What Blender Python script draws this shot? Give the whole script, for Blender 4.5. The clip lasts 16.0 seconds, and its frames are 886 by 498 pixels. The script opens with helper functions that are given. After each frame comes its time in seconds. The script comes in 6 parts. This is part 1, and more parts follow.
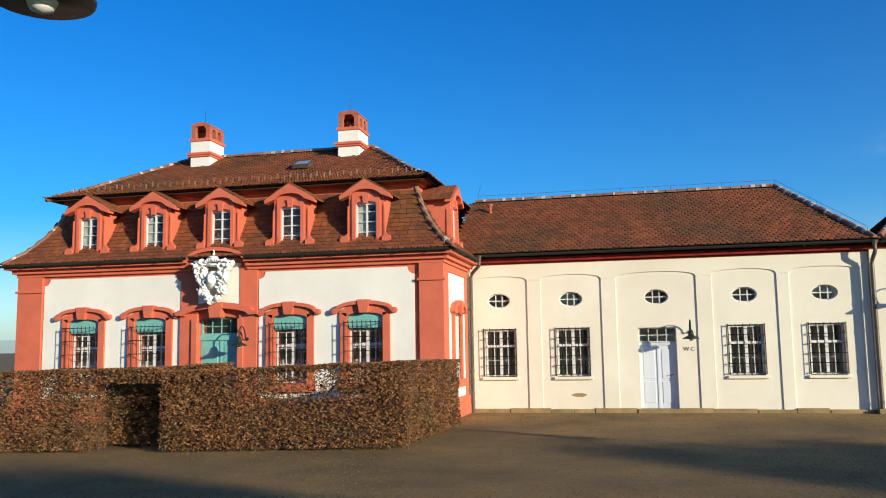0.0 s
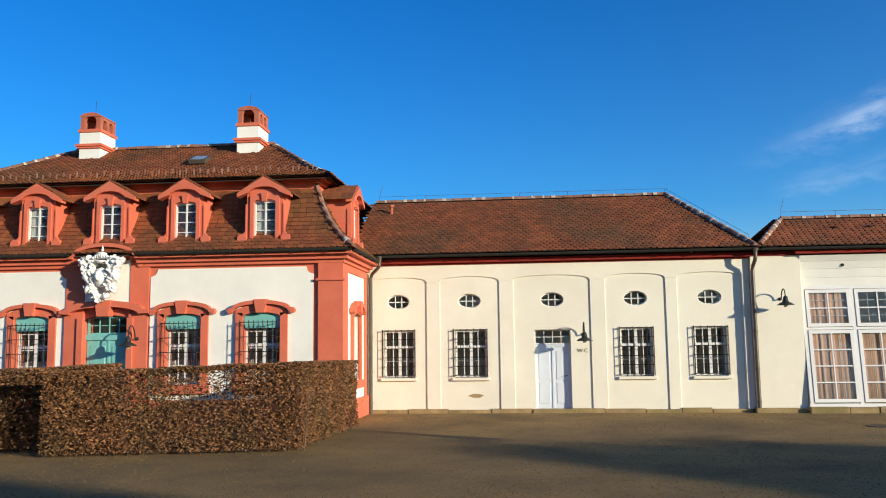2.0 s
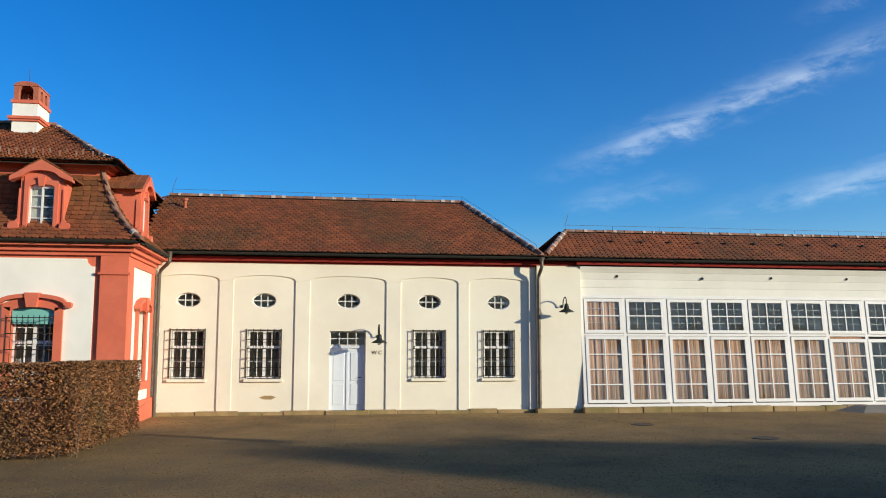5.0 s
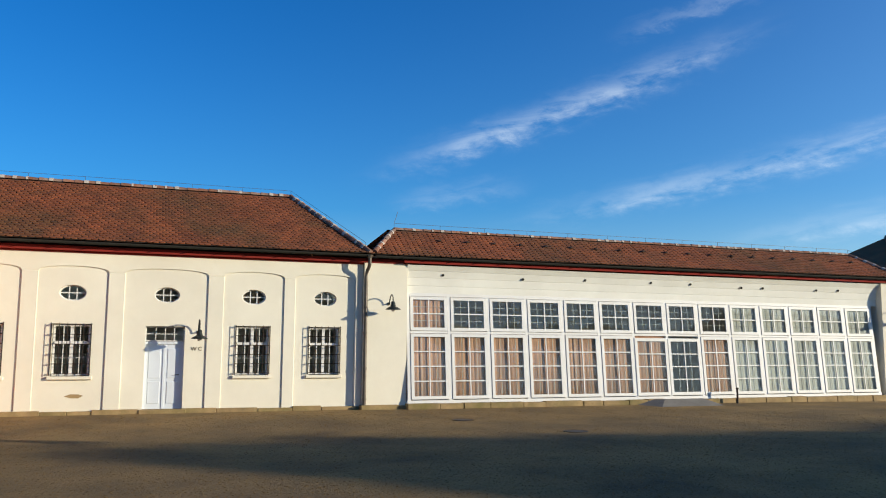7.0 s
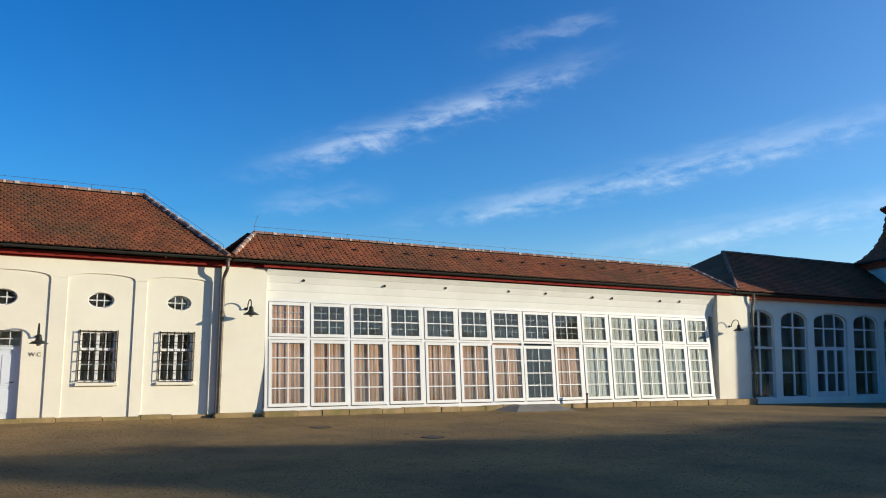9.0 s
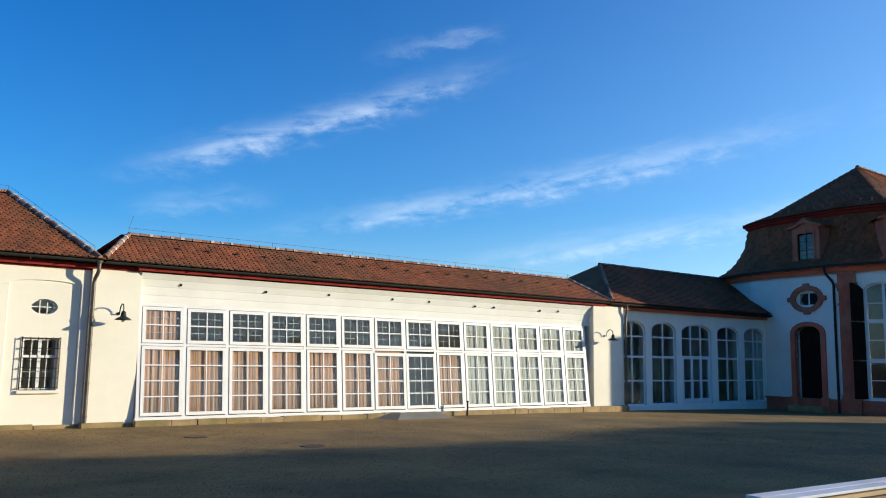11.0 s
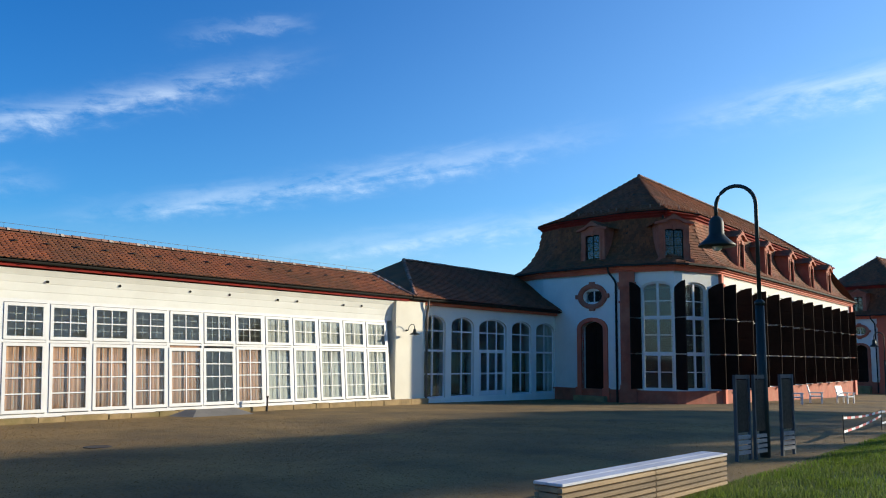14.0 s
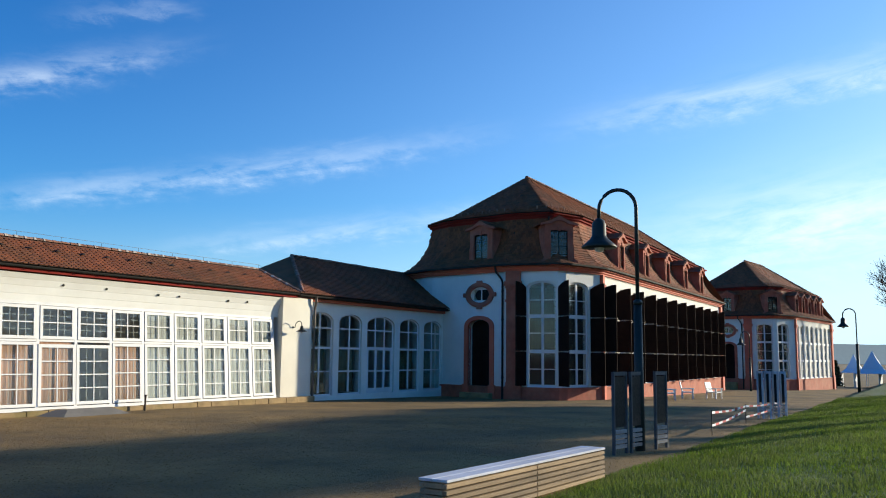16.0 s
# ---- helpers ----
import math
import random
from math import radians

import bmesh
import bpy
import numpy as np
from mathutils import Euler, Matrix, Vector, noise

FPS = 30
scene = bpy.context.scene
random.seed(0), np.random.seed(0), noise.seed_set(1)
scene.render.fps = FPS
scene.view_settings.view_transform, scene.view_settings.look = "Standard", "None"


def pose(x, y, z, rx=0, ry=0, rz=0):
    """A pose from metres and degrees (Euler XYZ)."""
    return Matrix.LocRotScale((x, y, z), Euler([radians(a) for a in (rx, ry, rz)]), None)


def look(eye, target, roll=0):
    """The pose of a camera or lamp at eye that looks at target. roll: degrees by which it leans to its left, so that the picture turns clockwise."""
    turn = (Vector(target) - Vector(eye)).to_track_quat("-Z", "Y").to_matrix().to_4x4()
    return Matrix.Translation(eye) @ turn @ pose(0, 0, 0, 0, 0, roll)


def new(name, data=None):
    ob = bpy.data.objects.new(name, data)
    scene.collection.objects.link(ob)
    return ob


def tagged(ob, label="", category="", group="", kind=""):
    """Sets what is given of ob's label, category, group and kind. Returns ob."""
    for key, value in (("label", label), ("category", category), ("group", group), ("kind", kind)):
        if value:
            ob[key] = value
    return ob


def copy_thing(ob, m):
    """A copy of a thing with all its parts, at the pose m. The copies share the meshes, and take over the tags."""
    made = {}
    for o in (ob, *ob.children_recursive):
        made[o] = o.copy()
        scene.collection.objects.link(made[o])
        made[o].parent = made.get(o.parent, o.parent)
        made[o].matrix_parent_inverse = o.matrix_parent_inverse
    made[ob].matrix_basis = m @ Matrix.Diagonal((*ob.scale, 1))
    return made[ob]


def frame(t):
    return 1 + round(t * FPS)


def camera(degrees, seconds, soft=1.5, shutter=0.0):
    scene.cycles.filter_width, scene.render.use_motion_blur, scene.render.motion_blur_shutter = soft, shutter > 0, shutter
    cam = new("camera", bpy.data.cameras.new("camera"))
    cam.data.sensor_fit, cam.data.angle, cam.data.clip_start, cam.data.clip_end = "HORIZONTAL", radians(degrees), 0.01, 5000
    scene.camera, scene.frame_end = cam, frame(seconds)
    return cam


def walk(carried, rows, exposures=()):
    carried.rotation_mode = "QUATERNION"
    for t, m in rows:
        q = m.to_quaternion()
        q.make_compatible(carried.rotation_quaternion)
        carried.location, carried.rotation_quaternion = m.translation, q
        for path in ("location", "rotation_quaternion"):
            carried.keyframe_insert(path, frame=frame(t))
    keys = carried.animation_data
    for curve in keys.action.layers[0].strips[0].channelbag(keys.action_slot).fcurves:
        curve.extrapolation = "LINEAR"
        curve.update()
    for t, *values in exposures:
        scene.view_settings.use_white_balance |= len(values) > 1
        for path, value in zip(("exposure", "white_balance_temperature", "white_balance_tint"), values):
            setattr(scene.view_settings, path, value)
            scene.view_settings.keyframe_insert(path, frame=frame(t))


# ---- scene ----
cam = camera(56.3, 16.0, soft=1.05)
EYE = 1.98
ROWS = [
    (0.0, 96.567, 0.905, 12.779),
    (0.5, 96.623, 0.865, 11.398),
    (1.0, 96.63, 0.862, 9.711),
    (1.5, 96.65, 0.835, 8.066),
    (2.0, 96.545, 0.685, 5.831),
    (2.5, 96.527, 0.48, 3.902),
    (3.0, 96.636, 0.337, 1.742),
    (3.2, 96.68, 0.28, 0.878),
    (5.3, 96.549, -0.165, -9.917),
    (5.5, 96.535, -0.224, -11.095),
    (6.0, 96.5, -0.371, -14.041),
    (6.5, 96.383, -0.498, -17.059),
    (7.0, 96.426, -0.453, -20.122),
    (7.5, 96.622, -0.381, -22.208),
    (8.0, 96.644, -0.513, -24.381),
    (8.5, 96.693, -0.642, -26.642),
    (9.0, 96.966, -0.663, -29.713),
    (9.2, 97.075, -0.671, -30.941),
    (11.3, 97.508, -0.988, -39.112),
    (11.5, 97.398, -1.072, -40.173),
    (12.0, 97.122, -1.283, -42.825),
    (12.5, 97.06, -1.266, -45.048),
    (13.0, 97.089, -0.92, -47.174),
    (13.5, 97.184, -0.726, -49.086),
    (14.0, 97.395, -0.634, -51.252),
    (14.5, 97.613, -0.601, -53.221),
    (15.0, 97.622, -0.746, -55.295),
    (15.5, 97.492, -0.828, -57.129),
    (16.0, 97.308, -0.697, -58.951),
]
walk(cam, [(t, pose(0, 0, EYE, rx, ry, rz)) for t, rx, ry, rz in ROWS], exposures=[(0.0, 0.22), (3.0, 0.2), (6.0, 0.13), (9.0, 0.22), (11.5, 0.40), (13.5, 0.39), (16.0, 0.36)])

# ---- light: a low winter sun from behind and to the right ----
SUN_AZ, SUN_EL = 122.5, 11.5          # compass from +y clockwise towards +x
world = bpy.data.worlds.new("world")
scene.world = world
world.use_nodes = True


def node(nt, kind, **kw):
    n = nt.nodes.new(kind)
    for k, v in kw.items():
        if k in n.inputs.keys():
            n.inputs[k].default_value = v
    return n


def build_sky():
    nt = world.node_tree
    nt.nodes.clear()
    L = nt.links
    out = nt.nodes.new("ShaderNodeOutputWorld")
    bg = nt.nodes.new("ShaderNodeBackground")
    bg.inputs["Strength"].default_value = 0.172
    sky = nt.nodes.new("ShaderNodeTexSky")
    sky.sky_type = "NISHITA"
    sky.sun_disc = False
    sky.sun_elevation = radians(SUN_EL)
    sky.sun_rotation = radians(SUN_AZ)
    sky.altitude = 300
    sky.air_density, sky.dust_density, sky.ozone_density = 1.0, 1.0, 4.0
    hsv = nt.nodes.new("ShaderNodeHueSaturation")
    hsv.inputs["Saturation"].default_value = 1.48
    hsv.inputs["Hue"].default_value = 0.513
    L.new(sky.outputs[0], hsv.inputs["Color"])
    co = nt.nodes.new("ShaderNodeTexCoord")
    sep = nt.nodes.new("ShaderNodeSeparateXYZ")
    L.new(co.outputs["Generated"], sep.inputs[0])

    def m(op, a, b=None, c=None):
        n = nt.nodes.new("ShaderNodeMath")
        n.operation = op
        for i, v in enumerate((a, b, c)):
            if v is None:
                continue
            if isinstance(v, (int, float)):
                n.inputs[i].default_value = v
            else:
                L.new(v, n.inputs[i])
        return n.outputs[0]

    az = m("MULTIPLY", m("ARCTAN2", sep.outputs[0], sep.outputs[1]), 57.2958)
    el = m("MULTIPLY", m("ARCSINE", sep.outputs[2]), 57.2958)
    # cirrus: torn streaks that lie along slanting lines of the sky
    vec = nt.nodes.new("ShaderNodeCombineXYZ")
    L.new(m("MULTIPLY", az, 0.085), vec.inputs[0])
    L.new(m("SUBTRACT", m("MULTIPLY", el, 0.5), m("MULTIPLY", az, 0.085)), vec.inputs[1])
    n1 = node(nt, "ShaderNodeTexNoise", Scale=1.6, Detail=9.0, Roughness=0.57, Distortion=0.7)
    L.new(vec.outputs[0], n1.inputs["Vector"])
    vec2 = nt.nodes.new("ShaderNodeCombineXYZ")
    L.new(m("MULTIPLY", az, 0.5), vec2.inputs[0])
    L.new(m("MULTIPLY", el, 1.1), vec2.inputs[1])
    n2 = node(nt, "ShaderNodeTexNoise", Scale=0.9, Detail=8.0, Roughness=0.65, Distortion=0.3)
    L.new(vec2.outputs[0], n2.inputs["Vector"])
    streak = m("ADD", m("MULTIPLY", n1.outputs["Fac"], 0.55), m("MULTIPLY", n2.outputs["Fac"], 0.45))
    wob = m("MULTIPLY", m("SUBTRACT", n2.outputs["Fac"], 0.5), 2.4)
    total = None
    # each: middle azimuth, its elevation, slope, half length, half width, weight
    for a0, e0, slope, hl, hw, wt in ((28.5, 15.9, 0.32, 10.5, 0.85, 0.52), (44, 11.9, 0.19, 15, 0.8, 0.5), (54, 8.6, 0.13, 12, 0.8, 0.4),
                                      (83, 17.3, 0.09, 13, 1.0, 0.55), (88, 9.0, 0.12, 14, 2.6, 0.9), (37, 21.6, 0.2, 4, 0.5, 0.22), (21, 10.2, 0.15, 4, 0.7, 0.2)):
        da = m("SUBTRACT", az, a0)
        line = m("ADD", m("MULTIPLY", da, slope), e0)
        off = m("DIVIDE", m("ADD", m("SUBTRACT", el, line), wob), hw)
        along = m("DIVIDE", da, hl)
        g = m("POWER", 2.718, m("MULTIPLY", m("ADD", m("MULTIPLY", off, off), m("POWER", m("ABSOLUTE", along), 4.0)), -1.0))
        g = m("MULTIPLY", g, wt)
        total = g if total is None else m("MAXIMUM", total, g)
    ramp = nt.nodes.new("ShaderNodeMapRange")
    ramp.inputs["From Min"].default_value, ramp.inputs["From Max"].default_value = 0.38, 0.68
    L.new(streak, ramp.inputs["Value"])
    cover = m("MULTIPLY", total, ramp.outputs[0])
    # pale winter haze that grows towards the sun and the horizon
    da = m("DIVIDE", m("SUBTRACT", az, 112.0), 48.0)
    haze = m("MULTIPLY", m("POWER", 2.718, m("MULTIPLY", m("MULTIPLY", da, da), -1.0)), m("POWER", 2.718, m("MULTIPLY", m("MAXIMUM", el, 0.0), -0.04)))
    low = m("MULTIPLY", m("POWER", 2.718, m("MULTIPLY", m("MAXIMUM", el, 0.0), -0.13)), 0.30)
    hz = nt.nodes.new("ShaderNodeMixRGB")
    L.new(m("MINIMUM", m("ADD", m("MULTIPLY", haze, 0.95), low), 0.95), hz.inputs[0])
    L.new(hsv.outputs[0], hz.inputs[1])
    hz.inputs[2].default_value = (3.35, 5.05, 6.3, 1)
    mix = nt.nodes.new("ShaderNodeMixRGB")
    L.new(cover, mix.inputs[0])
    L.new(hz.outputs[0], mix.inputs[1])
    mix.inputs[2].default_value = (4.7, 5.35, 5.9, 1)
    L.new(mix.outputs[0], bg.inputs[0])
    L.new(bg.outputs[0], out.inputs[0])


build_sky()
sun = new("sun", bpy.data.lights.new("sun", "SUN"))
sun.data.energy, sun.data.angle, sun.data.color = 5.0, radians(0.6), (1.0, 0.905, 0.70)
sa, se = radians(SUN_AZ), radians(SUN_EL)
TO_SUN = Vector((math.sin(sa) * math.cos(se), math.cos(sa) * math.cos(se), math.sin(se)))
sun.matrix_world = look(TO_SUN * 200, (0, 0, 0))


# ---- materials ----
def material(name, color, rough=0.8, vary=0.25, scale=2.0, fine=40.0, bump=0.15, metal=0.0, random_=0.0, island=0.0, second=None, second_amount=0.5, stain=None, depth=0.01, spec=0.5, stretch=None):
    """A surface with large stains and fine grain, in object metres."""
    mt = bpy.data.materials.new(name)
    mt.use_nodes = True
    nt = mt.node_tree
    L = nt.links
    bs = nt.nodes["Principled BSDF"]
    bs.inputs["Roughness"].default_value, bs.inputs["Metallic"].default_value = rough, metal
    bs.inputs["Specular IOR Level"].default_value = spec
    geo = nt.nodes.new("ShaderNodeNewGeometry")
    vec = geo.outputs["Position"]
    if stretch:
        mp = nt.nodes.new("ShaderNodeMapping")
        mp.inputs["Scale"].default_value = stretch
        L.new(vec, mp.inputs[0])
        vec = mp.outputs[0]
    a = node(nt, "ShaderNodeTexNoise", Scale=scale, Detail=6.0, Roughness=0.6)
    b = node(nt, "ShaderNodeTexNoise", Scale=fine, Detail=4.0, Roughness=0.6)
    L.new(vec, a.inputs["Vector"])
    L.new(vec, b.inputs["Vector"])

    def mixc(fac, c1, c2, kind="MIX"):
        n = nt.nodes.new("ShaderNodeMixRGB")
        n.blend_type = kind
        for i, v in ((0, fac), (1, c1), (2, c2)):
            if isinstance(v, (int, float)):
                n.inputs[i].default_value = v
            elif isinstance(v, tuple):
                n.inputs[i].default_value = (*v[:3], 1)
            else:
                L.new(v, n.inputs[i])
        return n.outputs[0]

    def rng(src, lo, hi, f0=0.3, f1=0.7):
        n = nt.nodes.new("ShaderNodeMapRange")
        for k, v in (("From Min", f0), ("From Max", f1), ("To Min", lo), ("To Max", hi)):
            n.inputs[k].default_value = v
        L.new(src, n.inputs["Value"])
        return n.outputs[0]

    dark = tuple(c * (1 - vary) for c in color)
    light = tuple(min(0.95, c * (1 + vary * 0.6)) for c in color)
    col = mixc(rng(a.outputs["Fac"], 0, 1), dark, light)
    if second:
        c = node(nt, "ShaderNodeTexNoise", Scale=scale * 0.37, Detail=7.0, Roughness=0.68)
        L.new(vec, c.inputs["Vector"])
        col = mixc(rng(c.outputs["Fac"], 0, second_amount, 0.45, 0.68), col, second)
    col = mixc(rng(b.outputs["Fac"], 0.0, 0.55), col, mixc(1.0, col, (1 - vary * 0.9,) * 3, "MULTIPLY"))
    if random_ or island:
        if random_:
            src = nt.nodes.new("ShaderNodeObjectInfo").outputs["Random"]
            amount = random_
        else:
            src = geo.outputs["Random Per Island"]
            amount = island
        col = mixc(1.0, col, rng(src, 1 - amount, 1 + amount * 0.5, 0, 1), "MULTIPLY")
    L.new(col, bs.inputs["Base Color"])
    L.new(rng(b.outputs["Fac"], max(0.02, rough - 0.12), min(1, rough + 0.1)), bs.inputs["Roughness"])
    if bump:
        bp = nt.nodes.new("ShaderNodeBump")
        bp.inputs["Strength"].default_value, bp.inputs["Distance"].default_value = bump, depth
        L.new(b.outputs["Fac"], bp.inputs["Height"])
        L.new(bp.outputs[0], bs.inputs["Normal"])
    return mt


def glass_material(name, tint=(0.92, 0.95, 0.94)):
    mt = bpy.data.materials.new(name)
    mt.use_nodes = True
    nt = mt.node_tree
    nt.nodes.clear()
    out = nt.nodes.new("ShaderNodeOutputMaterial")
    tr = nt.nodes.new("ShaderNodeBsdfTransparent")
    tr.inputs[0].default_value = (*tint, 1)
    gl = nt.nodes.new("ShaderNodeBsdfGlossy")
    gl.inputs["Roughness"].default_value = 0.03
    ns = node(nt, "ShaderNodeTexNoise", Scale=1.7, Detail=2.0)
    geo = nt.nodes.new("ShaderNodeNewGeometry")
    nt.links.new(geo.outputs["Position"], ns.inputs["Vector"])
    bp = nt.nodes.new("ShaderNodeBump")
    bp.inputs["Strength"].default_value, bp.inputs["Distance"].default_value = 0.25, 0.01
    nt.links.new(ns.outputs["Fac"], bp.inputs["Height"])
    nt.links.new(bp.outputs[0], gl.inputs["Normal"])
    lw = nt.nodes.new("ShaderNodeLayerWeight")
    lw.inputs["Blend"].default_value = 0.5
    pw = nt.nodes.new("ShaderNodeMath")
    pw.operation, pw.inputs[1].default_value = "POWER", 4.5
    nt.links.new(lw.outputs["Facing"], pw.inputs[0])
    ad = nt.nodes.new("ShaderNodeMath")
    ad.operation, ad.inputs[1].default_value, ad.inputs[2].default_value = "MULTIPLY_ADD", 0.9, 0.035
    nt.links.new(pw.outputs[0], ad.inputs[0])
    mx = nt.nodes.new("ShaderNodeMixShader")
    nt.links.new(ad.outputs[0], mx.inputs[0])
    film = nt.nodes.new("ShaderNodeBsdfDiffuse")
    film.inputs[0].default_value = (0.55, 0.52, 0.46, 1)
    dust = nt.nodes.new("ShaderNodeMath")
    dust.operation, dust.inputs[1].default_value = "MULTIPLY", 0.04
    nt.links.new(ns.outputs["Fac"], dust.inputs[0])
    base = nt.nodes.new("ShaderNodeMixShader")
    nt.links.new(dust.outputs[0], base.inputs[0])
    nt.links.new(tr.outputs[0], base.inputs[1])
    nt.links.new(film.outputs[0], base.inputs[2])
    nt.links.new(base.outputs[0], mx.inputs[1])
    nt.links.new(gl.outputs[0], mx.inputs[2])
    nt.links.new(mx.outputs[0], out.inputs[0])
    return mt


WHITE = material("white_plaster", (0.80, 0.75, 0.61), 0.9, 0.07, 0.7, 60, 0.12, second=(0.66, 0.57, 0.44), second_amount=0.3)
PALE = material("pale_plaster", (0.82, 0.805, 0.72), 0.9, 0.07, 0.9, 60, 0.12, second=(0.64, 0.6, 0.52), second_amount=0.3)
RED = material("red_painted_stone", (0.65, 0.145, 0.075), 0.8, 0.16, 1.3, 50, 0.12, second=(0.56, 0.17, 0.10), second_amount=0.5)
SAND = material("red_sandstone", (0.45, 0.12, 0.065), 0.88, 0.25, 2.2, 45, 0.3, second=(0.48, 0.2, 0.12), second_amount=0.6)
# red darkened to hold the shade under gutters and the upper eave
SHADED_RED = material("shaded_red_fascia", (0.26, 0.03, 0.022), 0.85, 0.2, 1.5, 40, 0.05, spec=0.1)
TILE = material("clay_roof_tile", (0.29, 0.08, 0.024), 0.88, 0.3, 0.9, 35, 0.3, island=0.3, second=(0.10, 0.06, 0.02), second_amount=0.75)
TILE1 = material("clay_roof_tile_single", (0.29, 0.08, 0.024), 0.88, 0.3, 0.9, 35, 0.3, random_=0.3, second=(0.10, 0.06, 0.02), second_amount=0.75)
UNDER = material("roof_underlay", (0.05, 0.03, 0.02), 0.95, 0.2, 2, 30, 0.1)
MORTAR = material("ridge_tile", (0.30, 0.13, 0.075), 0.9, 0.35, 4.0, 40, 0.4, island=0.3, second=(0.42, 0.36, 0.3), second_amount=0.6)
GUTTER = material("dark_gutter_metal", (0.035, 0.033, 0.028), 0.8, 0.3, 3, 60, 0.05, spec=0.12)
PIPE = material("zinc_downpipe", (0.13, 0.11, 0.085), 0.5, 0.3, 2.5, 50, 0.08, metal=0.35)
WOODW = material("white_painted_wood", (0.72, 0.71, 0.68), 0.55, 0.06, 1.5, 70, 0.08, second=(0.62, 0.58, 0.5), second_amount=0.3)
DOORW = material("pale_blue_door_paint", (0.66, 0.70, 0.74), 0.5, 0.06, 1.2, 60, 0.06)
TEAL = material("teal_door_paint", (0.19, 0.48, 0.43), 0.5, 0.1, 1.5, 50, 0.06)
IRON = material("wrought_iron", (0.035, 0.028, 0.022), 0.6, 0.3, 4, 60, 0.1, metal=0.4, second=(0.11, 0.05, 0.03), second_amount=0.5)
LAMPM = material("lamp_dark_green_metal", (0.028, 0.034, 0.028), 0.5, 0.25, 3, 60, 0.05, metal=0.1, spec=0.3)
STONE = material("sandstone_plinth", (0.38, 0.26, 0.12), 0.92, 0.4, 1.6, 40, 0.45, second=(0.14, 0.125, 0.03), second_amount=0.85)
STATUE = material("white_stone_carving", (0.78, 0.76, 0.72), 0.8, 0.1, 3, 50, 0.2)
BROWN = material("dark_brown_shutter_paint", (0.024, 0.013, 0.009), 0.9, 0.3, 1.5, 50, 0.08, spec=0.08)
# near-black that puts the shade of unlit rooms into the surface
ROOM_SHADE = material("room_shade", (0.06, 0.055, 0.05), 0.9, 0.3, 1.0, 20, 0.0)
CURTAIN = material("beige_curtain", (0.56, 0.31, 0.19), 0.9, 0.2, 0.8, 60, 0.1, second=(0.40, 0.24, 0.15), second_amount=0.5)
# blind grey, made paler to hold the reflections of the right-hand panes
BLIND = material("pale_grey_blind", (0.50, 0.49, 0.44), 0.85, 0.16, 0.8, 40, 0.05, second=(0.45, 0.47, 0.42), second_amount=0.5)
OLIVE = material("olive_curtain", (0.20, 0.16, 0.07), 0.9, 0.25, 0.8, 50, 0.05)
PLUG = material("pale_bedding_mortar", (0.52, 0.45, 0.38), 0.95, 0.2, 5, 50, 0.2)
GLASS = glass_material("window_glass")
CONC = material("grey_concrete_ramp", (0.22, 0.2, 0.17), 0.9, 0.2, 2.0, 50, 0.3)


# ---- building helpers ----
def part(name, bm, mat, parent, label="", smooth=False):
    me = bpy.data.meshes.new(name)
    bmesh.ops.recalc_face_normals(bm, faces=bm.faces)
    bm.to_mesh(me)
    bm.free()
    me.materials.append(mat)
    if smooth:
        me.shade_smooth()
    ob = new(name, me)
    ob.parent = parent
    if label:
        ob["label"] = label
    return ob


def thing(name, m, label, category, group="", kind=""):
    ob = new(name)
    ob.matrix_basis = m
    ob.empty_display_size = 0.2
    return tagged(ob, label, category, group, kind)


def box(bm, x0, x1, y0, y1, z0, z1, m=None, bevel=0.0):
    vs = [bm.verts.new((x, y, z)) for z in (z0, z1) for x, y in ((x0, y0), (x1, y0), (x1, y1), (x0, y1))]
    fs = [bm.faces.new([vs[i] for i in f]) for f in ((0, 3, 2, 1), (4, 5, 6, 7), (0, 1, 5, 4), (1, 2, 6, 5), (2, 3, 7, 6), (3, 0, 4, 7))]
    if bevel:
        es = list({e for f in fs for e in f.edges})
        r = bmesh.ops.bevel(bm, geom=es, offset=bevel, segments=1, affect="EDGES")
        vs = list({v for v in r["verts"]} | {v for v in vs if v.is_valid})
    if m is not None:
        bmesh.ops.transform(bm, matrix=m, verts=[v for v in vs if v.is_valid])
    return vs


def prism(bm, pts, y0, y1, m=None):
    """A polygon in x and z, pushed from y0 to y1."""
    a = [bm.verts.new((p[0], y0, p[1])) for p in pts]
    b = [bm.verts.new((p[0], y1, p[1])) for p in pts]
    bm.faces.new(a)
    bm.faces.new(b[::-1])
    n = len(pts)
    for i in range(n):
        bm.faces.new((a[i], b[i], b[(i + 1) % n], a[(i + 1) % n]))
    if m is not None:
        bmesh.ops.transform(bm, matrix=m, verts=a + b)
    return a + b


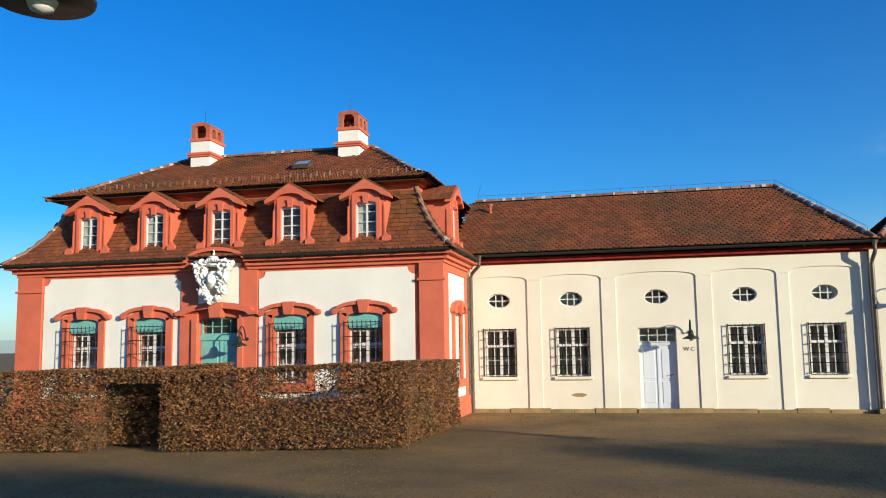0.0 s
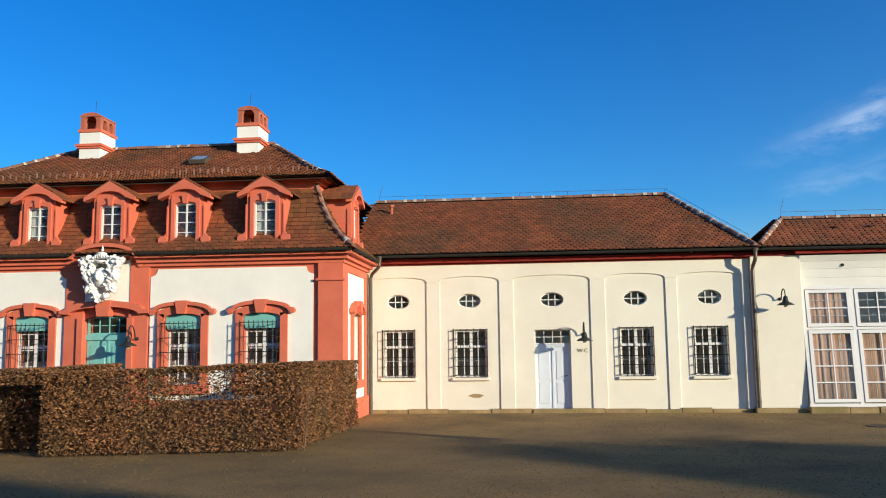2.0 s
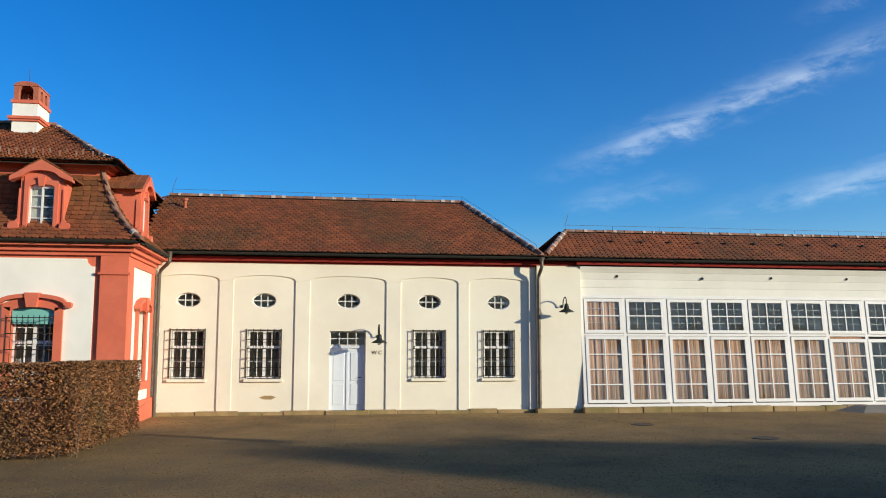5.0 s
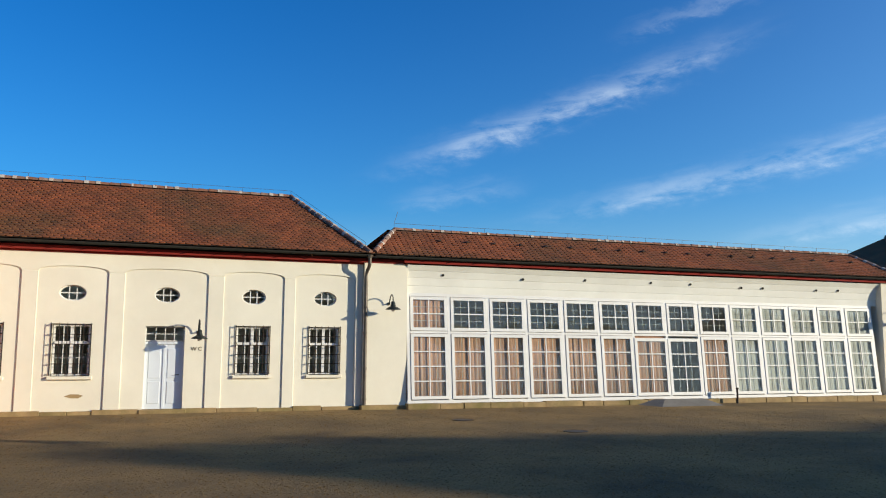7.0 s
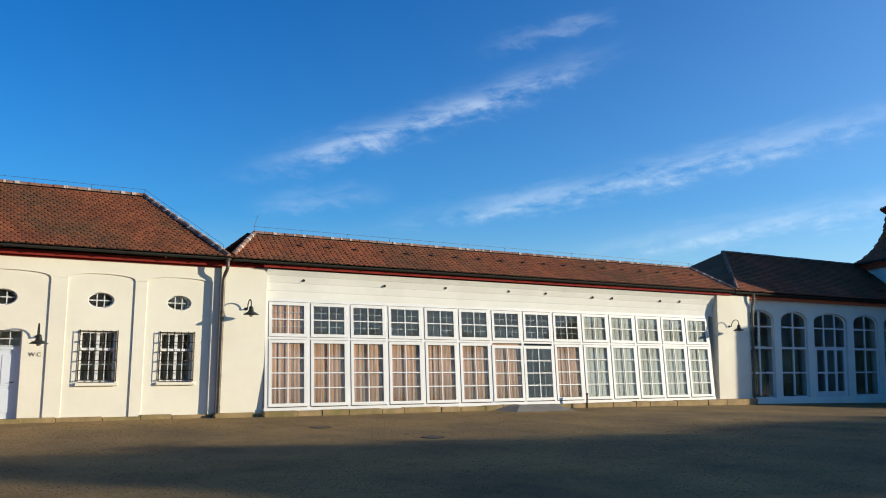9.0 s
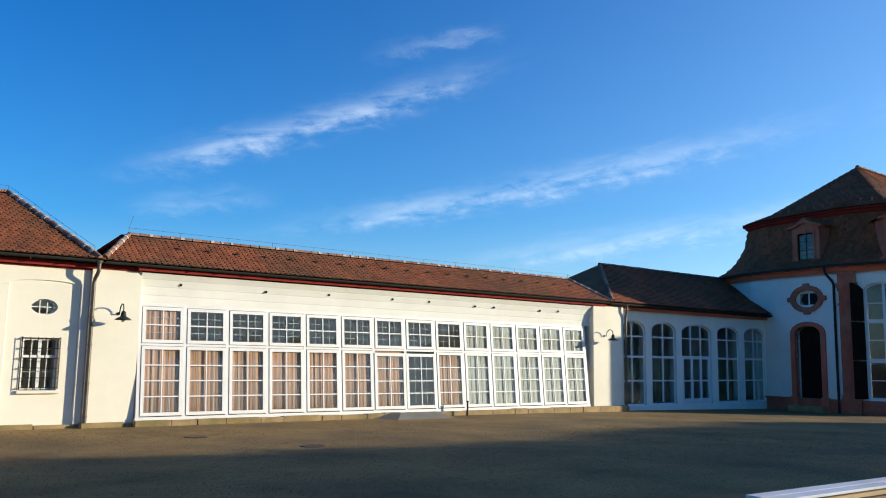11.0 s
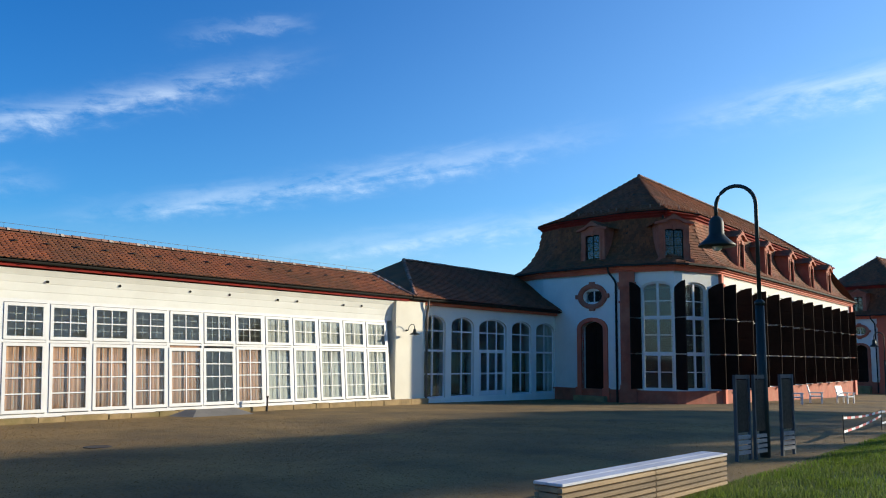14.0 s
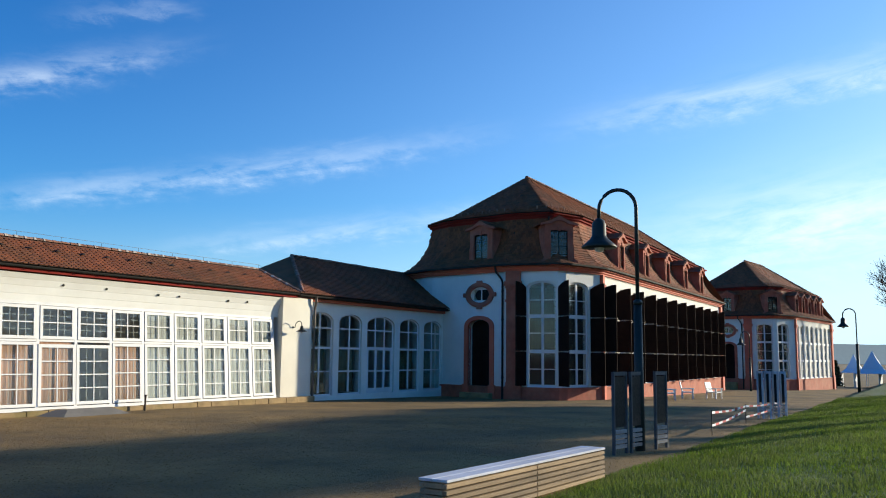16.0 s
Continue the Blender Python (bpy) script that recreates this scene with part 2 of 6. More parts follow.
def tube(bm, pts, r, n=8, r1=None):
    """A round bar along points, tapering from r to r1."""
    pts = [Vector(p) for p in pts]
    rings = []
    ref = Vector((0.31, 0.2, 0.93))
    for i, p in enumerate(pts):
        d = (pts[min(i + 1, len(pts) - 1)] - pts[max(i - 1, 0)]).normalized()
        if abs(d.dot(ref)) > 0.95:
            ref = Vector((1, 0.1, 0))
        a = d.cross(ref).normalized()
        b = d.cross(a)
        rr = r if r1 is None else r + (r1 - r) * i / max(1, len(pts) - 1)
        rings.append([bm.verts.new(p + (a * math.cos(2 * math.pi * k / n) + b * math.sin(2 * math.pi * k / n)) * rr) for k in range(n)])
    for q, s in zip(rings, rings[1:]):
        for k in range(n):
            bm.faces.new((q[k], q[(k + 1) % n], s[(k + 1) % n], s[k]))
    bm.faces.new(rings[0])
    bm.faces.new(rings[-1][::-1])


def lathe(bm, prof, n=20, m=None):
    """A profile of (radius, z) turned about z."""
    rings = [[bm.verts.new((r * math.cos(2 * math.pi * k / n), r * math.sin(2 * math.pi * k / n), z)) for k in range(n)] for r, z in prof]
    for q, s in zip(rings, rings[1:]):
        for k in range(n):
            bm.faces.new((q[k], q[(k + 1) % n], s[(k + 1) % n], s[k]))
    if prof[0][0] > 0.001:
        bm.faces.new(rings[0])
    if prof[-1][0] > 0.001:
        bm.faces.new(rings[-1][::-1])
    if m is not None:
        bmesh.ops.transform(bm, matrix=m, verts=[v for q in rings for v in q])


def rect_hole(x0, x1, z0, z1):
    return [(x0, z0), (x1, z0), (x1, z1), (x0, z1)]


def oval_hole(cx, cz, a, b, n=20):
    return [(cx + a * math.cos(2 * math.pi * k / n), cz + b * math.sin(2 * math.pi * k / n)) for k in range(n)]


def arch_hole(x0, x1, z0, zs, rise, n=10):
    """Upright sides to zs, then a flat arch that rises by rise."""
    c, h = (x0 + x1) / 2, (x1 - x0) / 2
    return [(x0, z0), (x1, z0)] + [(c + h * math.cos(math.pi * k / n), zs + rise * math.sin(math.pi * k / n)) for k in range(n + 1)]


def holed_wall(bm, x0, x1, z0, z1, holes, y0, y1):
    """A wall of real thickness with openings through it: each opening takes one cell of a grid of columns and bands."""
    boxes = sorted((min(p[0] for p in h), max(p[0] for p in h), min(p[1] for p in h), max(p[1] for p in h), i) for i, h in enumerate(holes))
    cols = []
    for b in boxes:
        if cols and b[0] < cols[-1][1] - 1e-4:
            cols[-1][1] = max(cols[-1][1], b[1])
            cols[-1][2].append(b)
        else:
            cols.append([b[0], b[1], [b]])
    edges = [x0] + [(p[1] + q[0]) / 2 for p, q in zip(cols, cols[1:])] + [x1]
    for c, (lo, hi, bs) in enumerate(cols):
        bs.sort(key=lambda b: b[2])
        zs = [z0] + [(p[3] + q[2]) / 2 for p, q in zip(bs, bs[1:])] + [z1]
        for k, b in enumerate(bs):
            ring(bm, holes[b[4]], edges[c], edges[c + 1], zs[k], zs[k + 1], y0, y1)
    if not cols:
        box(bm, x0, x1, y0, y1, z0, z1)
    bmesh.ops.remove_doubles(bm, verts=bm.verts, dist=0.0004)


def ring(bm, hole, x0, x1, z0, z1, y0, y1):
    cx, cz = sum(p[0] for p in hole) / len(hole), sum(p[1] for p in hole) / len(hole)
    rect = rect_hole(x0, x1, z0, z1)
    ang = lambda p: math.atan2(p[1] - cz, p[0] - cx)
    angles = sorted({round(ang(p), 6) for p in hole} | {round(ang(p), 6) for p in rect})

    def cast(poly, a):
        dx, dz = math.cos(a), math.sin(a)
        best = 0
        for p, q in zip(poly, poly[1:] + poly[:1]):
            ex, ez = q[0] - p[0], q[1] - p[1]
            det = dx * -ez + ex * dz
            if abs(det) < 1e-12:
                continue
            px, pz = p[0] - cx, p[1] - cz
            s = (px * -ez + ex * pz) / det
            u = (dx * pz - dz * px) / det
            if s > 0 and -1e-5 <= u <= 1 + 1e-5:
                best = max(best, s)
        return cx + dx * best, cz + dz * best

    inner = [cast(hole, a) for a in angles]
    outer = [cast(rect, a) for a in angles]
    v = {}
    for nm, pts in (("i", inner), ("o", outer)):
        for y in (y0, y1):
            v[nm, y] = [bm.verts.new((p[0], y, p[1])) for p in pts]
    n = len(angles)
    for k in range(n):
        j = (k + 1) % n
        bm.faces.new((v["o", y0][k], v["o", y0][j], v["i", y0][j], v["i", y0][k]))
        bm.faces.new((v["o", y1][k], v["i", y1][k], v["i", y1][j], v["o", y1][j]))
        bm.faces.new((v["i", y0][k], v["i", y0][j], v["i", y1][j], v["i", y1][k]))
        bm.faces.new((v["o", y0][k], v["o", y1][k], v["o", y1][j], v["o", y0][j]))


def along(profile, s):
    """The place and direction at s metres up a roof's profile of (y, z)."""
    for p, q in zip(profile, profile[1:]):
        d = math.hypot(q[0] - p[0], q[1] - p[1])
        if s <= d or q is profile[-1]:
            u = s / d
            return p[0] + (q[0] - p[0]) * u, p[1] + (q[1] - p[1]) * u, (q[0] - p[0]) / d, (q[1] - p[1]) / d
        s -= d


def length(profile):
    return sum(math.hypot(q[0] - p[0], q[1] - p[1]) for p, q in zip(profile, profile[1:]))


TILE_W, TILE_ROW = 0.18, 0.165
PENDING = []


def tile_roof(parent, profile, x0, x1, left, right, m, skip=(), row=TILE_ROW, width=TILE_W, near=None, label=""):
    """Beaver-tail tiles in courses. left, right: how far the roof's ends draw in, as (s, inset) at foot and top; skip: x, s rectangles left bare."""
    total = length(profile)
    verts, faces, singles = [], [], []
    rnd = random.Random(int(abs(x0) * 100) + 7)
    n = int(total / row)
    for k in range(n):
        s = k * row
        f = s / total
        a, b = x0 + left(f), x1 - right(f)
        shift = 0.5 * width if k % 2 else 0
        c = a + shift - width * 0.5
        while c < b:
            cx = c + width / 2
            c += width
            if any(q[0] < cx < q[1] and q[2] < s < q[3] for q in skip) or cx < a or cx > b:
                continue
            y, z, dy, dz = along(profile, s)
            y2, z2, _, _ = along(profile, min(total, s + row * 1.25))
            ny, nz = -dz, dy
            lift, jit, sag = 0.04 + rnd.uniform(-0.005, 0.006), rnd.uniform(-0.006, 0.006), rnd.uniform(-0.012, 0.012)
            h = width / 2 - 0.004
            pts = []
            for px, ps, up in ((-h, 0.035, lift), (-h * 0.55, 0.006, lift), (h * 0.55, 0.006, lift), (h, 0.035, lift), (h, 1, 0.008), (-h, 1, 0.008)):
                if ps == 1:
                    yy, zz = y2, z2
                else:
                    yy, zz = y + dy * (ps + sag), z + dz * (ps + sag)
                pts.append((cx + px + jit, yy + ny * up, zz + nz * up))
            low = [(p[0], p[1] - ny * 0.026, p[2] - nz * 0.026) for p in pts[:4]]
            if near and near[0] < cx < near[1] and near[2] <= s < near[3]:
                singles.append(pts + low)
                continue
            i = len(verts)
            verts += pts + low
            faces += [(i, i + 1, i + 2, i + 3, i + 4, i + 5), (i, i + 6, i + 7, i + 1), (i + 1, i + 7, i + 8, i + 2), (i + 2, i + 8, i + 9, i + 3)]
    me = bpy.data.meshes.new("roof_tiles")
    me.from_pydata(verts, [], faces)
    me.materials.append(TILE)
    ob = new("roof_tiles", me)
    ob.parent = parent
    ob.matrix_basis = m
    tagged(ob, label or "weathered reddish-brown clay tiles in courses", kind="stuff")
    # the solid roof below the tiles
    bm = bmesh.new()
    st = [j / 12 for j in range(13)]
    rows = []
    for f in st:
        y, z, dy, dz = along(profile, f * total)
        rows.append([bm.verts.new((x0 + left(f), y + dz * 0.004, z - dy * 0.004)), bm.verts.new((x1 - right(f), y + dz * 0.004, z - dy * 0.004)),
                     bm.verts.new((x1 - right(f), y + dz * 0.12, z - dy * 0.12)), bm.verts.new((x0 + left(f), y + dz * 0.12, z - dy * 0.12))])
    for p, q in zip(rows, rows[1:]):
        for i in range(4):
            j = (i + 1) % 4
            try:
                bm.faces.new((p[i], p[j], q[j], q[i]))
            except ValueError:
                pass
    part("roof_deck", bm, UNDER, parent).matrix_basis = m
    if singles:
        PENDING.append((parent, m, singles))


def ridge_tiles(parent, a, b, r=0.1, step=0.34, bits=True):
    """Half-round ridge tiles from a to b, each lapping the next."""
    a, b = Vector(a), Vector(b)
    d = b - a
    n = max(2, int(d.length / step))
    t = d.normalized()
    side = t.cross(Vector((0, 0, 1))).normalized()
    up = side.cross(t)
    bm = bmesh.new()
    rnd = random.Random(int(abs(a.x * 31 + b.y * 17) * 10))
    for k in range(n):
        p, q = a + d * (k / n), a + d * ((k + 1.12) / n)
        rr = r * rnd.uniform(0.93, 1.08)
        rings = []
        for c, rad in ((p, rr * 1.08), (q, rr * 0.9)):
            rings.append([bm.verts.new(c + side * math.cos(math.pi * j / 6) * rad + up * (math.sin(math.pi * j / 6) * rad - 0.03 + rnd.uniform(-0.006, 0.006))) for j in range(7)])
        for j in range(6):
            bm.faces.new((rings[0][j], rings[0][j + 1], rings[1][j + 1], rings[1][j]))
        bm.faces.new(rings[0])
        bm.faces.new(rings[1][::-1])
    part("ridge_tiles", bm, MORTAR, parent, "clay ridge tiles bedded in mortar")
    if not bits:
        return
    # pale mortar at the laps
    bm = bmesh.new()
    for k in range(1, n):
        if rnd.random() < 0.4:
            continue
        c, w = a + d * (k / n), rnd.uniform(0.03, 0.075)
        rings = [[bm.verts.new(c + t * o + side * math.cos(math.pi * j / 6) * r * 1.16 + up * (math.sin(math.pi * j / 6) * r * 1.16 - 0.03)) for j in range(7)] for o in (-w, w)]
        for j in range(6):
            bm.faces.new((rings[0][j], rings[0][j + 1], rings[1][j + 1], rings[1][j]))
        bm.faces.new(rings[0])
        bm.faces.new(rings[1][::-1])
    if bm.verts:
        tagged(part("lap_mortar", bm, PLUG, parent), "pale mortar at the ridge laps", kind="stuff")
    else:
        bm.free()



def ridge_wire(parent, pts):
    """A thin lightning wire held above a ridge on small feet."""
    bm = bmesh.new()
    pts = [Vector(p) + Vector((0, 0, 0.2)) for p in pts]
    tube(bm, pts, 0.006, 5)
    for p, q in zip(pts, pts[1:]):
        n = max(1, int((q - p).length / 1.6))
        for k in range(n + 1):
            o = p.lerp(q, k / n)
            tube(bm, [o, o - Vector((0, 0, 0.18))], 0.007, 4)
    tube(bm, [pts[-1], pts[-1] + Vector((0.12, 0, 0.4))], 0.008, 5)
    part("lightning_wire", bm, PIPE, parent, "thin grey lightning wire")


def sash(parent, name, x0, x1, z0, z1, y, cols, rows, mat, frame_w=0.055, bar=0.022, deep=0.05, m=None, mid_post=0.0, glass=GLASS):
    """A window of frame, glazing bars and single panes, its outer face at y."""
    bm = bmesh.new()
    for q in ((x0, x0 + frame_w, z0, z1), (x1 - frame_w, x1, z0, z1), (x0 + frame_w, x1 - frame_w, z0, z0 + frame_w), (x0 + frame_w, x1 - frame_w, z1 - frame_w, z1)):
        box(bm, q[0], q[1], y, y + deep, q[2], q[3])
    ix0, ix1, iz0, iz1 = x0 + frame_w, x1 - frame_w, z0 + frame_w, z1 - frame_w
    xs = [ix0 + (ix1 - ix0) * k / cols for k in range(cols + 1)]
    zs = [iz0 + (iz1 - iz0) * k / rows for k in range(rows + 1)]
    ob = part(name, bm, mat, parent)
    if m is not None:
        ob.matrix_basis = m
    for k in range(1, cols):
        w = mid_post if mid_post and k * 2 == cols else bar
        bm = bmesh.new()
        box(bm, xs[k] - w / 2, xs[k] + w / 2, y + 0.004, y + deep - 0.008, iz0, iz1)
        part("glazing_bar", bm, mat, ob)
    for k in range(1, rows):
        bm = bmesh.new()
        box(bm, ix0, ix1, y + 0.006, y + deep - 0.01, zs[k] - bar / 2, zs[k] + bar / 2)
        part("glazing_bar", bm, mat, ob)
    for i in range(cols):
        for j in range(rows):
            pb = bmesh.new()
            box(pb, xs[i] + 0.002, xs[i + 1] - 0.002, y + deep * 0.5, y + deep * 0.5 + 0.004, zs[j] + 0.002, zs[j + 1] - 0.002)
            part("pane", pb, glass, ob).visible_shadow = False
    return ob


def grille(parent, x0, x1, z0, z1, y, out=0.16, n=6, rows=5):
    """A window grille of round iron bars that stands off the wall."""
    bm = bmesh.new()
    f = y - out
    for k in range(n):
        x = x0 + (x1 - x0) * k / (n - 1)
        tube(bm, [(x, f, z0), (x, f, z1)], 0.009, 6)
    for k in range(rows):
        z = z0 + (z1 - z0) * (k + 0.15) / (rows - 0.7)
        tube(bm, [(x0, y + 0.05, z), (x0, f - 0.004, z), (x1, f - 0.004, z), (x1, y + 0.05, z)], 0.012, 6)
    for x in (x0, x1):
        tube(bm, [(x, y - 0.03, z0), (x, y - 0.03, z1)], 0.009, 6)
    return part("window_grille", bm, IRON, parent, "rusty wrought-iron window grille")


def wall_lamp(x, y, z, reach=0.62, rise=0.35, turn=0.0, label="dark metal gooseneck lamp with bell shade on the wall"):
    """A gooseneck wall lamp: plate, bent arm, bell shade, bulb. Its wall is at y, z is the shade's rim."""
    t = thing("wall_lamp", pose(x, y, z, 0, 0, turn), label, "lamp", "wall lamps")
    bm = bmesh.new()
    lathe(bm, [(0.05, 0), (0.05, 0.02), (0.03, 0.03)], 12, pose(0, 0, 0.2, 90))
    part("wall_plate", bm, LAMPM, t)
    bm = bmesh.new()
    pts = [(0, 0, 0.2), (0, -0.12, 0.2)]
    for k in range(9):
        a = math.pi * k / 8
        pts.append((0, -0.12 - reach / 2 * (1 - math.cos(a)) * 0.8, 0.2 + rise * math.sin(a) + 0.1 * (1 - math.cos(a)) * 0.5))
    pts[-1] = (pts[-1][0], pts[-1][1], 0.22)
    tube(bm, pts, 0.018, 8)
    part("arm", bm, LAMPM, t, smooth=True)
    bm = bmesh.new()
    m = pose(0, pts[-1][1], 0)
    lathe(bm, [(0.235, 0), (0.24, 0.012), (0.17, 0.06), (0.09, 0.1), (0.075, 0.16), (0.06, 0.24), (0.02, 0.27)], 20, m)
    part("shade", bm, LAMPM, t, "dark bell-shaped shade", smooth=True)
    bm = bmesh.new()
    lathe(bm, [(0.02, -0.06), (0.05, -0.045), (0.06, -0.015), (0.05, 0.01)], 12, m)
    part("bulb", bm, STATUE, t, smooth=True)
    return t


def gutter(parent, a, b, r=0.075):
    """A half-round gutter with brackets."""
    bm = bmesh.new()
    a, b = Vector(a), Vector(b)
    t = (b - a).normalized()
    side = t.cross(Vector((0, 0, 1)))
    rings = []
    for p in (a, b):
        rings.append([bm.verts.new(p + side * math.cos(math.pi * j / 8) * rr - Vector((0, 0, 1)) * math.sin(math.pi * j / 8) * rr) for rr in (r, r - 0.008) for j in (range(9) if rr == r else range(8, -1, -1))])
    n = len(rings[0])
    for j in range(n):
        bm.faces.new((rings[0][j], rings[0][(j + 1) % n], rings[1][(j + 1) % n], rings[1][j]))
    for k in range(int((b - a).length / 0.9) + 1):
        p = a + t * (k * 0.9)
        box(bm, -0.012, 0.012, -r - 0.006, r + 0.006, -r - 0.012, -r + 0.01, Matrix.Translation(p) @ pose(0, 0, 0, 0, 0, math.degrees(math.atan2(t.y, t.x))))
    return part("gutter", bm, GUTTER, parent)


def downpipe(parent, top, x, y, z0, r=0.055, label="weathered metal downpipe"):
    """A rainwater pipe: swan neck from the gutter to the wall, then down, with collars."""
    bm = bmesh.new()
    tx, ty, tz = top
    lathe(bm, [(r, -0.16), (r * 1.1, -0.08), (r * 1.7, 0.02)], 12, pose(tx, ty, tz))
    tube(bm, [(tx, ty, tz - 0.1), (tx, ty, tz - 0.26), (tx + (x - tx) * 0.2, ty + (y - ty) * 0.2, tz - 0.34), (tx + (x - tx) * 0.85, ty + (y - ty) * 0.85, tz - 0.5), (x, y, tz - 0.62), (x, y, z0)], r, 10)
    for z in (z0 + 0.35, z0 + 1.3, z0 + 2.4, z0 + 3.2):
        lathe(bm, [(r + 0.012, -0.03), (r + 0.012, 0.03)], 10, pose(x, y, z))
    return part("downpipe", bm, PIPE, parent, label, smooth=False)


# ---- ground ----
def ground_z(x):
    """The court falls gently towards the far orangeries."""
    return -0.0185 * max(0.0, x - 20) ** 2 / (abs(x - 20) + 9)


def court_z(x, y):
    """The court also dips a little towards the wings."""
    u = min(1, max(0, (y - 9) / 13))
    return ground_z(x) - 0.12 * u * u * (3 - 2 * u)


def build_ground():
    bm = bmesh.new()
    xs = [-3000, -600, -200, -80, -40] + list(range(-30, 140, 5)) + [160, 200, 260, 400, 900, 3000]
    ys = [-3000, -600, -200, -80, -40, -20, -10, 0, 5.0, 9, 12, 15, 18, 21, 23, 26, 35, 60, 120, 300, 900, 3000]
    g = [[bm.verts.new((x, y, court_z(min(x, 130), y))) for x in xs] for y in ys]
    for r, s in zip(g, g[1:]):
        for k in range(len(xs) - 1):
            bm.faces.new((r[k], r[k + 1], s[k + 1], s[k]))
    mt = material("brown_court_gravel", (0.28, 0.165, 0.045), 0.95, 0.55, 0.35, 22.0, 1.0, second=(0.23, 0.14, 0.05), second_amount=0.6, depth=0.03)
    ob = part("ground", bm, mt, None)
    tagged(ob, "brown rolled gravel court with fine stones", "ground", kind="structure")


build_ground()


def side_poses(L, W):
    """Poses that lay a roof side, drawn along x and inwards along y, on the front, left, right and back of a rectangle."""
    return {"front": pose(0, 0, 0), "left": pose(0, W, 0, 0, 0, -90), "right": pose(L, 0, 0, 0, 0, 90), "back": pose(L, W, 0, 0, 0, 180)}


def plain_side(parent, profile, x0, x1, inset, m, inset1=None):
    inset1 = inset1 or inset
    bm = bmesh.new()
    rows = []
    for k in range(9):
        f = k / 8
        y, z, _, _ = along(profile, f * length(profile))
        rows.append((bm.verts.new((x0 + inset(f), y, z)), bm.verts.new((x1 - inset1(f), y, z)), bm.verts.new((x1 - inset1(f), y + 0.1, z - 0.1)), bm.verts.new((x0 + inset(f), y + 0.1, z - 0.1))))
    for p, q in zip(rows, rows[1:]):
        for i in range(4):
            try:
                bm.faces.new((p[i], p[(i + 1) % 4], q[(i + 1) % 4], q[i]))
            except ValueError:
                pass
    part("roof_deck", bm, TILE, parent, "plain tiled roof side").matrix_basis = m


def mansard(parent, base, L, W, over, lower, upper_in, upper_z, ridge_z, run, tiled, near=None, skips=None, corn=None):
    """A hipped mansard over a rectangle with its front left corner at base. lower: (inset, z) up the steep part."""
    sides = side_poses(L, W)
    prof = [(-over + i, z) for i, z in lower]
    ins = lambda f: along(prof, f * length(prof))[0] - prof[0][0]
    for nm, m in sides.items():
        a = L if nm in ("front", "back") else W
        if nm in tiled:
            tile_roof(parent, prof, -over, a + over, ins, ins, base @ m, near=near if nm == "front" else None, skip=(skips or {}).get(nm, ()))
        else:
            plain_side(parent, prof, -over, a + over, ins, base @ m)
    half = W / 2
    up = {}
    for nm, m in sides.items():
        a = L if nm in ("front", "back") else W
        depth = half - upper_in if nm in ("front", "back") else run
        prof2 = [(upper_in - 0.24, upper_z - 0.06), (upper_in + depth * 0.22, upper_z + (ridge_z - upper_z) * 0.19), (upper_in + depth, ridge_z)]
        end = run if nm in ("front", "back") else half - upper_in
        ins2 = lambda f, e=end: f * (e + 0.24)
        if nm in tiled:
            tile_roof(parent, prof2, upper_in - 0.24, a - upper_in + 0.24, ins2, ins2, base @ m)
        else:
            plain_side(parent, prof2, upper_in - 0.24, a - upper_in + 0.24, ins2, base @ m)
    # cornice under the upper eave
    bm = bmesh.new()
    for k, (i, z0, z1) in enumerate(((upper_in + 0.06, upper_z - 0.1, upper_z - 0.02), (upper_in + 0.16, upper_z - 0.22, upper_z - 0.1), (upper_in + 0.26, upper_z - 0.42, upper_z - 0.22))):
        box(bm, i, L - i, i, W - i, z0, z1)
    part("upper_cornice", bm, corn or RED, parent, "moulded red cornice under the upper eave").matrix_basis = base
    # hips and ridge
    pt = lambda x, y, z: base @ Vector((x, y, z))
    ys = half
    for cx, cy, sx, sy in ((0, 0, 1, 1), (L, 0, -1, 1), (0, W, 1, -1), (L, W, -1, -1)):
        hip = [(f, upper_z + g * (ridge_z - upper_z) + 0.03) for f, g in ((0, 0), (0.22, 0.19), (1, 1))]
        for (f, z), (g, zz) in zip(hip, hip[1:]):
            ridge_tiles(parent, pt(cx + sx * (upper_in + run * f), cy + sy * (upper_in + (ys - upper_in) * f), z), pt(cx + sx * (upper_in + run * g), cy + sy * (upper_in + (ys - upper_in) * g), zz), 0.09)
        steps = [(-over + i, z) for i, z in lower]
        for p, q in zip(steps, steps[1:]):
            ridge_tiles(parent, pt(cx + sx * p[0], cy + sy * p[0], p[1] + 0.04), pt(cx + sx * q[0], cy + sy * q[0], q[1] + 0.04), 0.085)
    ridge_tiles(parent, pt(upper_in + run, ys, ridge_z + 0.04), pt(L - upper_in - run, ys, ridge_z + 0.04), 0.1)
    if "front" in tiled:
        # snow hooks along the upper eave
        first = None
        for row, ss in ((0, 0.25), (1, 0.45)):
            x = upper_in + 0.5 + row * 0.12
            while x < L - upper_in - 0.4:
                y = upper_in + ss * 0.86
                z = upper_z + ss * (ridge_z - upper_z) / (half - upper_in) * 0.86 + 0.06
                if first is None:
                    bm = bmesh.new()
                    box(bm, -0.02, 0.02, -0.01, 0.012, -0.04, 0.12)
                    first = hook = part("snow_hook", bm, MORTAR, parent)
                else:
                    hook = new("snow_hook", first.data)
                    hook.parent = parent
                hook.matrix_basis = base @ pose(x, y, z)
                x += 0.42


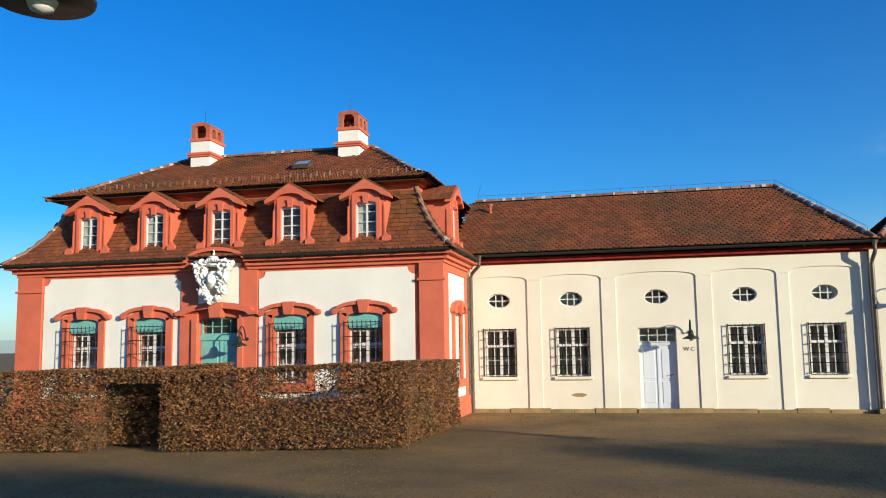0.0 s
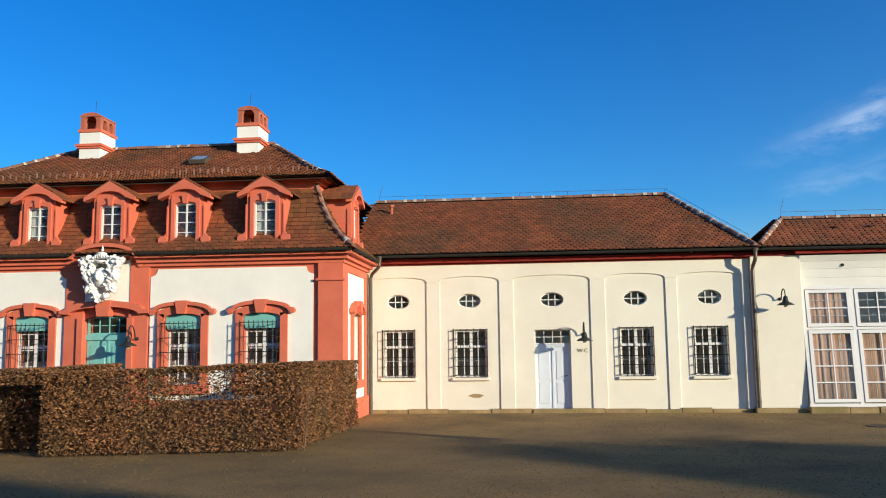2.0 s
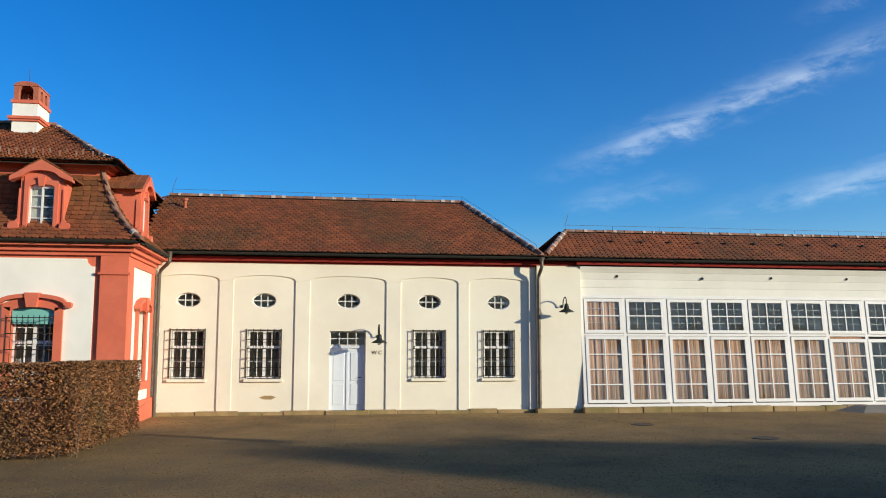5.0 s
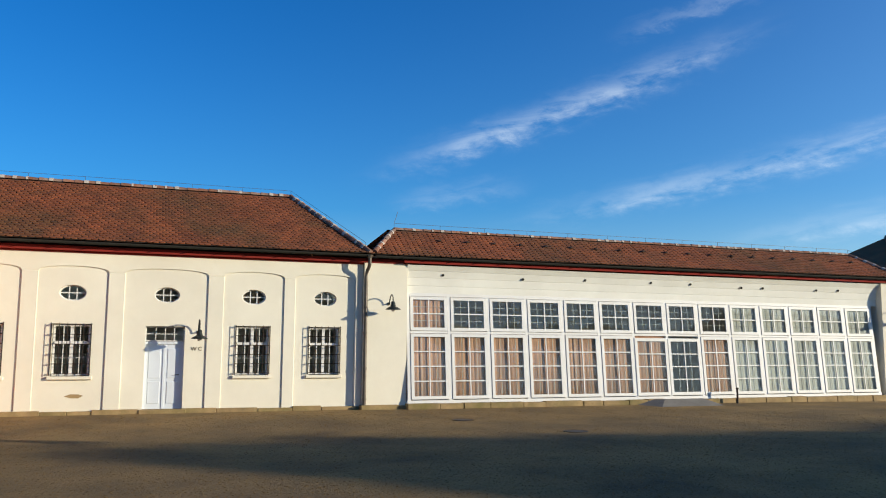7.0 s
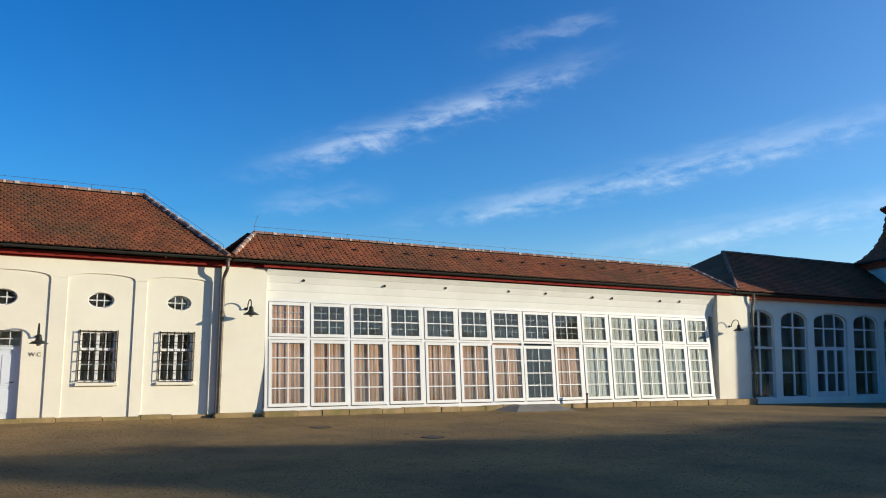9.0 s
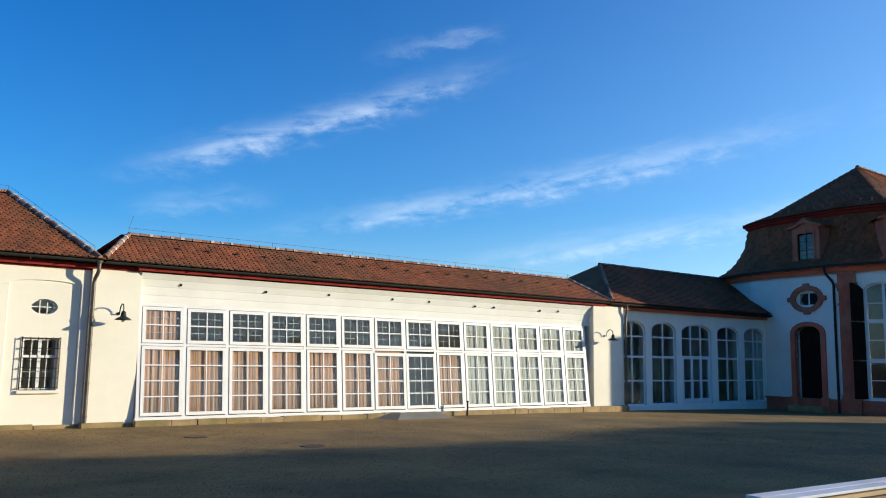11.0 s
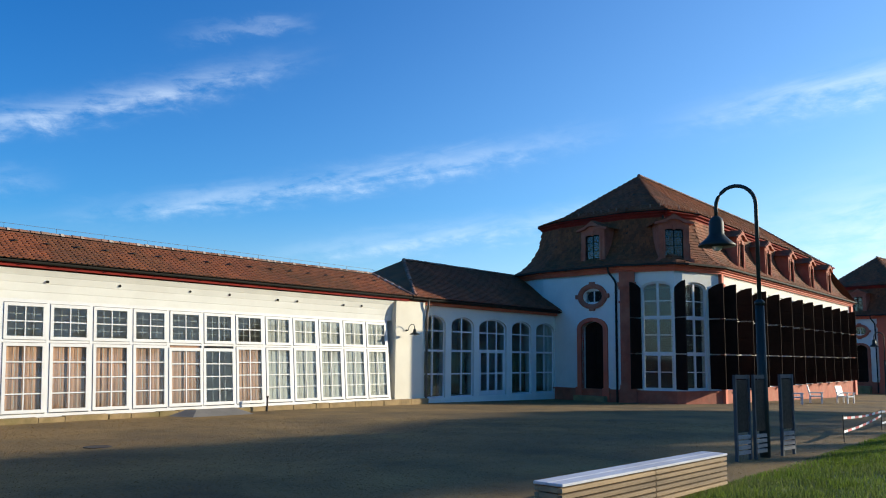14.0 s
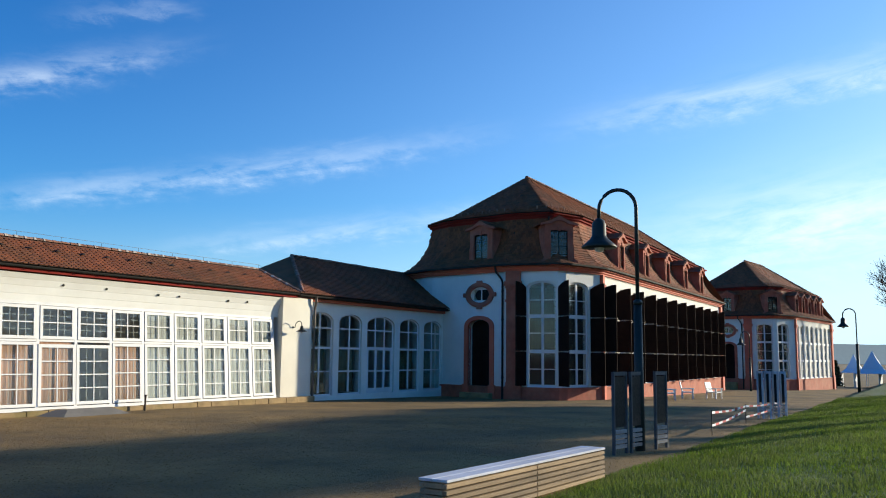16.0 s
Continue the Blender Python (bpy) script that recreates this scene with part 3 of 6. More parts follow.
def dormer(parent, m, w=1.02, h=1.42, win=(0.62, 1.14), deep=1.3, wall=None, frame_mat=None, roof_mat=None, veil=False):
    """A dormer: cheeks, arched window, segmental pediment and scrolls. Local: face at y = 0, foot at z = 0."""
    wall, frame_mat = wall or RED, frame_mat or WOODW
    ww, wh = win
    bm = bmesh.new()
    hole = arch_hole(-ww / 2, ww / 2, 0.08, 0.08 + wh - 0.07, 0.07, 8)
    holed_wall(bm, -w / 2, w / 2, 0, h, [hole], 0, 0.14)
    box(bm, -w / 2, -w / 2 + 0.1, 0.14, deep, 0, h)
    box(bm, w / 2 - 0.1, w / 2, 0.14, deep, 0, h)
    box(bm, -w / 2, w / 2, deep, deep + 0.05, 0, h)
    body = part("dormer", bm, wall, parent, "red dormer with a pediment and an arched window")
    body.matrix_basis = m
    # surround
    bm = bmesh.new()
    ring(bm, hole, -ww / 2 - 0.1, ww / 2 + 0.1, 0.02, 0.08 + wh + 0.1, -0.05, 0.0)
    prism(bm, [(-0.06, wh + 0.02), (0.06, wh + 0.02), (0.09, wh + 0.26), (-0.09, wh + 0.26)], -0.1, -0.0)
    part("surround", bm, wall, body)
    # pediment: a raised moulding with a peak
    bm = bmesh.new()
    e = w / 2 + 0.24
    pts = [(-e, h - 0.14), (-e, h - 0.03), (-0.5, h + 0.13), (0, h + 0.42), (0.5, h + 0.13), (e, h - 0.03), (e, h - 0.14), (0.46, h - 0.03)]
    pts += [(0.42 * math.cos(math.pi * k / 8) * 0.98, h - 0.02 + 0.16 * math.sin(math.pi * k / 8)) for k in range(1, 8)] + [(-0.46, h - 0.03)]
    prism(bm, pts, -0.16, 0.1)
    prism(bm, [(-0.42, h - 0.1), (0.42, h - 0.1), (0.42, h + 0.14), (0, h + 0.38), (-0.42, h + 0.14)], -0.02, deep)
    part("pediment", bm, wall, body)
    # little tiled roof behind the pediment
    bm = bmesh.new()
    for s in (-1, 1):
        for k in range(9):
            y0 = -0.1 + k * (deep + 0.5) / 9
            y1 = y0 + (deep + 0.5) / 9 + 0.03
            for (x0, z0), (x1, z1) in (((e + 0.04, h - 0.04), (0.42, h + 0.2)), ((0.46, h + 0.19), (0.0, h + 0.46))):
                vs = [bm.verts.new(p) for p in ((s * x0, y0, z0 + 0.02), (s * x1, y0, z1 + 0.02), (s * x1, y1, z1), (s * x0, y1, z0), (s * x0, y0, z0 - 0.02), (s * x1, y0, z1 - 0.02), (s * x1, y1, z1 - 0.03), (s * x0, y1, z0 - 0.03))]
                for f in ((0, 1, 2, 3), (4, 7, 6, 5), (0, 4, 5, 1), (1, 5, 6, 2), (2, 6, 7, 3), (3, 7, 4, 0)):
                    bm.faces.new([vs[i] for i in f])
    part("dormer_roof", bm, roof_mat or TILE, body)
    # scrolls at the foot
    for s in (-1, 1):
        bm = bmesh.new()
        lathe(bm, [(0.0, -0.1), (0.05, -0.1), (0.06, -0.08), (0.09, -0.09), (0.13, -0.07), (0.13, 0.12)], 14, pose(s * (w / 2 + 0.1), 0, 0.13, 90))
        prism(bm, [(s * (w / 2), 0.02), (s * (w / 2 + 0.2), 0.05), (s * (w / 2 + 0.13), 0.24), (s * (w / 2 + 0.04), 0.34), (s * (w / 2 + 0.03), 1.1), (s * (w / 2), 1.1)], -0.03, 0.1)
        part("scroll", bm, wall, body)
    # window
    bm = bmesh.new()
    z0, z1 = 0.08, 0.08 + wh
    ring(bm, rect_hole(-ww / 2 + 0.045, ww / 2 - 0.045, z0 + 0.05, z1 - 0.09), -ww / 2, ww / 2, z0, z1, 0.05, 0.1)
    part("window", bm, frame_mat, body)
    for q in [(-0.022, 0.022, z0 + 0.05, z1 - 0.09)] + [(-ww / 2 + 0.045, ww / 2 - 0.045, z0 + wh * k / 4 - 0.011, z0 + wh * k / 4 + 0.011) for k in range(1, 4)]:
        bm = bmesh.new()
        box(bm, q[0], q[1], 0.06 if q[0] < -0.1 else 0.055, 0.09, q[2], q[3])
        part("glazing_bar", bm, frame_mat, body)
    for s in (-1, 1):
        bm = bmesh.new()
        box(bm, min(0, s * ww / 2), max(0, s * ww / 2), 0.075, 0.079, z0, z1)
        part("pane", bm, GLASS, body).visible_shadow = False
    if veil:
        bm = bmesh.new()
        box(bm, -ww / 2 + 0.02, 0.02, 0.13, 0.137, z0, z1)
        part("net_curtain", bm, BLIND, body)
    bm = bmesh.new()
    box(bm, -ww / 2 - 0.06, ww / 2 + 0.06, -0.09, 0.06, 0.03, 0.075)
    part("sill", bm, wall, body)
    return body


def shell(parent, x0, x1, y0, y1, z0, z1, t=0.3, sides="lrb"):
    """Back and side walls, floor and ceiling that close a building."""
    bm = bmesh.new()
    if "b" in sides:
        box(bm, x0, x1, y1 - t, y1, z0, z1)
    if "l" in sides:
        box(bm, x0, x0 + t, y0, y1 - t, z0, z1)
    if "r" in sides:
        box(bm, x1 - t, x1, y0, y1 - t, z0, z1)
    part("outer_wall", bm, PALE, parent, "plain plastered rear walls")
    # floor and ceiling carry the room's shade in their colour
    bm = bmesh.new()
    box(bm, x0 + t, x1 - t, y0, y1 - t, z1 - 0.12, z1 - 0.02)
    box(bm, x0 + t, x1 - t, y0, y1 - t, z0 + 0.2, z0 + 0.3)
    part("inner_floors", bm, ROOM_SHADE, parent, "interior floor and ceiling coloured dark as an unlit room")


# ---- the service wing ----
WALL_Y = 25.5
BAYS = [(-4.85, -3.11), (-2.68, -0.86), (-0.41, 1.90), (2.36, 4.15), (4.50, 6.37)]
WINDOWS = [(-4.46, -3.48), (-2.25, -1.25), None, (2.76, 3.74), (4.95, 5.91)]
OVALS = [-4.0, -1.78, 0.75, 3.25, 5.44]


def service_wing():
    b = thing("service_wing", pose(0, 0, 0), "long white single-storey wing with clay tile roof and barred windows", "building")
    holes = []
    for w, ox in zip(WINDOWS, OVALS):
        holes.append(oval_hole(ox, 3.29, 0.36, 0.225))
        holes.append(rect_hole(w[0], w[1], 0.95, 2.42) if w else rect_hole(0.20, 1.29, 0.0, 2.38))
    bm = bmesh.new()
    holed_wall(bm, -5.3, 6.62, -0.35, 4.6, [[(x, z) for x, z in h] for h in holes], WALL_Y + 0.04, WALL_Y + 0.45)
    part("wall", bm, WHITE, b, "smooth cream-white plaster wall with blind arches")
    # pilaster strips and arched heads, proud of the recessed bays
    xs = [-5.3] + [x for bay in BAYS for x in bay] + [6.62]
    for k in range(0, len(xs), 2):
        bm = bmesh.new()
        box(bm, xs[k], xs[k + 1], WALL_Y, WALL_Y + 0.04, -0.3, 3.89, bevel=0.012)
        part("pilaster", bm, WHITE, b)
    bm = bmesh.new()
    pts = [(-5.3, 3.89)]
    for x0, x1 in BAYS:
        c, h = (x0 + x1) / 2, (x1 - x0) / 2
        pts += [(x0, 3.89)] + [(c - h * math.cos(math.pi * k / 16), 3.89 + 0.16 * math.sin(math.pi * k / 16) ** 0.8) for k in range(1, 16)] + [(x1, 3.89)]
    pts += [(6.62, 3.89), (6.62, 4.6), (-5.3, 4.6)]
    prism(bm, pts, WALL_Y, WALL_Y + 0.04)
    part("arched_frieze", bm, WHITE, b)
    # plain stretch beside the glasshouse
    bm = bmesh.new()
    box(bm, 6.64, 8.06, WALL_Y - 0.13, WALL_Y + 0.45, -0.35, 4.5)
    part("side_wall", bm, WHITE, b, "white plaster with damp stains at the foot")
    shell(b, -5.3, 8.05, WALL_Y + 0.45, 32.6, -0.35, 4.6)
    # plinth stones
    rnd = random.Random(4)
    x = -5.0
    while x < 8.1:
        w = min(rnd.uniform(0.5, 1.3), 8.1 - x + 0.01)
        bm = bmesh.new()
        f = WALL_Y - (0.3 if x + w / 2 > 6.6 else 0.06)
        box(bm, x + 0.006, x + w - 0.006, f - rnd.uniform(0, 0.03), WALL_Y + 0.03, -0.5, 0.0 + rnd.uniform(-0.03, 0.025) - (0.0 if not 0.1 < x + w / 2 < 1.4 else 0.02), bevel=0.012)
        part("plinth_stone", bm, STONE, b)
        x += w
    # windows
    for w, ox in zip(WINDOWS, OVALS):
        bm = bmesh.new()
        ov = oval_hole(ox, 3.29, 0.36, 0.225)
        inner = [(ox + (x - ox) * 0.9, 3.29 + (z - 3.29) * 0.86) for x, z in ov]
        n = len(ov)
        a = [bm.verts.new((p[0], WALL_Y + 0.14, p[1])) for p in ov]
        c = [bm.verts.new((p[0], WALL_Y + 0.14, p[1])) for p in inner]
        d = [bm.verts.new((p[0], WALL_Y + 0.2, p[1])) for p in inner]
        for k in range(n):
            j = (k + 1) % n
            bm.faces.new((a[k], a[j], c[j], c[k]))
            bm.faces.new((c[k], c[j], d[j], d[k]))
        for x in (ox - 0.1, ox + 0.1):
            box(bm, x - 0.014, x + 0.014, WALL_Y + 0.13, WALL_Y + 0.17, 3.1, 3.48)
        box(bm, ox - 0.34, ox + 0.34, WALL_Y + 0.132, WALL_Y + 0.168, 3.276, 3.304)
        o = part("oval_window", bm, WOODW, b, "oval window with white glazing bars")
        bm = bmesh.new()
        prism(bm, inner, WALL_Y + 0.15, WALL_Y + 0.154)
        part("pane", bm, GLASS, o).visible_shadow = False
        if not w:
            continue
        x0, x1 = w
        cx = (x0 + x1) / 2
        s = sash(b, "window", x0 + 0.02, x1 - 0.02, 0.97, 2.40, WALL_Y + 0.18, 4, 3, WOODW, 0.05, 0.022, mid_post=0.09)
        bm = bmesh.new()
        box(bm, x0 + 0.05, x1 - 0.05, WALL_Y + 0.15, WALL_Y + 0.2, 1.85, 1.93)
        part("transom", bm, WOODW, s)
        bm = bmesh.new()
        box(bm, x0 - 0.08, x1 + 0.08, WALL_Y - 0.05, WALL_Y + 0.16, 0.86, 0.95, bevel=0.012)
        part("sill", bm, WHITE, b)
        grille(b, x0 - 0.02, x1 + 0.01, 0.98, 2.44, WALL_Y + 0.05, 0.12, 6, 6)
    # double door with a glazed head
    d = part("door", door_leaves(0.22, 1.27, 0.0, 1.86, WALL_Y + 0.2), DOORW, b, "pale blue-white panelled double door")
    bm = bmesh.new()
    box(bm, 0.20, 1.29, WALL_Y + 0.16, WALL_Y + 0.24, 1.86, 1.93)
    box(bm, 0.16, 0.22, WALL_Y + 0.17, WALL_Y + 0.22, 0.0, 1.86)
    box(bm, 1.27, 1.31, WALL_Y + 0.17, WALL_Y + 0.22, 0.0, 1.86)
    part("door_frame", bm, DOORW, d)
    bm = bmesh.new()
    tube(bm, [(1.17, WALL_Y + 0.2, 0.98), (1.17, WALL_Y + 0.13, 0.98), (1.07, WALL_Y + 0.13, 0.97)], 0.012, 8)
    part("handle", bm, IRON, d)
    sash(b, "transom_window", 0.2, 1.29, 1.94, 2.37, WALL_Y + 0.17, 4, 2, WOODW, 0.03, 0.022)
    bm = bmesh.new()
    box(bm, 0.1, 1.4, WALL_Y - 0.12, WALL_Y + 0.2, -0.3, 0.0, bevel=0.02)
    part("doorstep", bm, STONE, b)
    # eaves
    bm = bmesh.new()
    box(bm, -5.0, 8.0, WALL_Y - 0.04, WALL_Y + 0.02, 4.42, 4.5)
    box(bm, -5.0, 8.0, WALL_Y - 0.16, WALL_Y - 0.04, 4.47, 4.6)
    part("eaves_board", bm, SHADED_RED, b, "red eaves board with the gutter's shade in its colour")
    gutter(b, (-4.72, 25.08, 4.70), (6.78, 25.08, 4.70))
    downpipe(b, (-4.5, 25.06, 4.66), -4.84, 25.42, -0.15)
    downpipe(b, (6.72, 25.06, 4.66), 6.67, 25.27, -0.15, label="dark metal downpipe with collars")
    # bare patch where the plaster has come off
    bm = bmesh.new()
    prism(bm, [(-1.86, 0.4), (-1.7, 0.345), (-1.5, 0.34), (-1.36, 0.41), (-1.5, 0.45), (-1.7, 0.455)], WALL_Y + 0.032, WALL_Y + 0.045)
    part("bare_patch", bm, STONE, b, "bare stone where plaster has flaked off")
    # roof
    prof = [(25.02, 4.74), (26.0, 5.27), (29.0, 7.03)]
    tile_roof(b, prof, -5.4, 6.74, lambda f: 0.0, lambda f: 1.89 * max(0, f), pose(0, 0, 0), near=(1.2, 4.6, 0, 2.6))
    plain_side(b, [(33.0, 4.74), (29.0, 7.03)], -5.4, 6.74, lambda f: 0.0, pose(0, 0, 0), lambda f: 1.89 * f)
    bm = bmesh.new()
    vs = [bm.verts.new(p) for p in ((6.74, 25.02, 4.72), (6.74, 33.0, 4.72), (4.85, 29.0, 7.01))]
    bm.faces.new(vs)
    part("roof_hip", bm, TILE, b)
    ridge_tiles(b, (-5.3, 29.0, 7.06), (4.85, 29.0, 7.06), 0.1)
    ridge_tiles(b, (4.85, 29.0, 7.06), (6.72, 25.05, 4.8), 0.1)
    ridge_wire(b, [(6.6, 25.2, 4.9), (4.85, 29.0, 7.06), (-5.2, 29.0, 7.06)])
    bm = bmesh.new()
    lathe(bm, [(0.05, 0), (0.05, 0.34), (0.09, 0.36), (0.09, 0.42)], 12, pose(-4.6, 28.0, 6.35))
    part("vent_pipe", bm, SAND, b)
    # letters by the door
    cu = bpy.data.curves.new("letters", "FONT")
    cu.body, cu.size, cu.extrude, cu.space_character = "WC", 0.16, 0.004, 1.5
    ob = new("letters_tmp", cu)
    dep = bpy.context.evaluated_depsgraph_get()
    me = bpy.data.meshes.new_from_object(ob.evaluated_get(dep))
    bpy.data.objects.remove(ob)
    me.materials.clear()
    me.materials.append(material("bronze_letters", (0.22, 0.17, 0.10), 0.5, 0.2, 3, 40, 0.05, metal=0.5))
    t = new("sign_letters", me)
    t.matrix_basis = pose(1.47, WALL_Y + 0.033, 1.68, 90)
    tagged(t, "two bronze letters WC on the white wall", "sign")
    wall_lamp(1.66, WALL_Y + 0.04, 2.02, 0.7, 0.3)
    wall_lamp(7.44, WALL_Y - 0.13, 2.98, 0.48, 0.22)


def door_leaves(x0, x1, z0, z1, y):
    bm = bmesh.new()
    c = (x0 + x1) / 2
    for a, b in ((x0, c - 0.004), (c + 0.004, x1)):
        box(bm, a, b, y, y + 0.05, z0, z1)
        for p, q in ((0.08, 0.42), (0.47, 0.93)):
            box(bm, a + 0.09, b - 0.09, y - 0.014, y + 0.01, z0 + (z1 - z0) * p, z0 + (z1 - z0) * q, bevel=0.012)
    box(bm, c - 0.03, c + 0.03, y - 0.02, y, z0, z1)
    return bm


service_wing()


# ---- the glasshouse wing: a leaning front of fourteen glazed bays ----
def glasshouse():
    b = thing("glasshouse_wing", pose(0, 0, 0), "low white wing with a leaning glazed front and clay tile roof", "building")
    lean = pose(0, 25.6, 3.49) @ pose(0, 0, 0, -5.4)      # local z runs down the leaning front
    X0, PITCH, N = 8.14, 1.397, 14
    top, mid, low = 0.0, -1.2, -3.42
    bm = bmesh.new()
    for k in range(N + 1):
        x = X0 + k * PITCH
        box(bm, x - 0.055, x + 0.055, -0.05, 0.05, low, top)
    box(bm, X0 - 0.075, X0 + N * PITCH + 0.075, -0.055, 0.15, top - 0.03, top + 0.07)
    box(bm, X0 - 0.075, X0 + N * PITCH + 0.075, -0.045, 0.146, mid - 0.035, mid + 0.035)
    box(bm, X0 - 0.075, X0 + N * PITCH + 0.075, -0.06, 0.15, low - 0.06, low + 0.05)
    part("timber_frame", bm, WOODW, b, "white-painted timber posts and rails").matrix_basis = lean
    cu_rnd = random.Random(9)
    for k in range(N):
        x0, x1 = X0 + k * PITCH + 0.065, X0 + (k + 1) * PITCH - 0.065
        sash(b, "upper_window", x0, x1, mid + 0.05, top - 0.045, -0.07, 2, 2, WOODW, 0.1, 0.036, m=lean)
        door = k in (6, 7)
        sash(b, "glazed_door" if door else "lower_window", x0 - (0.05 if door else 0), x1 + (0.05 if door else 0), low + 0.08, mid - (0.12 if door else 0.05), -0.075 if door else -0.07, 2, 4, WOODW, 0.11 if door else 0.1, 0.036, m=lean)
        # slim inner glazing bars seen through the panes
        bm = bmesh.new()
        for q in (1, 3):
            xx = x0 + 0.1 + (x1 - x0 - 0.2) * q / 4
            box(bm, xx - 0.008, xx + 0.008, -0.036, -0.026, low + 0.2, mid - 0.16)
            box(bm, xx - 0.008, xx + 0.008, -0.036, -0.026, mid + 0.16, top - 0.15)
            zz = mid + 0.15 + (top - 0.145 - mid - 0.15) * q / 4
            box(bm, x0 + 0.1, x1 - 0.1, -0.035, -0.027, zz - 0.008, zz + 0.008)
        part("inner_window", bm, BLIND, b).matrix_basis = lean
        # curtain or blind behind; the pale blinds also stand in for pane reflections
        lowers = [(low + 0.1, mid - 0.02)] if 0 < k < 9 else [(low + 0.1, mid - 0.02), (mid + 0.05, top - 0.03)]
        for za, zb in lowers:
            if k == 7:
                continue
            cloth = CURTAIN if k <= 6 or k == 8 else BLIND
            bm = bmesh.new()
            n = 44
            rows = []
            ph = cu_rnd.uniform(0, 6)
            for i in range(n + 1):
                x = x0 + (x1 - x0) * i / n
                amp = 0.011 if cloth is CURTAIN else 0.0
                y = (0.012 if cloth is CURTAIN else 0.004) + amp * math.sin(i * 1.15 + ph + 0.8 * math.sin(i * 0.37 + ph)) + (0.006 * math.sin(i * 0.21 + ph) if cloth is CURTAIN else 0)
                rows.append((bm.verts.new((x, y, za)), bm.verts.new((x, y, zb)), bm.verts.new((x, y + 0.012, zb)), bm.verts.new((x, y + 0.012, za))))
            for p, q in zip(rows, rows[1:]):
                for i in range(4):
                    bm.faces.new((p[i], p[(i + 1) % 4], q[(i + 1) % 4], q[i]))
            bm.faces.new(rows[0])
            bm.faces.new(rows[-1][::-1])
            c = part("curtain" if cloth is CURTAIN else "blind", bm, cloth, None, smooth=cloth is CURTAIN)
            c.matrix_basis = lean
            tagged(c, "beige curtain in loose folds behind glass" if cloth is CURTAIN else "pale grey blind behind glass, paler to carry pane reflections", "curtain" if cloth is CURTAIN else "blind", "glasshouse hangings")
    # lintel boards above the glass bend forward to the eaves
    cove = [(25.56, 3.56), (25.54, 3.80), (25.49, 4.06), (25.41, 4.28), (25.3, 4.46)]
    for p, q in zip(cove, cove[1:]):
        bm = bmesh.new()
        prism(bm, [(p[0], p[1] + 0.004), (q[0], q[1]), (q[0] + 0.3, q[1]), (p[0] + 0.3, p[1] + 0.004)], 0, 20.1, pose(28.15, 0, 0, 0, 0, 90))
        part("lintel_board", bm, PALE, b)
    for x in (9.3, 12.2, 14.6, 17.3, 19.0, 21.3, 22.3, 24.9, 26.0):
        bm = bmesh.new()
        lathe(bm, [(0.045, 0), (0.045, 0.03)], 8, pose(x, 25.46, 4.14 + 0.03 * math.sin(x * 7), 90))
        part("vent_plug", bm, GUTTER, b)
    # side wall that the glass meets
    bm = bmesh.new()
    box(bm, 28.05, 30.08, 25.26, 25.9, -0.6, 4.5)
    part("side_wall", bm, WHITE, b, "white plaster with damp streaks")
    shell(b, 8.05, 28.1, 26.1, 29.0, -0.5, 4.55)
    rnd = random.Random(12)
    x = 8.0
    while x < 30.1:
        w = min(rnd.uniform(0.7, 1.5), 30.11 - x)
        bm = bmesh.new()
        box(bm, x + 0.006, x + w - 0.006, 25.0 - rnd.uniform(0, 0.03), 25.3, -0.6, 0.05 + rnd.uniform(-0.02, 0.015), bevel=0.015)
        part("plinth_stone", bm, STONE, b)
        x += w
    bm = bmesh.new()
    box(bm, 7.9, 28.9, 25.18, 25.27, 4.5, 4.6)
    part("eaves_board", bm, SHADED_RED, b, "red eaves board with the gutter's shade in its colour")
    gutter(b, (6.9, 25.08, 4.68), (28.9, 25.08, 4.68))
    prof = [(25.02, 4.72), (25.6, 5.03), (26.85, 5.77)]
    tile_roof(b, prof, 6.8, 29.0, lambda f: 1.23 * f, lambda f: 0.94 * f, pose(0, 0, 0), near=(10.5, 14.5, 0, 2.0))
    plain_side(b, [(29.2, 4.72), (26.85, 5.77)], 6.8, 29.0, lambda f: f, pose(0, 0, 0))
    ridge_tiles(b, (8.03, 26.85, 5.8), (28.06, 26.85, 5.8), 0.085)
    ridge_tiles(b, (6.85, 25.05, 4.8), (8.03, 26.85, 5.8), 0.085)
    ridge_tiles(b, (28.06, 26.85, 5.8), (28.98, 25.05, 4.78), 0.085)
    ridge_wire(b, [(28.9, 25.2, 4.85), (28.06, 26.85, 5.8), (8.03, 26.85, 5.8)])
    # vent tiles
    for x in range(9, 28):
        bm = bmesh.new()
        prism(bm, [(-0.07, 0), (0.07, 0), (0.0, 0.06)], -0.1, 0.06, pose(x + 0.4, 26.1, 5.36))
        part("vent_tile", bm, UNDER, b)
    # ramp at the door
    bm = bmesh.new()
    vs = [bm.verts.new(p) for p in ((16.4, 23.7, -0.2), (19.3, 23.7, -0.2), (20.0, 25.02, -0.2), (16.0, 25.02, -0.2), (17.2, 24.6, 0.06), (18.9, 24.6, 0.06), (19.1, 25.02, 0.06), (17.0, 25.02, 0.06))]
    for f in ((0, 1, 5, 4), (1, 2, 6, 5), (3, 0, 4, 7), (4, 5, 6, 7), (2, 3, 7, 6), (0, 3, 2, 1)):
        bm.faces.new([vs[i] for i in f])
    t = part("door_ramp", bm, CONC, None)
    tagged(t, "low grey ramp before the glazed door", "ramp")
    wall_lamp(28.75, 25.26, 2.95, 0.5, 0.22)
    t = thing("bollard", pose(20.35, 24.7, -0.12), "thin rusty iron post at the wall foot", "post")
    bm = bmesh.new()
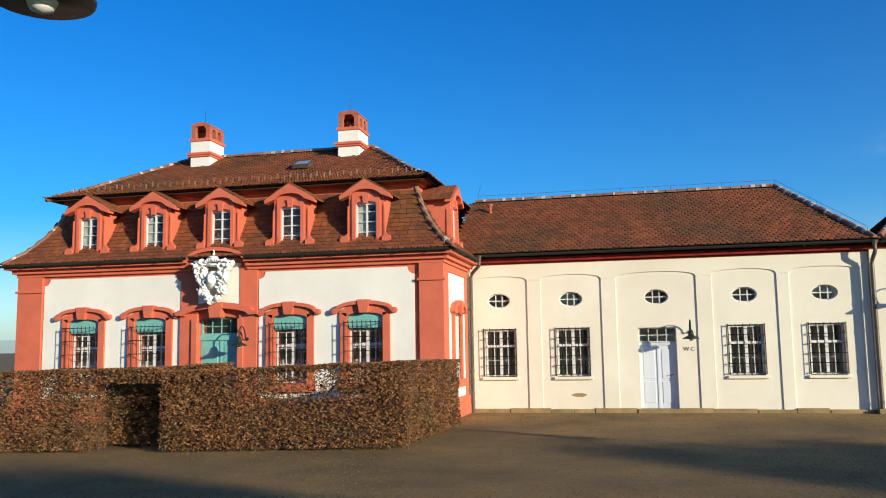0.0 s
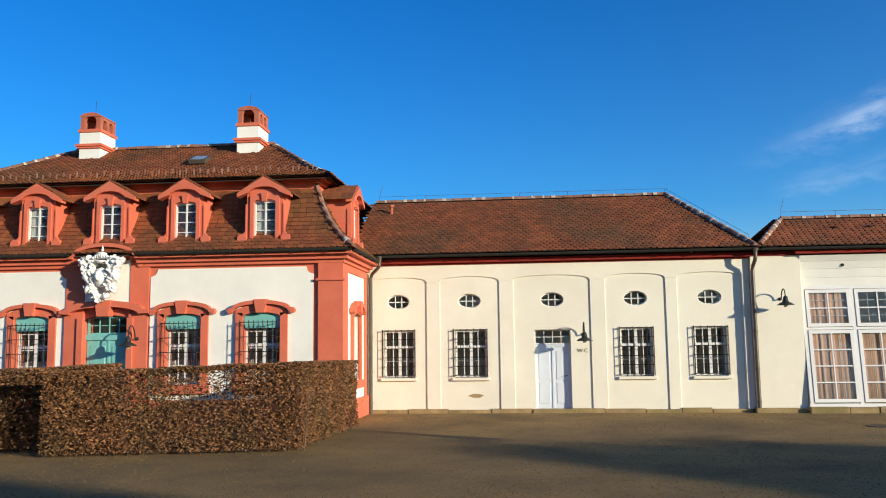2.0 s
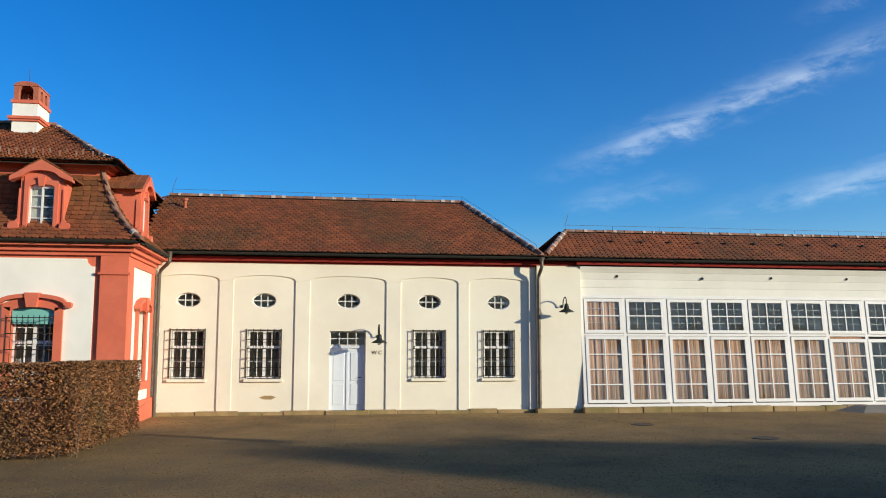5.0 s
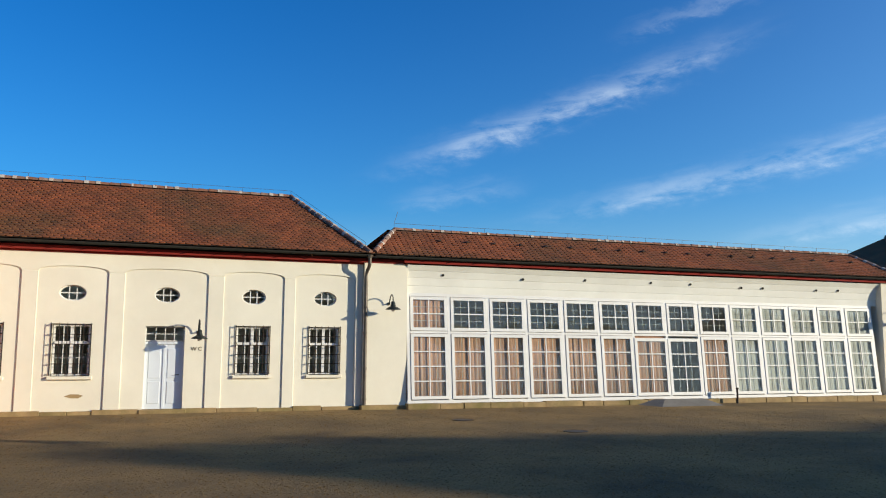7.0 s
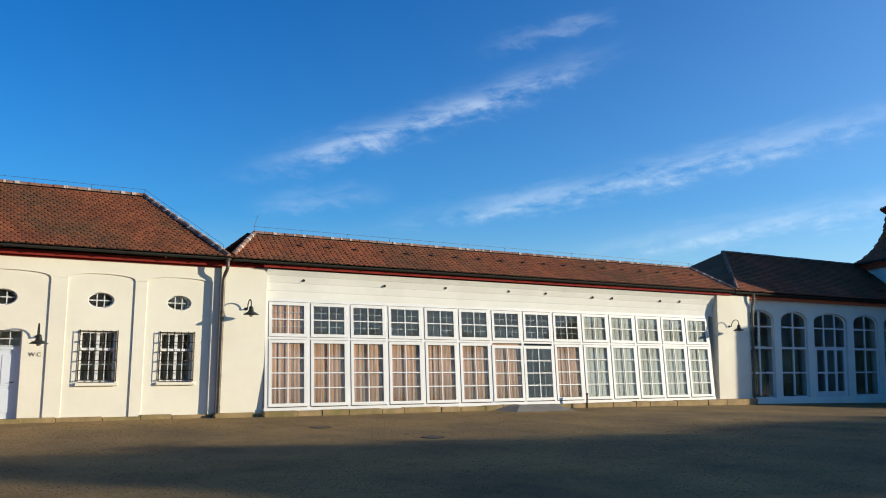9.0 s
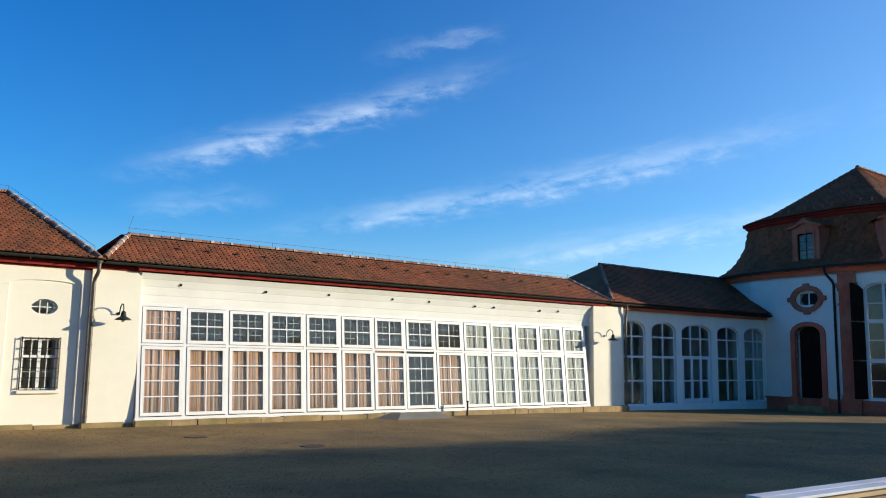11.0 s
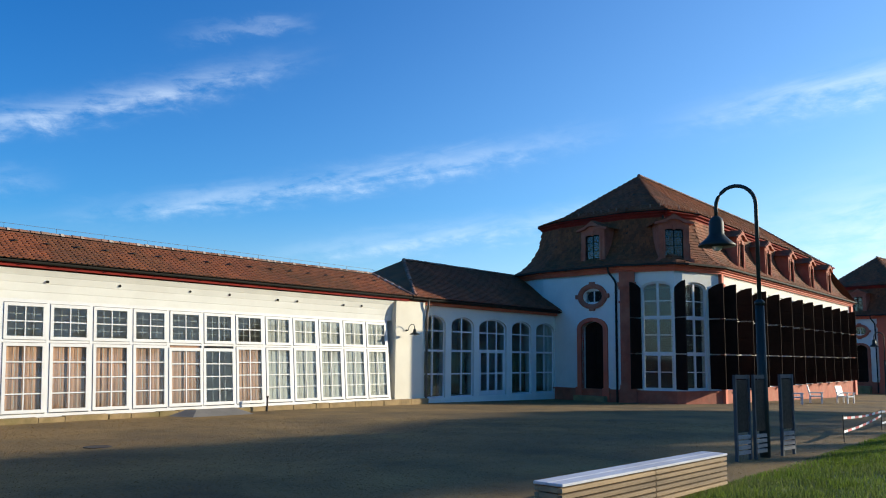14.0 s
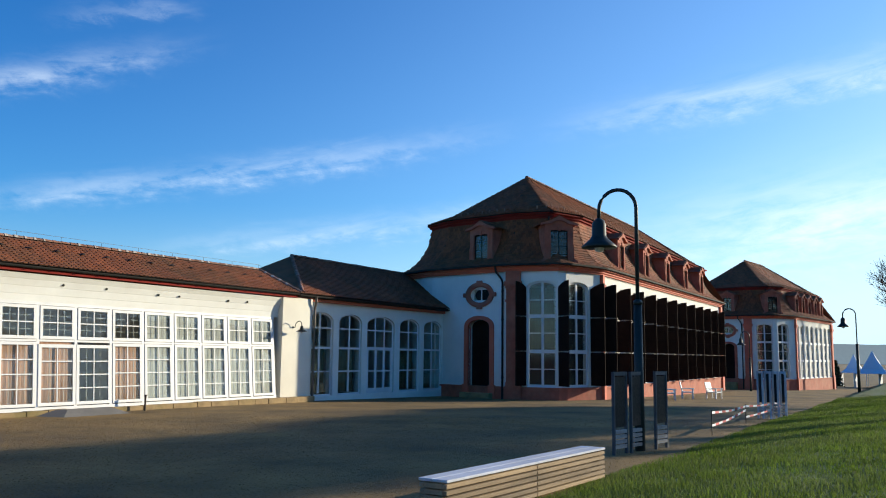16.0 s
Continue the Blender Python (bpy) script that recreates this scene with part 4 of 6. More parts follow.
    lathe(bm, [(0.035, 0), (0.035, 0.5), (0.05, 0.52), (0.05, 0.56)], 10)
    part("post", bm, IRON, t)


glasshouse()


# ---- the link wing with arched windows ----
def link_wing():
    b = thing("link_wing", pose(0, 0, 0), "white link wing with tall arched windows and dark tile roof", "building")
    spans = [(30.26, 32.1), (32.56, 34.44), (34.9, 37.4), (37.92, 39.9), (40.38, 42.34)]
    Y = 25.6
    holes = [arch_hole(a, c, -0.02, 3.54, 0.42, 12) for a, c in spans]
    bm = bmesh.new()
    holed_wall(bm, 30.05, 42.45, -0.7, 4.55, holes, Y, Y + 0.4)
    part("wall", bm, PALE, b, "white plaster wall with five arched openings")
    for k, ((a, c), h) in enumerate(zip(spans, holes)):
        bm = bmesh.new()
        inner = [((a + c) / 2 + (x - (a + c) / 2) * 0.915, 0.06 + (z + 0.02) * 0.965) for x, z in h]
        n = len(h)
        o = [bm.verts.new((p[0], Y + 0.1, p[1])) for p in h]
        i0 = [bm.verts.new((p[0], Y + 0.1, p[1])) for p in inner]
        i1 = [bm.verts.new((p[0], Y + 0.17, p[1])) for p in inner]
        for q in range(n):
            j = (q + 1) % n
            bm.faces.new((o[q], o[j], i0[j], i0[q]))
            bm.faces.new((i0[q], i0[j], i1[j], i1[q]))
        cx = (a + c) / 2
        f = part("arched_window" if k != 2 else "glazed_door", bm, WOODW, b, "white arched window with four rows of panes" if k != 2 else "white glazed double door under a fanlight")
        uprights = [cx] if k != 2 else [a + (c - a) / 3, a + (c - a) * 2 / 3]
        bars = [(x - 0.05, x + 0.05, 0.09, 0.1 if k != 2 else 2.2, 3.93) for x in uprights]
        bars += [(a + 0.04, c - 0.04, 0.095, z - w / 2, z + w / 2) for z, w in (((1.13, 0.07), (2.26, 0.1), (3.22, 0.07)) if k != 2 else ((2.27, 0.16), (3.22, 0.07)))]
        if k == 2:
            bars += [(x - w, x + w, 0.08, 0.0, 2.2) for x, w in ((a + 0.15, 0.1), (a + (c - a) * 0.36, 0.09), (a + (c - a) * 0.66, 0.09), (c - 0.15, 0.1))]
            bars += [(a + 0.05, c - 0.05, 0.078, -0.01, 0.24), (a + 0.05, c - 0.05, 0.077, 1.08, 1.16)]
        for x0, x1, y, z0, z1 in bars:
            bm = bmesh.new()
            box(bm, x0, x1, Y + y, Y + 0.155, z0, z1)
            part("glazing_bar", bm, WOODW, f)
        xs = [a] + uprights + [c]
        for p, q in zip(xs, xs[1:]):
            for z0, z1 in ((0.06, 1.13), (1.13, 2.26), (2.26, 3.22), (3.22, 3.85)):
                bm = bmesh.new()
                box(bm, p + 0.03, q - 0.03, Y + 0.12, Y + 0.124, z0 + 0.02, z1 - 0.02)
                part("pane", bm, GLASS, f).visible_shadow = False
        bm = bmesh.new()
        nn = 30
        rows = []
        for i in range(nn + 1):
            x = a + (c - a) * i / nn
            y = Y + 0.5 + 0.04 * math.sin(i * 1.3 + k)
            rows.append((bm.verts.new((x, y, 0.1)), bm.verts.new((x, y, 2.25)), bm.verts.new((x, y + 0.01, 2.25)), bm.verts.new((x, y + 0.01, 0.1))))
        for p, q in zip(rows, rows[1:]):
            for i in range(4):
                bm.faces.new((p[i], p[(i + 1) % 4], q[(i + 1) % 4], q[i]))
        if k != 2:
            tagged(part("curtain", bm, OLIVE, None, smooth=True), "olive-brown curtain drawn behind an arched window", "curtain", "link wing curtains")
        else:
            bm.free()
    shell(b, 30.05, 42.45, Y + 0.4, 33.0, -0.7, 4.55)
    bm = bmesh.new()
    box(bm, 29.0, 42.4, Y - 0.2, Y - 0.02, 4.42, 4.56)
    part("eaves_board", bm, RED, b, "red eaves board")
    bm = bmesh.new()
    box(bm, 29.2, 42.38, Y - 0.42, Y + 0.4, 4.565, 4.7)
    part("soffit", bm, UNDER, b)
    gutter(b, (29.0, 25.12, 4.66), (42.36, 25.12, 4.66))
    downpipe(b, (30.12, 25.08, 4.62), 30.14, 25.18, -0.25, label="dark metal downpipe at the corner")
    prof = [(25.05, 4.72), (26.0, 5.27), (29.0, 7.03)]
    tile_roof(b, prof, 29.1, 43.6, lambda f: 3.6 * f, lambda f: 1.2 * (1 - f), pose(0, 0, 0))
    plain_side(b, [(33.0, 4.72), (29.0, 7.03)], 29.1, 43.8, lambda f: 3.6 * f, pose(0, 0, 0), lambda f: 0.0)
    bm = bmesh.new()
    vs = [bm.verts.new(p) for p in ((29.1, 25.05, 4.7), (29.1, 33.0, 4.7), (32.7, 29.0, 7.01))]
    bm.faces.new(vs)
    part("roof_hip", bm, TILE, b)
    ridge_tiles(b, (29.15, 25.1, 4.78), (32.7, 29.0, 7.06), 0.1, bits=False)
    ridge_tiles(b, (32.7, 29.0, 7.06), (43.4, 29.0, 7.06), 0.1, bits=False)


link_wing()


# ---- the red and white pavilion ----
PX0, PX1, PY = -18.2, -4.97, 21.9


def window_surround(bm, cx, z0, z1, hw, y, wide=0.2):
    """A red stone surround with ears, segmental head and keystone."""
    for s in (-1, 1):
        box(bm, min(cx + s * hw, cx + s * (hw + wide)), max(cx + s * hw, cx + s * (hw + wide)), y - 0.07, y + 0.02, z0 - 0.2, z1)
    n = 12
    top = [(cx - (hw + wide) * math.cos(math.pi * k / n), z1 + 0.02 + 0.2 * math.sin(math.pi * k / n)) for k in range(n + 1)]
    bot = [(cx + hw * math.cos(math.pi * k / n), z1 - 0.1 + 0.11 * math.sin(math.pi * k / n)) for k in range(n + 1)]
    prism(bm, top + bot, y - 0.07, y + 0.02)
    e = hw + wide + 0.17
    hood = [(cx - e, z1 + 0.02), (cx - e, z1 + 0.12)] + [(cx - (e - 0.1) * math.cos(math.pi * k / n), z1 + 0.14 + 0.2 * math.sin(math.pi * k / n)) for k in range(n + 1)] + [(cx + e, z1 + 0.12), (cx + e, z1 + 0.02)]
    hood += [(cx + (e - 0.13) * math.cos(math.pi * k / n), z1 + 0.05 + 0.19 * math.sin(math.pi * k / n)) for k in range(n + 1)]
    prism(bm, hood, y - 0.17, y + 0.02)
    for s in (-1, 1):
        lathe(bm, [(0.08, 0), (0.08, 0.16)], 10, pose(cx + s * (e - 0.03), y, z1 + 0.06, 90))
    prism(bm, [(cx - 0.11, z1 - 0.0), (cx + 0.11, z1 - 0.0), (cx + 0.18, z1 + 0.36), (cx - 0.18, z1 + 0.36)], y - 0.2, y)
    box(bm, cx - hw - wide - 0.05, cx + hw + wide + 0.05, y - 0.14, y + 0.02, z0 - 0.22, z0)


def field(bm, x0, x1, z0, z1, y0, y1):
    """A white wall field whose upper corners step in as quarter hollows."""
    r = 0.2
    hollow = lambda cx, cz, a0, a1: [(cx + r * math.cos(a0 + (a1 - a0) * k / 6), cz + r * math.sin(a0 + (a1 - a0) * k / 6)) for k in range(7)]
    pts = [(x0, z0), (x1, z0), (x1, z1 - r - 0.03)] + hollow(x1, z1, -math.pi / 2, -math.pi)[0:] + [(x1 - r - 0.03, z1), (x0 + r + 0.03, z1)] + hollow(x0, z1, 0, -math.pi / 2)
    prism(bm, pts, y0, y1)


def pavilion():
    b = thing("garden_pavilion", pose(0, 0, 0), "red and white baroque pavilion with mansard roof and dormers", "building")
    cx = (PX0 + PX1) / 2
    wins = [-15.95, -13.73, -9.36, -7.15]
    hw = 0.52
    holes = [arch_hole(w - hw, w + hw, 0.97, 2.83, 0.1) for w in wins] + [arch_hole(cx - 0.62, cx + 0.68, 0.0, 2.75, 0.13)]
    bm = bmesh.new()
    holed_wall(bm, PX0, PX1, -0.4, 4.5, holes, PY, PY + 0.45)
    part("wall", bm, RED, b, "salmon-red painted front wall")
    # white fields sit proud of the red ground
    for x0, x1, ws in ((-17.36, -12.76, wins[:2]), (-10.32, -5.74, wins[2:])):
        bm = bmesh.new()
        hs = [[(w - hw - 0.16, 0.7), (w + hw + 0.16, 0.7), (w + hw + 0.16, 2.95), (w - hw - 0.16, 2.95)] for w in ws]
        holed_wall(bm, x0, x1, 0.55, 3.3, hs, PY - 0.03, PY)
        field(bm, x0, x1, 3.3, 4.12, PY - 0.03, PY)
        part("white_field", bm, PALE, b, "white plaster wall field")
        bm = bmesh.new()
        box(bm, x0, x1, PY - 0.05, PY, -0.4, 0.5)
        part("plinth", bm, RED, b)
    for x0, x1 in ((PX0 - 0.06, PX0 + 0.8), (PX1 - 0.62, PX1 + 0.06)):
        bm = bmesh.new()
        box(bm, x0, x1, PY - 0.09, PY + 0.0, -0.4, 4.34)
        box(bm, x0 - 0.05, x1 + 0.05, PY - 0.14, PY, 3.72, 3.78)
        box(bm, x0 - 0.05, x1 + 0.05, PY - 0.14, PY, -0.4, 0.55)
        part("corner_pilaster", bm, RED, b)
    for x in wins:
        bm = bmesh.new()
        window_surround(bm, x, 0.95, 2.88, hw, PY - 0.03)
        part("window_surround", bm, RED, b, "red moulded window surround with keystone")
        w = sash(b, "window", x - hw, x + hw, 0.97, 2.9, PY + 0.2, 4, 4, WOODW, 0.06, 0.024, mid_post=0.1)
        bm = bmesh.new()
        box(bm, x - hw, x + hw, PY + 0.19, PY + 0.25, 1.98, 2.06)
        part("transom", bm, WOODW, w)
        bm = bmesh.new()
        prism(bm, arch_hole(x - hw + 0.02, x + hw - 0.02, 2.56, 2.82, 0.1), PY + 0.0, PY + 0.07)
        for k in range(9):
            xx = x - hw + 0.09 + k * (2 * hw - 0.18) / 8
            prism(bm, [(xx - 0.06, 2.57), (xx + 0.06, 2.57), (xx + 0.04, 2.47), (xx - 0.04, 2.47)], PY + 0.01, PY + 0.05)
        part("pelmet", bm, TEAL, w, "teal scalloped blind box")
        grille(b, x - hw - 0.02, x + hw - 0.02, 1.0, 2.68, PY + 0.0, 0.3, 9, 5)
        bm = bmesh.new()
        nn = 26
        rows = []
        for i in range(nn + 1):
            xx = x - hw + 2 * hw * i / nn
            rows.append((bm.verts.new((xx, PY + 0.4 + 0.02 * math.sin(i * 1.7), 1.0)), bm.verts.new((xx, PY + 0.4 + 0.02 * math.sin(i * 1.7), 1.62))))
        for p, q in zip(rows, rows[1:]):
            bm.faces.new((p[0], q[0], q[1], p[1]))
        bmesh.ops.solidify(bm, geom=bm.faces[:], thickness=0.004)
        tagged(part("half_curtain", bm, STATUE, None), "white half curtain behind a barred window", "curtain", "pavilion curtains")
    # portal
    bm = bmesh.new()
    for s in (-1, 1):
        c = cx + 0.03
        a, d = c + s * 0.66, c + s * 1.2
        box(bm, min(a, d), max(a, d), PY - 0.1, PY, -0.2, 2.95)
        box(bm, min(c + s * 0.64, c + s * 0.8), max(c + s * 0.64, c + s * 0.8), PY - 0.16, PY - 0.1, -0.2, 2.8)
    n = 14
    c = cx + 0.03
    hood = [(c - 1.28, 2.92), (c - 1.28, 3.02)] + [(c - 1.12 * math.cos(math.pi * k / n), 3.03 + 0.24 * math.sin(math.pi * k / n)) for k in range(n + 1)] + [(c + 1.28, 3.02), (c + 1.28, 2.92)]
    hood += [(c + 1.0 * math.cos(math.pi * k / n), 2.9 + 0.2 * math.sin(math.pi * k / n)) for k in range(n + 1)]
    prism(bm, hood, PY - 0.26, PY)
    prism(bm, [(c - 0.16, 2.84), (c + 0.16, 2.84), (c + 0.23, 3.28), (c - 0.23, 3.28)], PY - 0.3, PY)
    part("portal", bm, RED, b, "red stone door surround with curved hood")
    for s in (-1, 1):
        bm = bmesh.new()
        box(bm, c + s * 0.93 - 0.27, c + s * 0.93 + 0.27, PY - 0.06, PY, 3.0, 4.34)
        part("portal_strip", bm, RED, b)
    bm = bmesh.new()
    box(bm, c - 0.66, c + 0.66, PY - 0.03, PY, 3.2, 4.4)
    part("white_field", bm, PALE, b)
    d = part("door", door_leaves(cx - 0.6, cx + 0.66, 0.0, 2.2, PY + 0.13), TEAL, b, "teal panelled double door")
    bm = bmesh.new()
    box(bm, cx - 0.62, cx + 0.68, PY + 0.08, PY + 0.2, 2.2, 2.34)
    part("door_head", bm, TEAL, d)
    sash(b, "fanlight", cx - 0.6, cx + 0.66, 2.34, 2.86, PY + 0.12, 4, 2, TEAL, 0.06, 0.02)
    # side wall towards the service wing
    bm = bmesh.new()
    m = pose(PX1, PY, 0, 0, 0, 90)
    hs = [arch_hole(1.35, 2.25, 1.0, 2.83, 0.1)]
    holed_wall(bm, 0.45, 3.6, -0.4, 4.5, hs, 0.0, 0.4)
    part("side_wall", bm, PALE, b).matrix_basis = m
    bm = bmesh.new()
    window_surround(bm, 1.8, 0.97, 2.88, 0.45, -0.0)
    part("window_surround", bm, RED, b).matrix_basis = m
    sash(b, "window", 1.35, 2.25, 1.0, 2.9, 0.18, 4, 4, WOODW, 0.06, 0.024, m=m)
    bm = bmesh.new()
    box(bm, 0.002, 0.6, -0.05, 0, -0.4, 4.34)
    box(bm, 0.602, 3.4, -0.045, 0, 4.0, 4.45)
    box(bm, 3.05, 3.4, -0.03, 0, -0.4, 4.0)
    box(bm, 0.004, 3.55, -0.08, 0, -0.5, 0.45)
    part("side_pilaster", bm, RED, b).matrix_basis = m
    shell(b, PX0, PX1, PY + 0.45, 30.1, -0.4, 4.5, sides="lb")
    # main cornice with an arch over the arms
    L, W = PX1 - PX0, 8.2
    for i, z0, z1 in ((0.1, 4.2, 4.3), (0.2, 4.3, 4.42), (0.36, 4.42, 4.5)):
        bm = bmesh.new()
        for a, d in ((PX0 - i, c - 0.95), (c + 0.95, PX1 + i)):
            box(bm, a, d, PY - i, PY + 0.3, z0, z1)
        box(bm, PX1 - 0.3, PX1 + i, PY + 0.3, 25.4, z0, z1)
        box(bm, PX0 - i, PX0 + 0.3, PY + 0.3, 30.1, z0, z1)
        arc = [(c - 1.0 + 0.0, z0), (c - 0.98, z1)] + [(c - 0.9 * math.cos(math.pi * k / n), z1 + 0.02 + 0.33 * math.sin(math.pi * k / n)) for k in range(n + 1)] + [(c + 0.98, z1), (c + 1.0, z0)]
        arc += [(c + 0.9 * math.cos(math.pi * k / n), z0 + 0.33 * math.sin(math.pi * k / n)) for k in range(n + 1)]
        prism(bm, arc, PY - i - 0.02, PY + 0.2)
        part("cornice_moulding", bm, RED, b, "red moulded cornice arching over the carved arms")
    gutter(b, (PX0 - 0.5, PY - 0.44, 4.55), (c - 0.95, PY - 0.44, 4.55), 0.07)
    gutter(b, (c + 0.95, PY - 0.44, 4.55), (PX1 + 0.3, PY - 0.44, 4.55), 0.07)
    gutter(b, (PX1 + 0.42, PY - 0.3, 4.55), (PX1 + 0.42, 25.0, 4.55), 0.07)
    base = pose(PX0, PY, 0)
    lower = [(0, 4.57), (0.45, 4.95), (0.85, 5.45), (1.12, 5.95), (1.32, 6.5)]
    mansard(b, base, L, W, 0.4, lower, 0.62, 6.8, 8.56, 2.6, ("front", "right"), near=(4.5, 9.5, 0.0, 1.4))
    for x in (-15.93, -13.72, cx + 0.03, -9.38, -7.12):
        dormer(b, pose(x, PY + 0.02, 4.78), veil=x in (-15.93, -13.72, -7.12))
    dormer(b, pose(PX1 - 0.02, PY + 1.8, 4.78, 0, 0, 90))
    # chimneys
    for x in (-14.15, -8.85):
        bm = bmesh.new()
        box(bm, -0.35, 0.35, -0.5, 0.5, -0.4, 0.95)
        ch = part("chimney", bm, PALE, b, "white rendered chimney with red bands and brick arches")
        ch.matrix_basis = pose(x + 0.1, 25.6, 8.08)
        bm = bmesh.new()
        for i, z0, z1 in ((0.06, 0.36, 0.42), (0.1, 0.42, 0.5), (0.04, 0.9, 1.0)):
            box(bm, -0.35 - i, 0.35 + i, -0.5 - i, 0.5 + i, z0, z1)
        part("band", bm, RED, ch)
        bm = bmesh.new()
        hs = [arch_hole(-0.2, 0.2, 1.0, 1.28, 0.16)]
        holed_wall(bm, -0.34, 0.34, 1.0, 1.42, hs, -0.5, -0.36)
        holed_wall(bm, -0.34, 0.34, 1.0, 1.42, hs, 0.36, 0.5)
        prism(bm, [(-0.36, 1.42), (0.36, 1.42)] + [(0.36 * math.cos(math.pi * k / 8), 1.42 + 0.14 * math.sin(math.pi * k / 8)) for k in range(1, 8)], -0.52, 0.52)
        bm2 = [arch_hole(-0.3, -0.08, 1.0, 1.25, 0.1), arch_hole(0.08, 0.3, 1.0, 1.25, 0.1)]
        for xx in (0.24, -0.34):
            bm.verts.ensure_lookup_table()
            start = len(bm.verts)
            holed_wall(bm, -0.36, 0.36, 1.0, 1.42, bm2, 0, 0.1)
            bm.verts.ensure_lookup_table()
            bmesh.ops.transform(bm, matrix=pose(xx + 0.1, 0, 0, 0, 0, 90), verts=bm.verts[start:])
        part("brick_head", bm, SAND, ch, "brick chimney head with arched openings")
        bm = bmesh.new()
        tube(bm, [(-0.1, 0, 1.5), (-0.1, 0, 2.1)], 0.008, 5)
        part("lightning_rod", bm, IRON, ch)
    # roof window
    bm = bmesh.new()
    box(bm, -0.26, 0.26, -0.05, 0.45, 0.0, 0.12)
    rl = part("roof_window", bm, PIPE, b, "small metal roof window")
    rl.matrix_basis = pose(-9.9, 23.9, 7.55, 26)
    bm = bmesh.new()
    box(bm, -0.2, 0.2, 0.0, 0.4, 0.122, 0.127)
    part("pane", bm, material("roof_window_glass", (0.3, 0.36, 0.38), 0.1, 0.05, 1, 10, 0), rl)
    # the arms: shield, crown and scrollwork as one carving
    bm = bmesh.new()
    rnd = random.Random(3)

    def blob(x, z, a, h, out, tilt=0):
        r = bmesh.ops.create_icosphere(bm, subdivisions=2, radius=1)
        bmesh.ops.transform(bm, matrix=pose(x, -out * 0.4, z, 0, tilt, 0) @ Matrix.Diagonal((a, out, h, 1)), verts=r["verts"])

    blob(0, 3.84, 0.2, 0.27, 0.17)
    blob(0, 3.86, 0.13, 0.19, 0.22)
    blob(0, 3.86, 0.05, 0.17, 0.26)
    edge = [(3.22, 0.06), (3.4, 0.26), (3.6, 0.46), (3.8, 0.5), (3.95, 0.44), (4.08, 0.52), (4.2, 0.64), (4.32, 0.6), (4.38, 0.3)]
    for s in (-1, 1):
        for (za, wa), (zb, wb) in zip(edge, edge[1:]):
            for k in range(10):
                u = rnd.random()
                w = (wa + (wb - wa) * u) * rnd.uniform(0.35, 1.0)
                blob(s * w, za + (zb - za) * u, rnd.uniform(0.02, 0.055), rnd.uniform(0.04, 0.11), rnd.uniform(0.06, 0.2), rnd.uniform(-70, 70))
        # the beast at each side: body, raised head, foreleg
        blob(s * 0.4, 3.9, 0.09, 0.22, 0.18, s * 14)
        blob(s * 0.5, 4.22, 0.08, 0.1, 0.19)
        blob(s * 0.6, 4.3, 0.06, 0.045, 0.14, s * -20)
        blob(s * 0.27, 4.02, 0.1, 0.04, 0.22, s * 30)
        blob(s * 0.34, 3.56, 0.07, 0.16, 0.16, s * -24)
    # crown: band, arches, orb
    blob(0, 4.26, 0.2, 0.05, 0.2)
    for k in range(7):
        blob(-0.2 + k * 0.066, 4.36 + 0.05 * math.sin(math.pi * k / 6), 0.026, 0.08, 0.14, (k - 3) * -9)
    blob(0, 4.47, 0.15, 0.04, 0.13)
    blob(0, 4.56, 0.045, 0.055, 0.06)
    blob(0, 4.66, 0.018, 0.06, 0.03)
    blob(0, 3.3, 0.09, 0.1, 0.14)
    for v in bm.verts:
        v.co += Vector((noise.noise(v.co * 9), noise.noise(v.co * 9 + Vector((5, 0, 0))), noise.noise(v.co * 9 + Vector((0, 7, 0))))) * 0.03
    t = part("heraldic_carving", bm, STATUE, None, smooth=True)
    t.matrix_basis = pose(c, PY - 0.36, -0.1) @ Matrix.Diagonal((1, 1, 1.04, 1))
    tagged(t, "white carved stone shield with crown and beasts over the door", "carving")
    wall_lamp(-10.63, PY - 0.1, 2.02, 0.5, 0.3)


pavilion()


# ---- the orangeries: long halls with rounded corners ----
def sweep_band(bm, path, out, inn, z0, z1):
    """A flat band along an open path, its outer face out metres outside the path and its inner one inn metres inside."""
    rows = []
    for k, p in enumerate(path):
        d0 = (path[k] - path[k - 1]).normalized() if k else (path[1] - path[0]).normalized()
        d1 = (path[k + 1] - path[k]).normalized() if k < len(path) - 1 else d0
        n0, n1 = Vector((-d0.y, d0.x, 0)), Vector((-d1.y, d1.x, 0))
        n = (n0 + n1) / (1 + n0.dot(n1))
        rows.append([bm.verts.new((*(p + n * o).xy, z)) for o, z in ((-out, z0), (-out, z1), (inn, z1), (inn, z0))])
    for q, r in zip(rows, rows[1:]):
        for j in range(4):
            bm.faces.new((q[j], r[j], r[(j + 1) % 4], q[(j + 1) % 4]))
    bm.faces.new(rows[0])
    bm.faces.new(rows[-1][::-1])


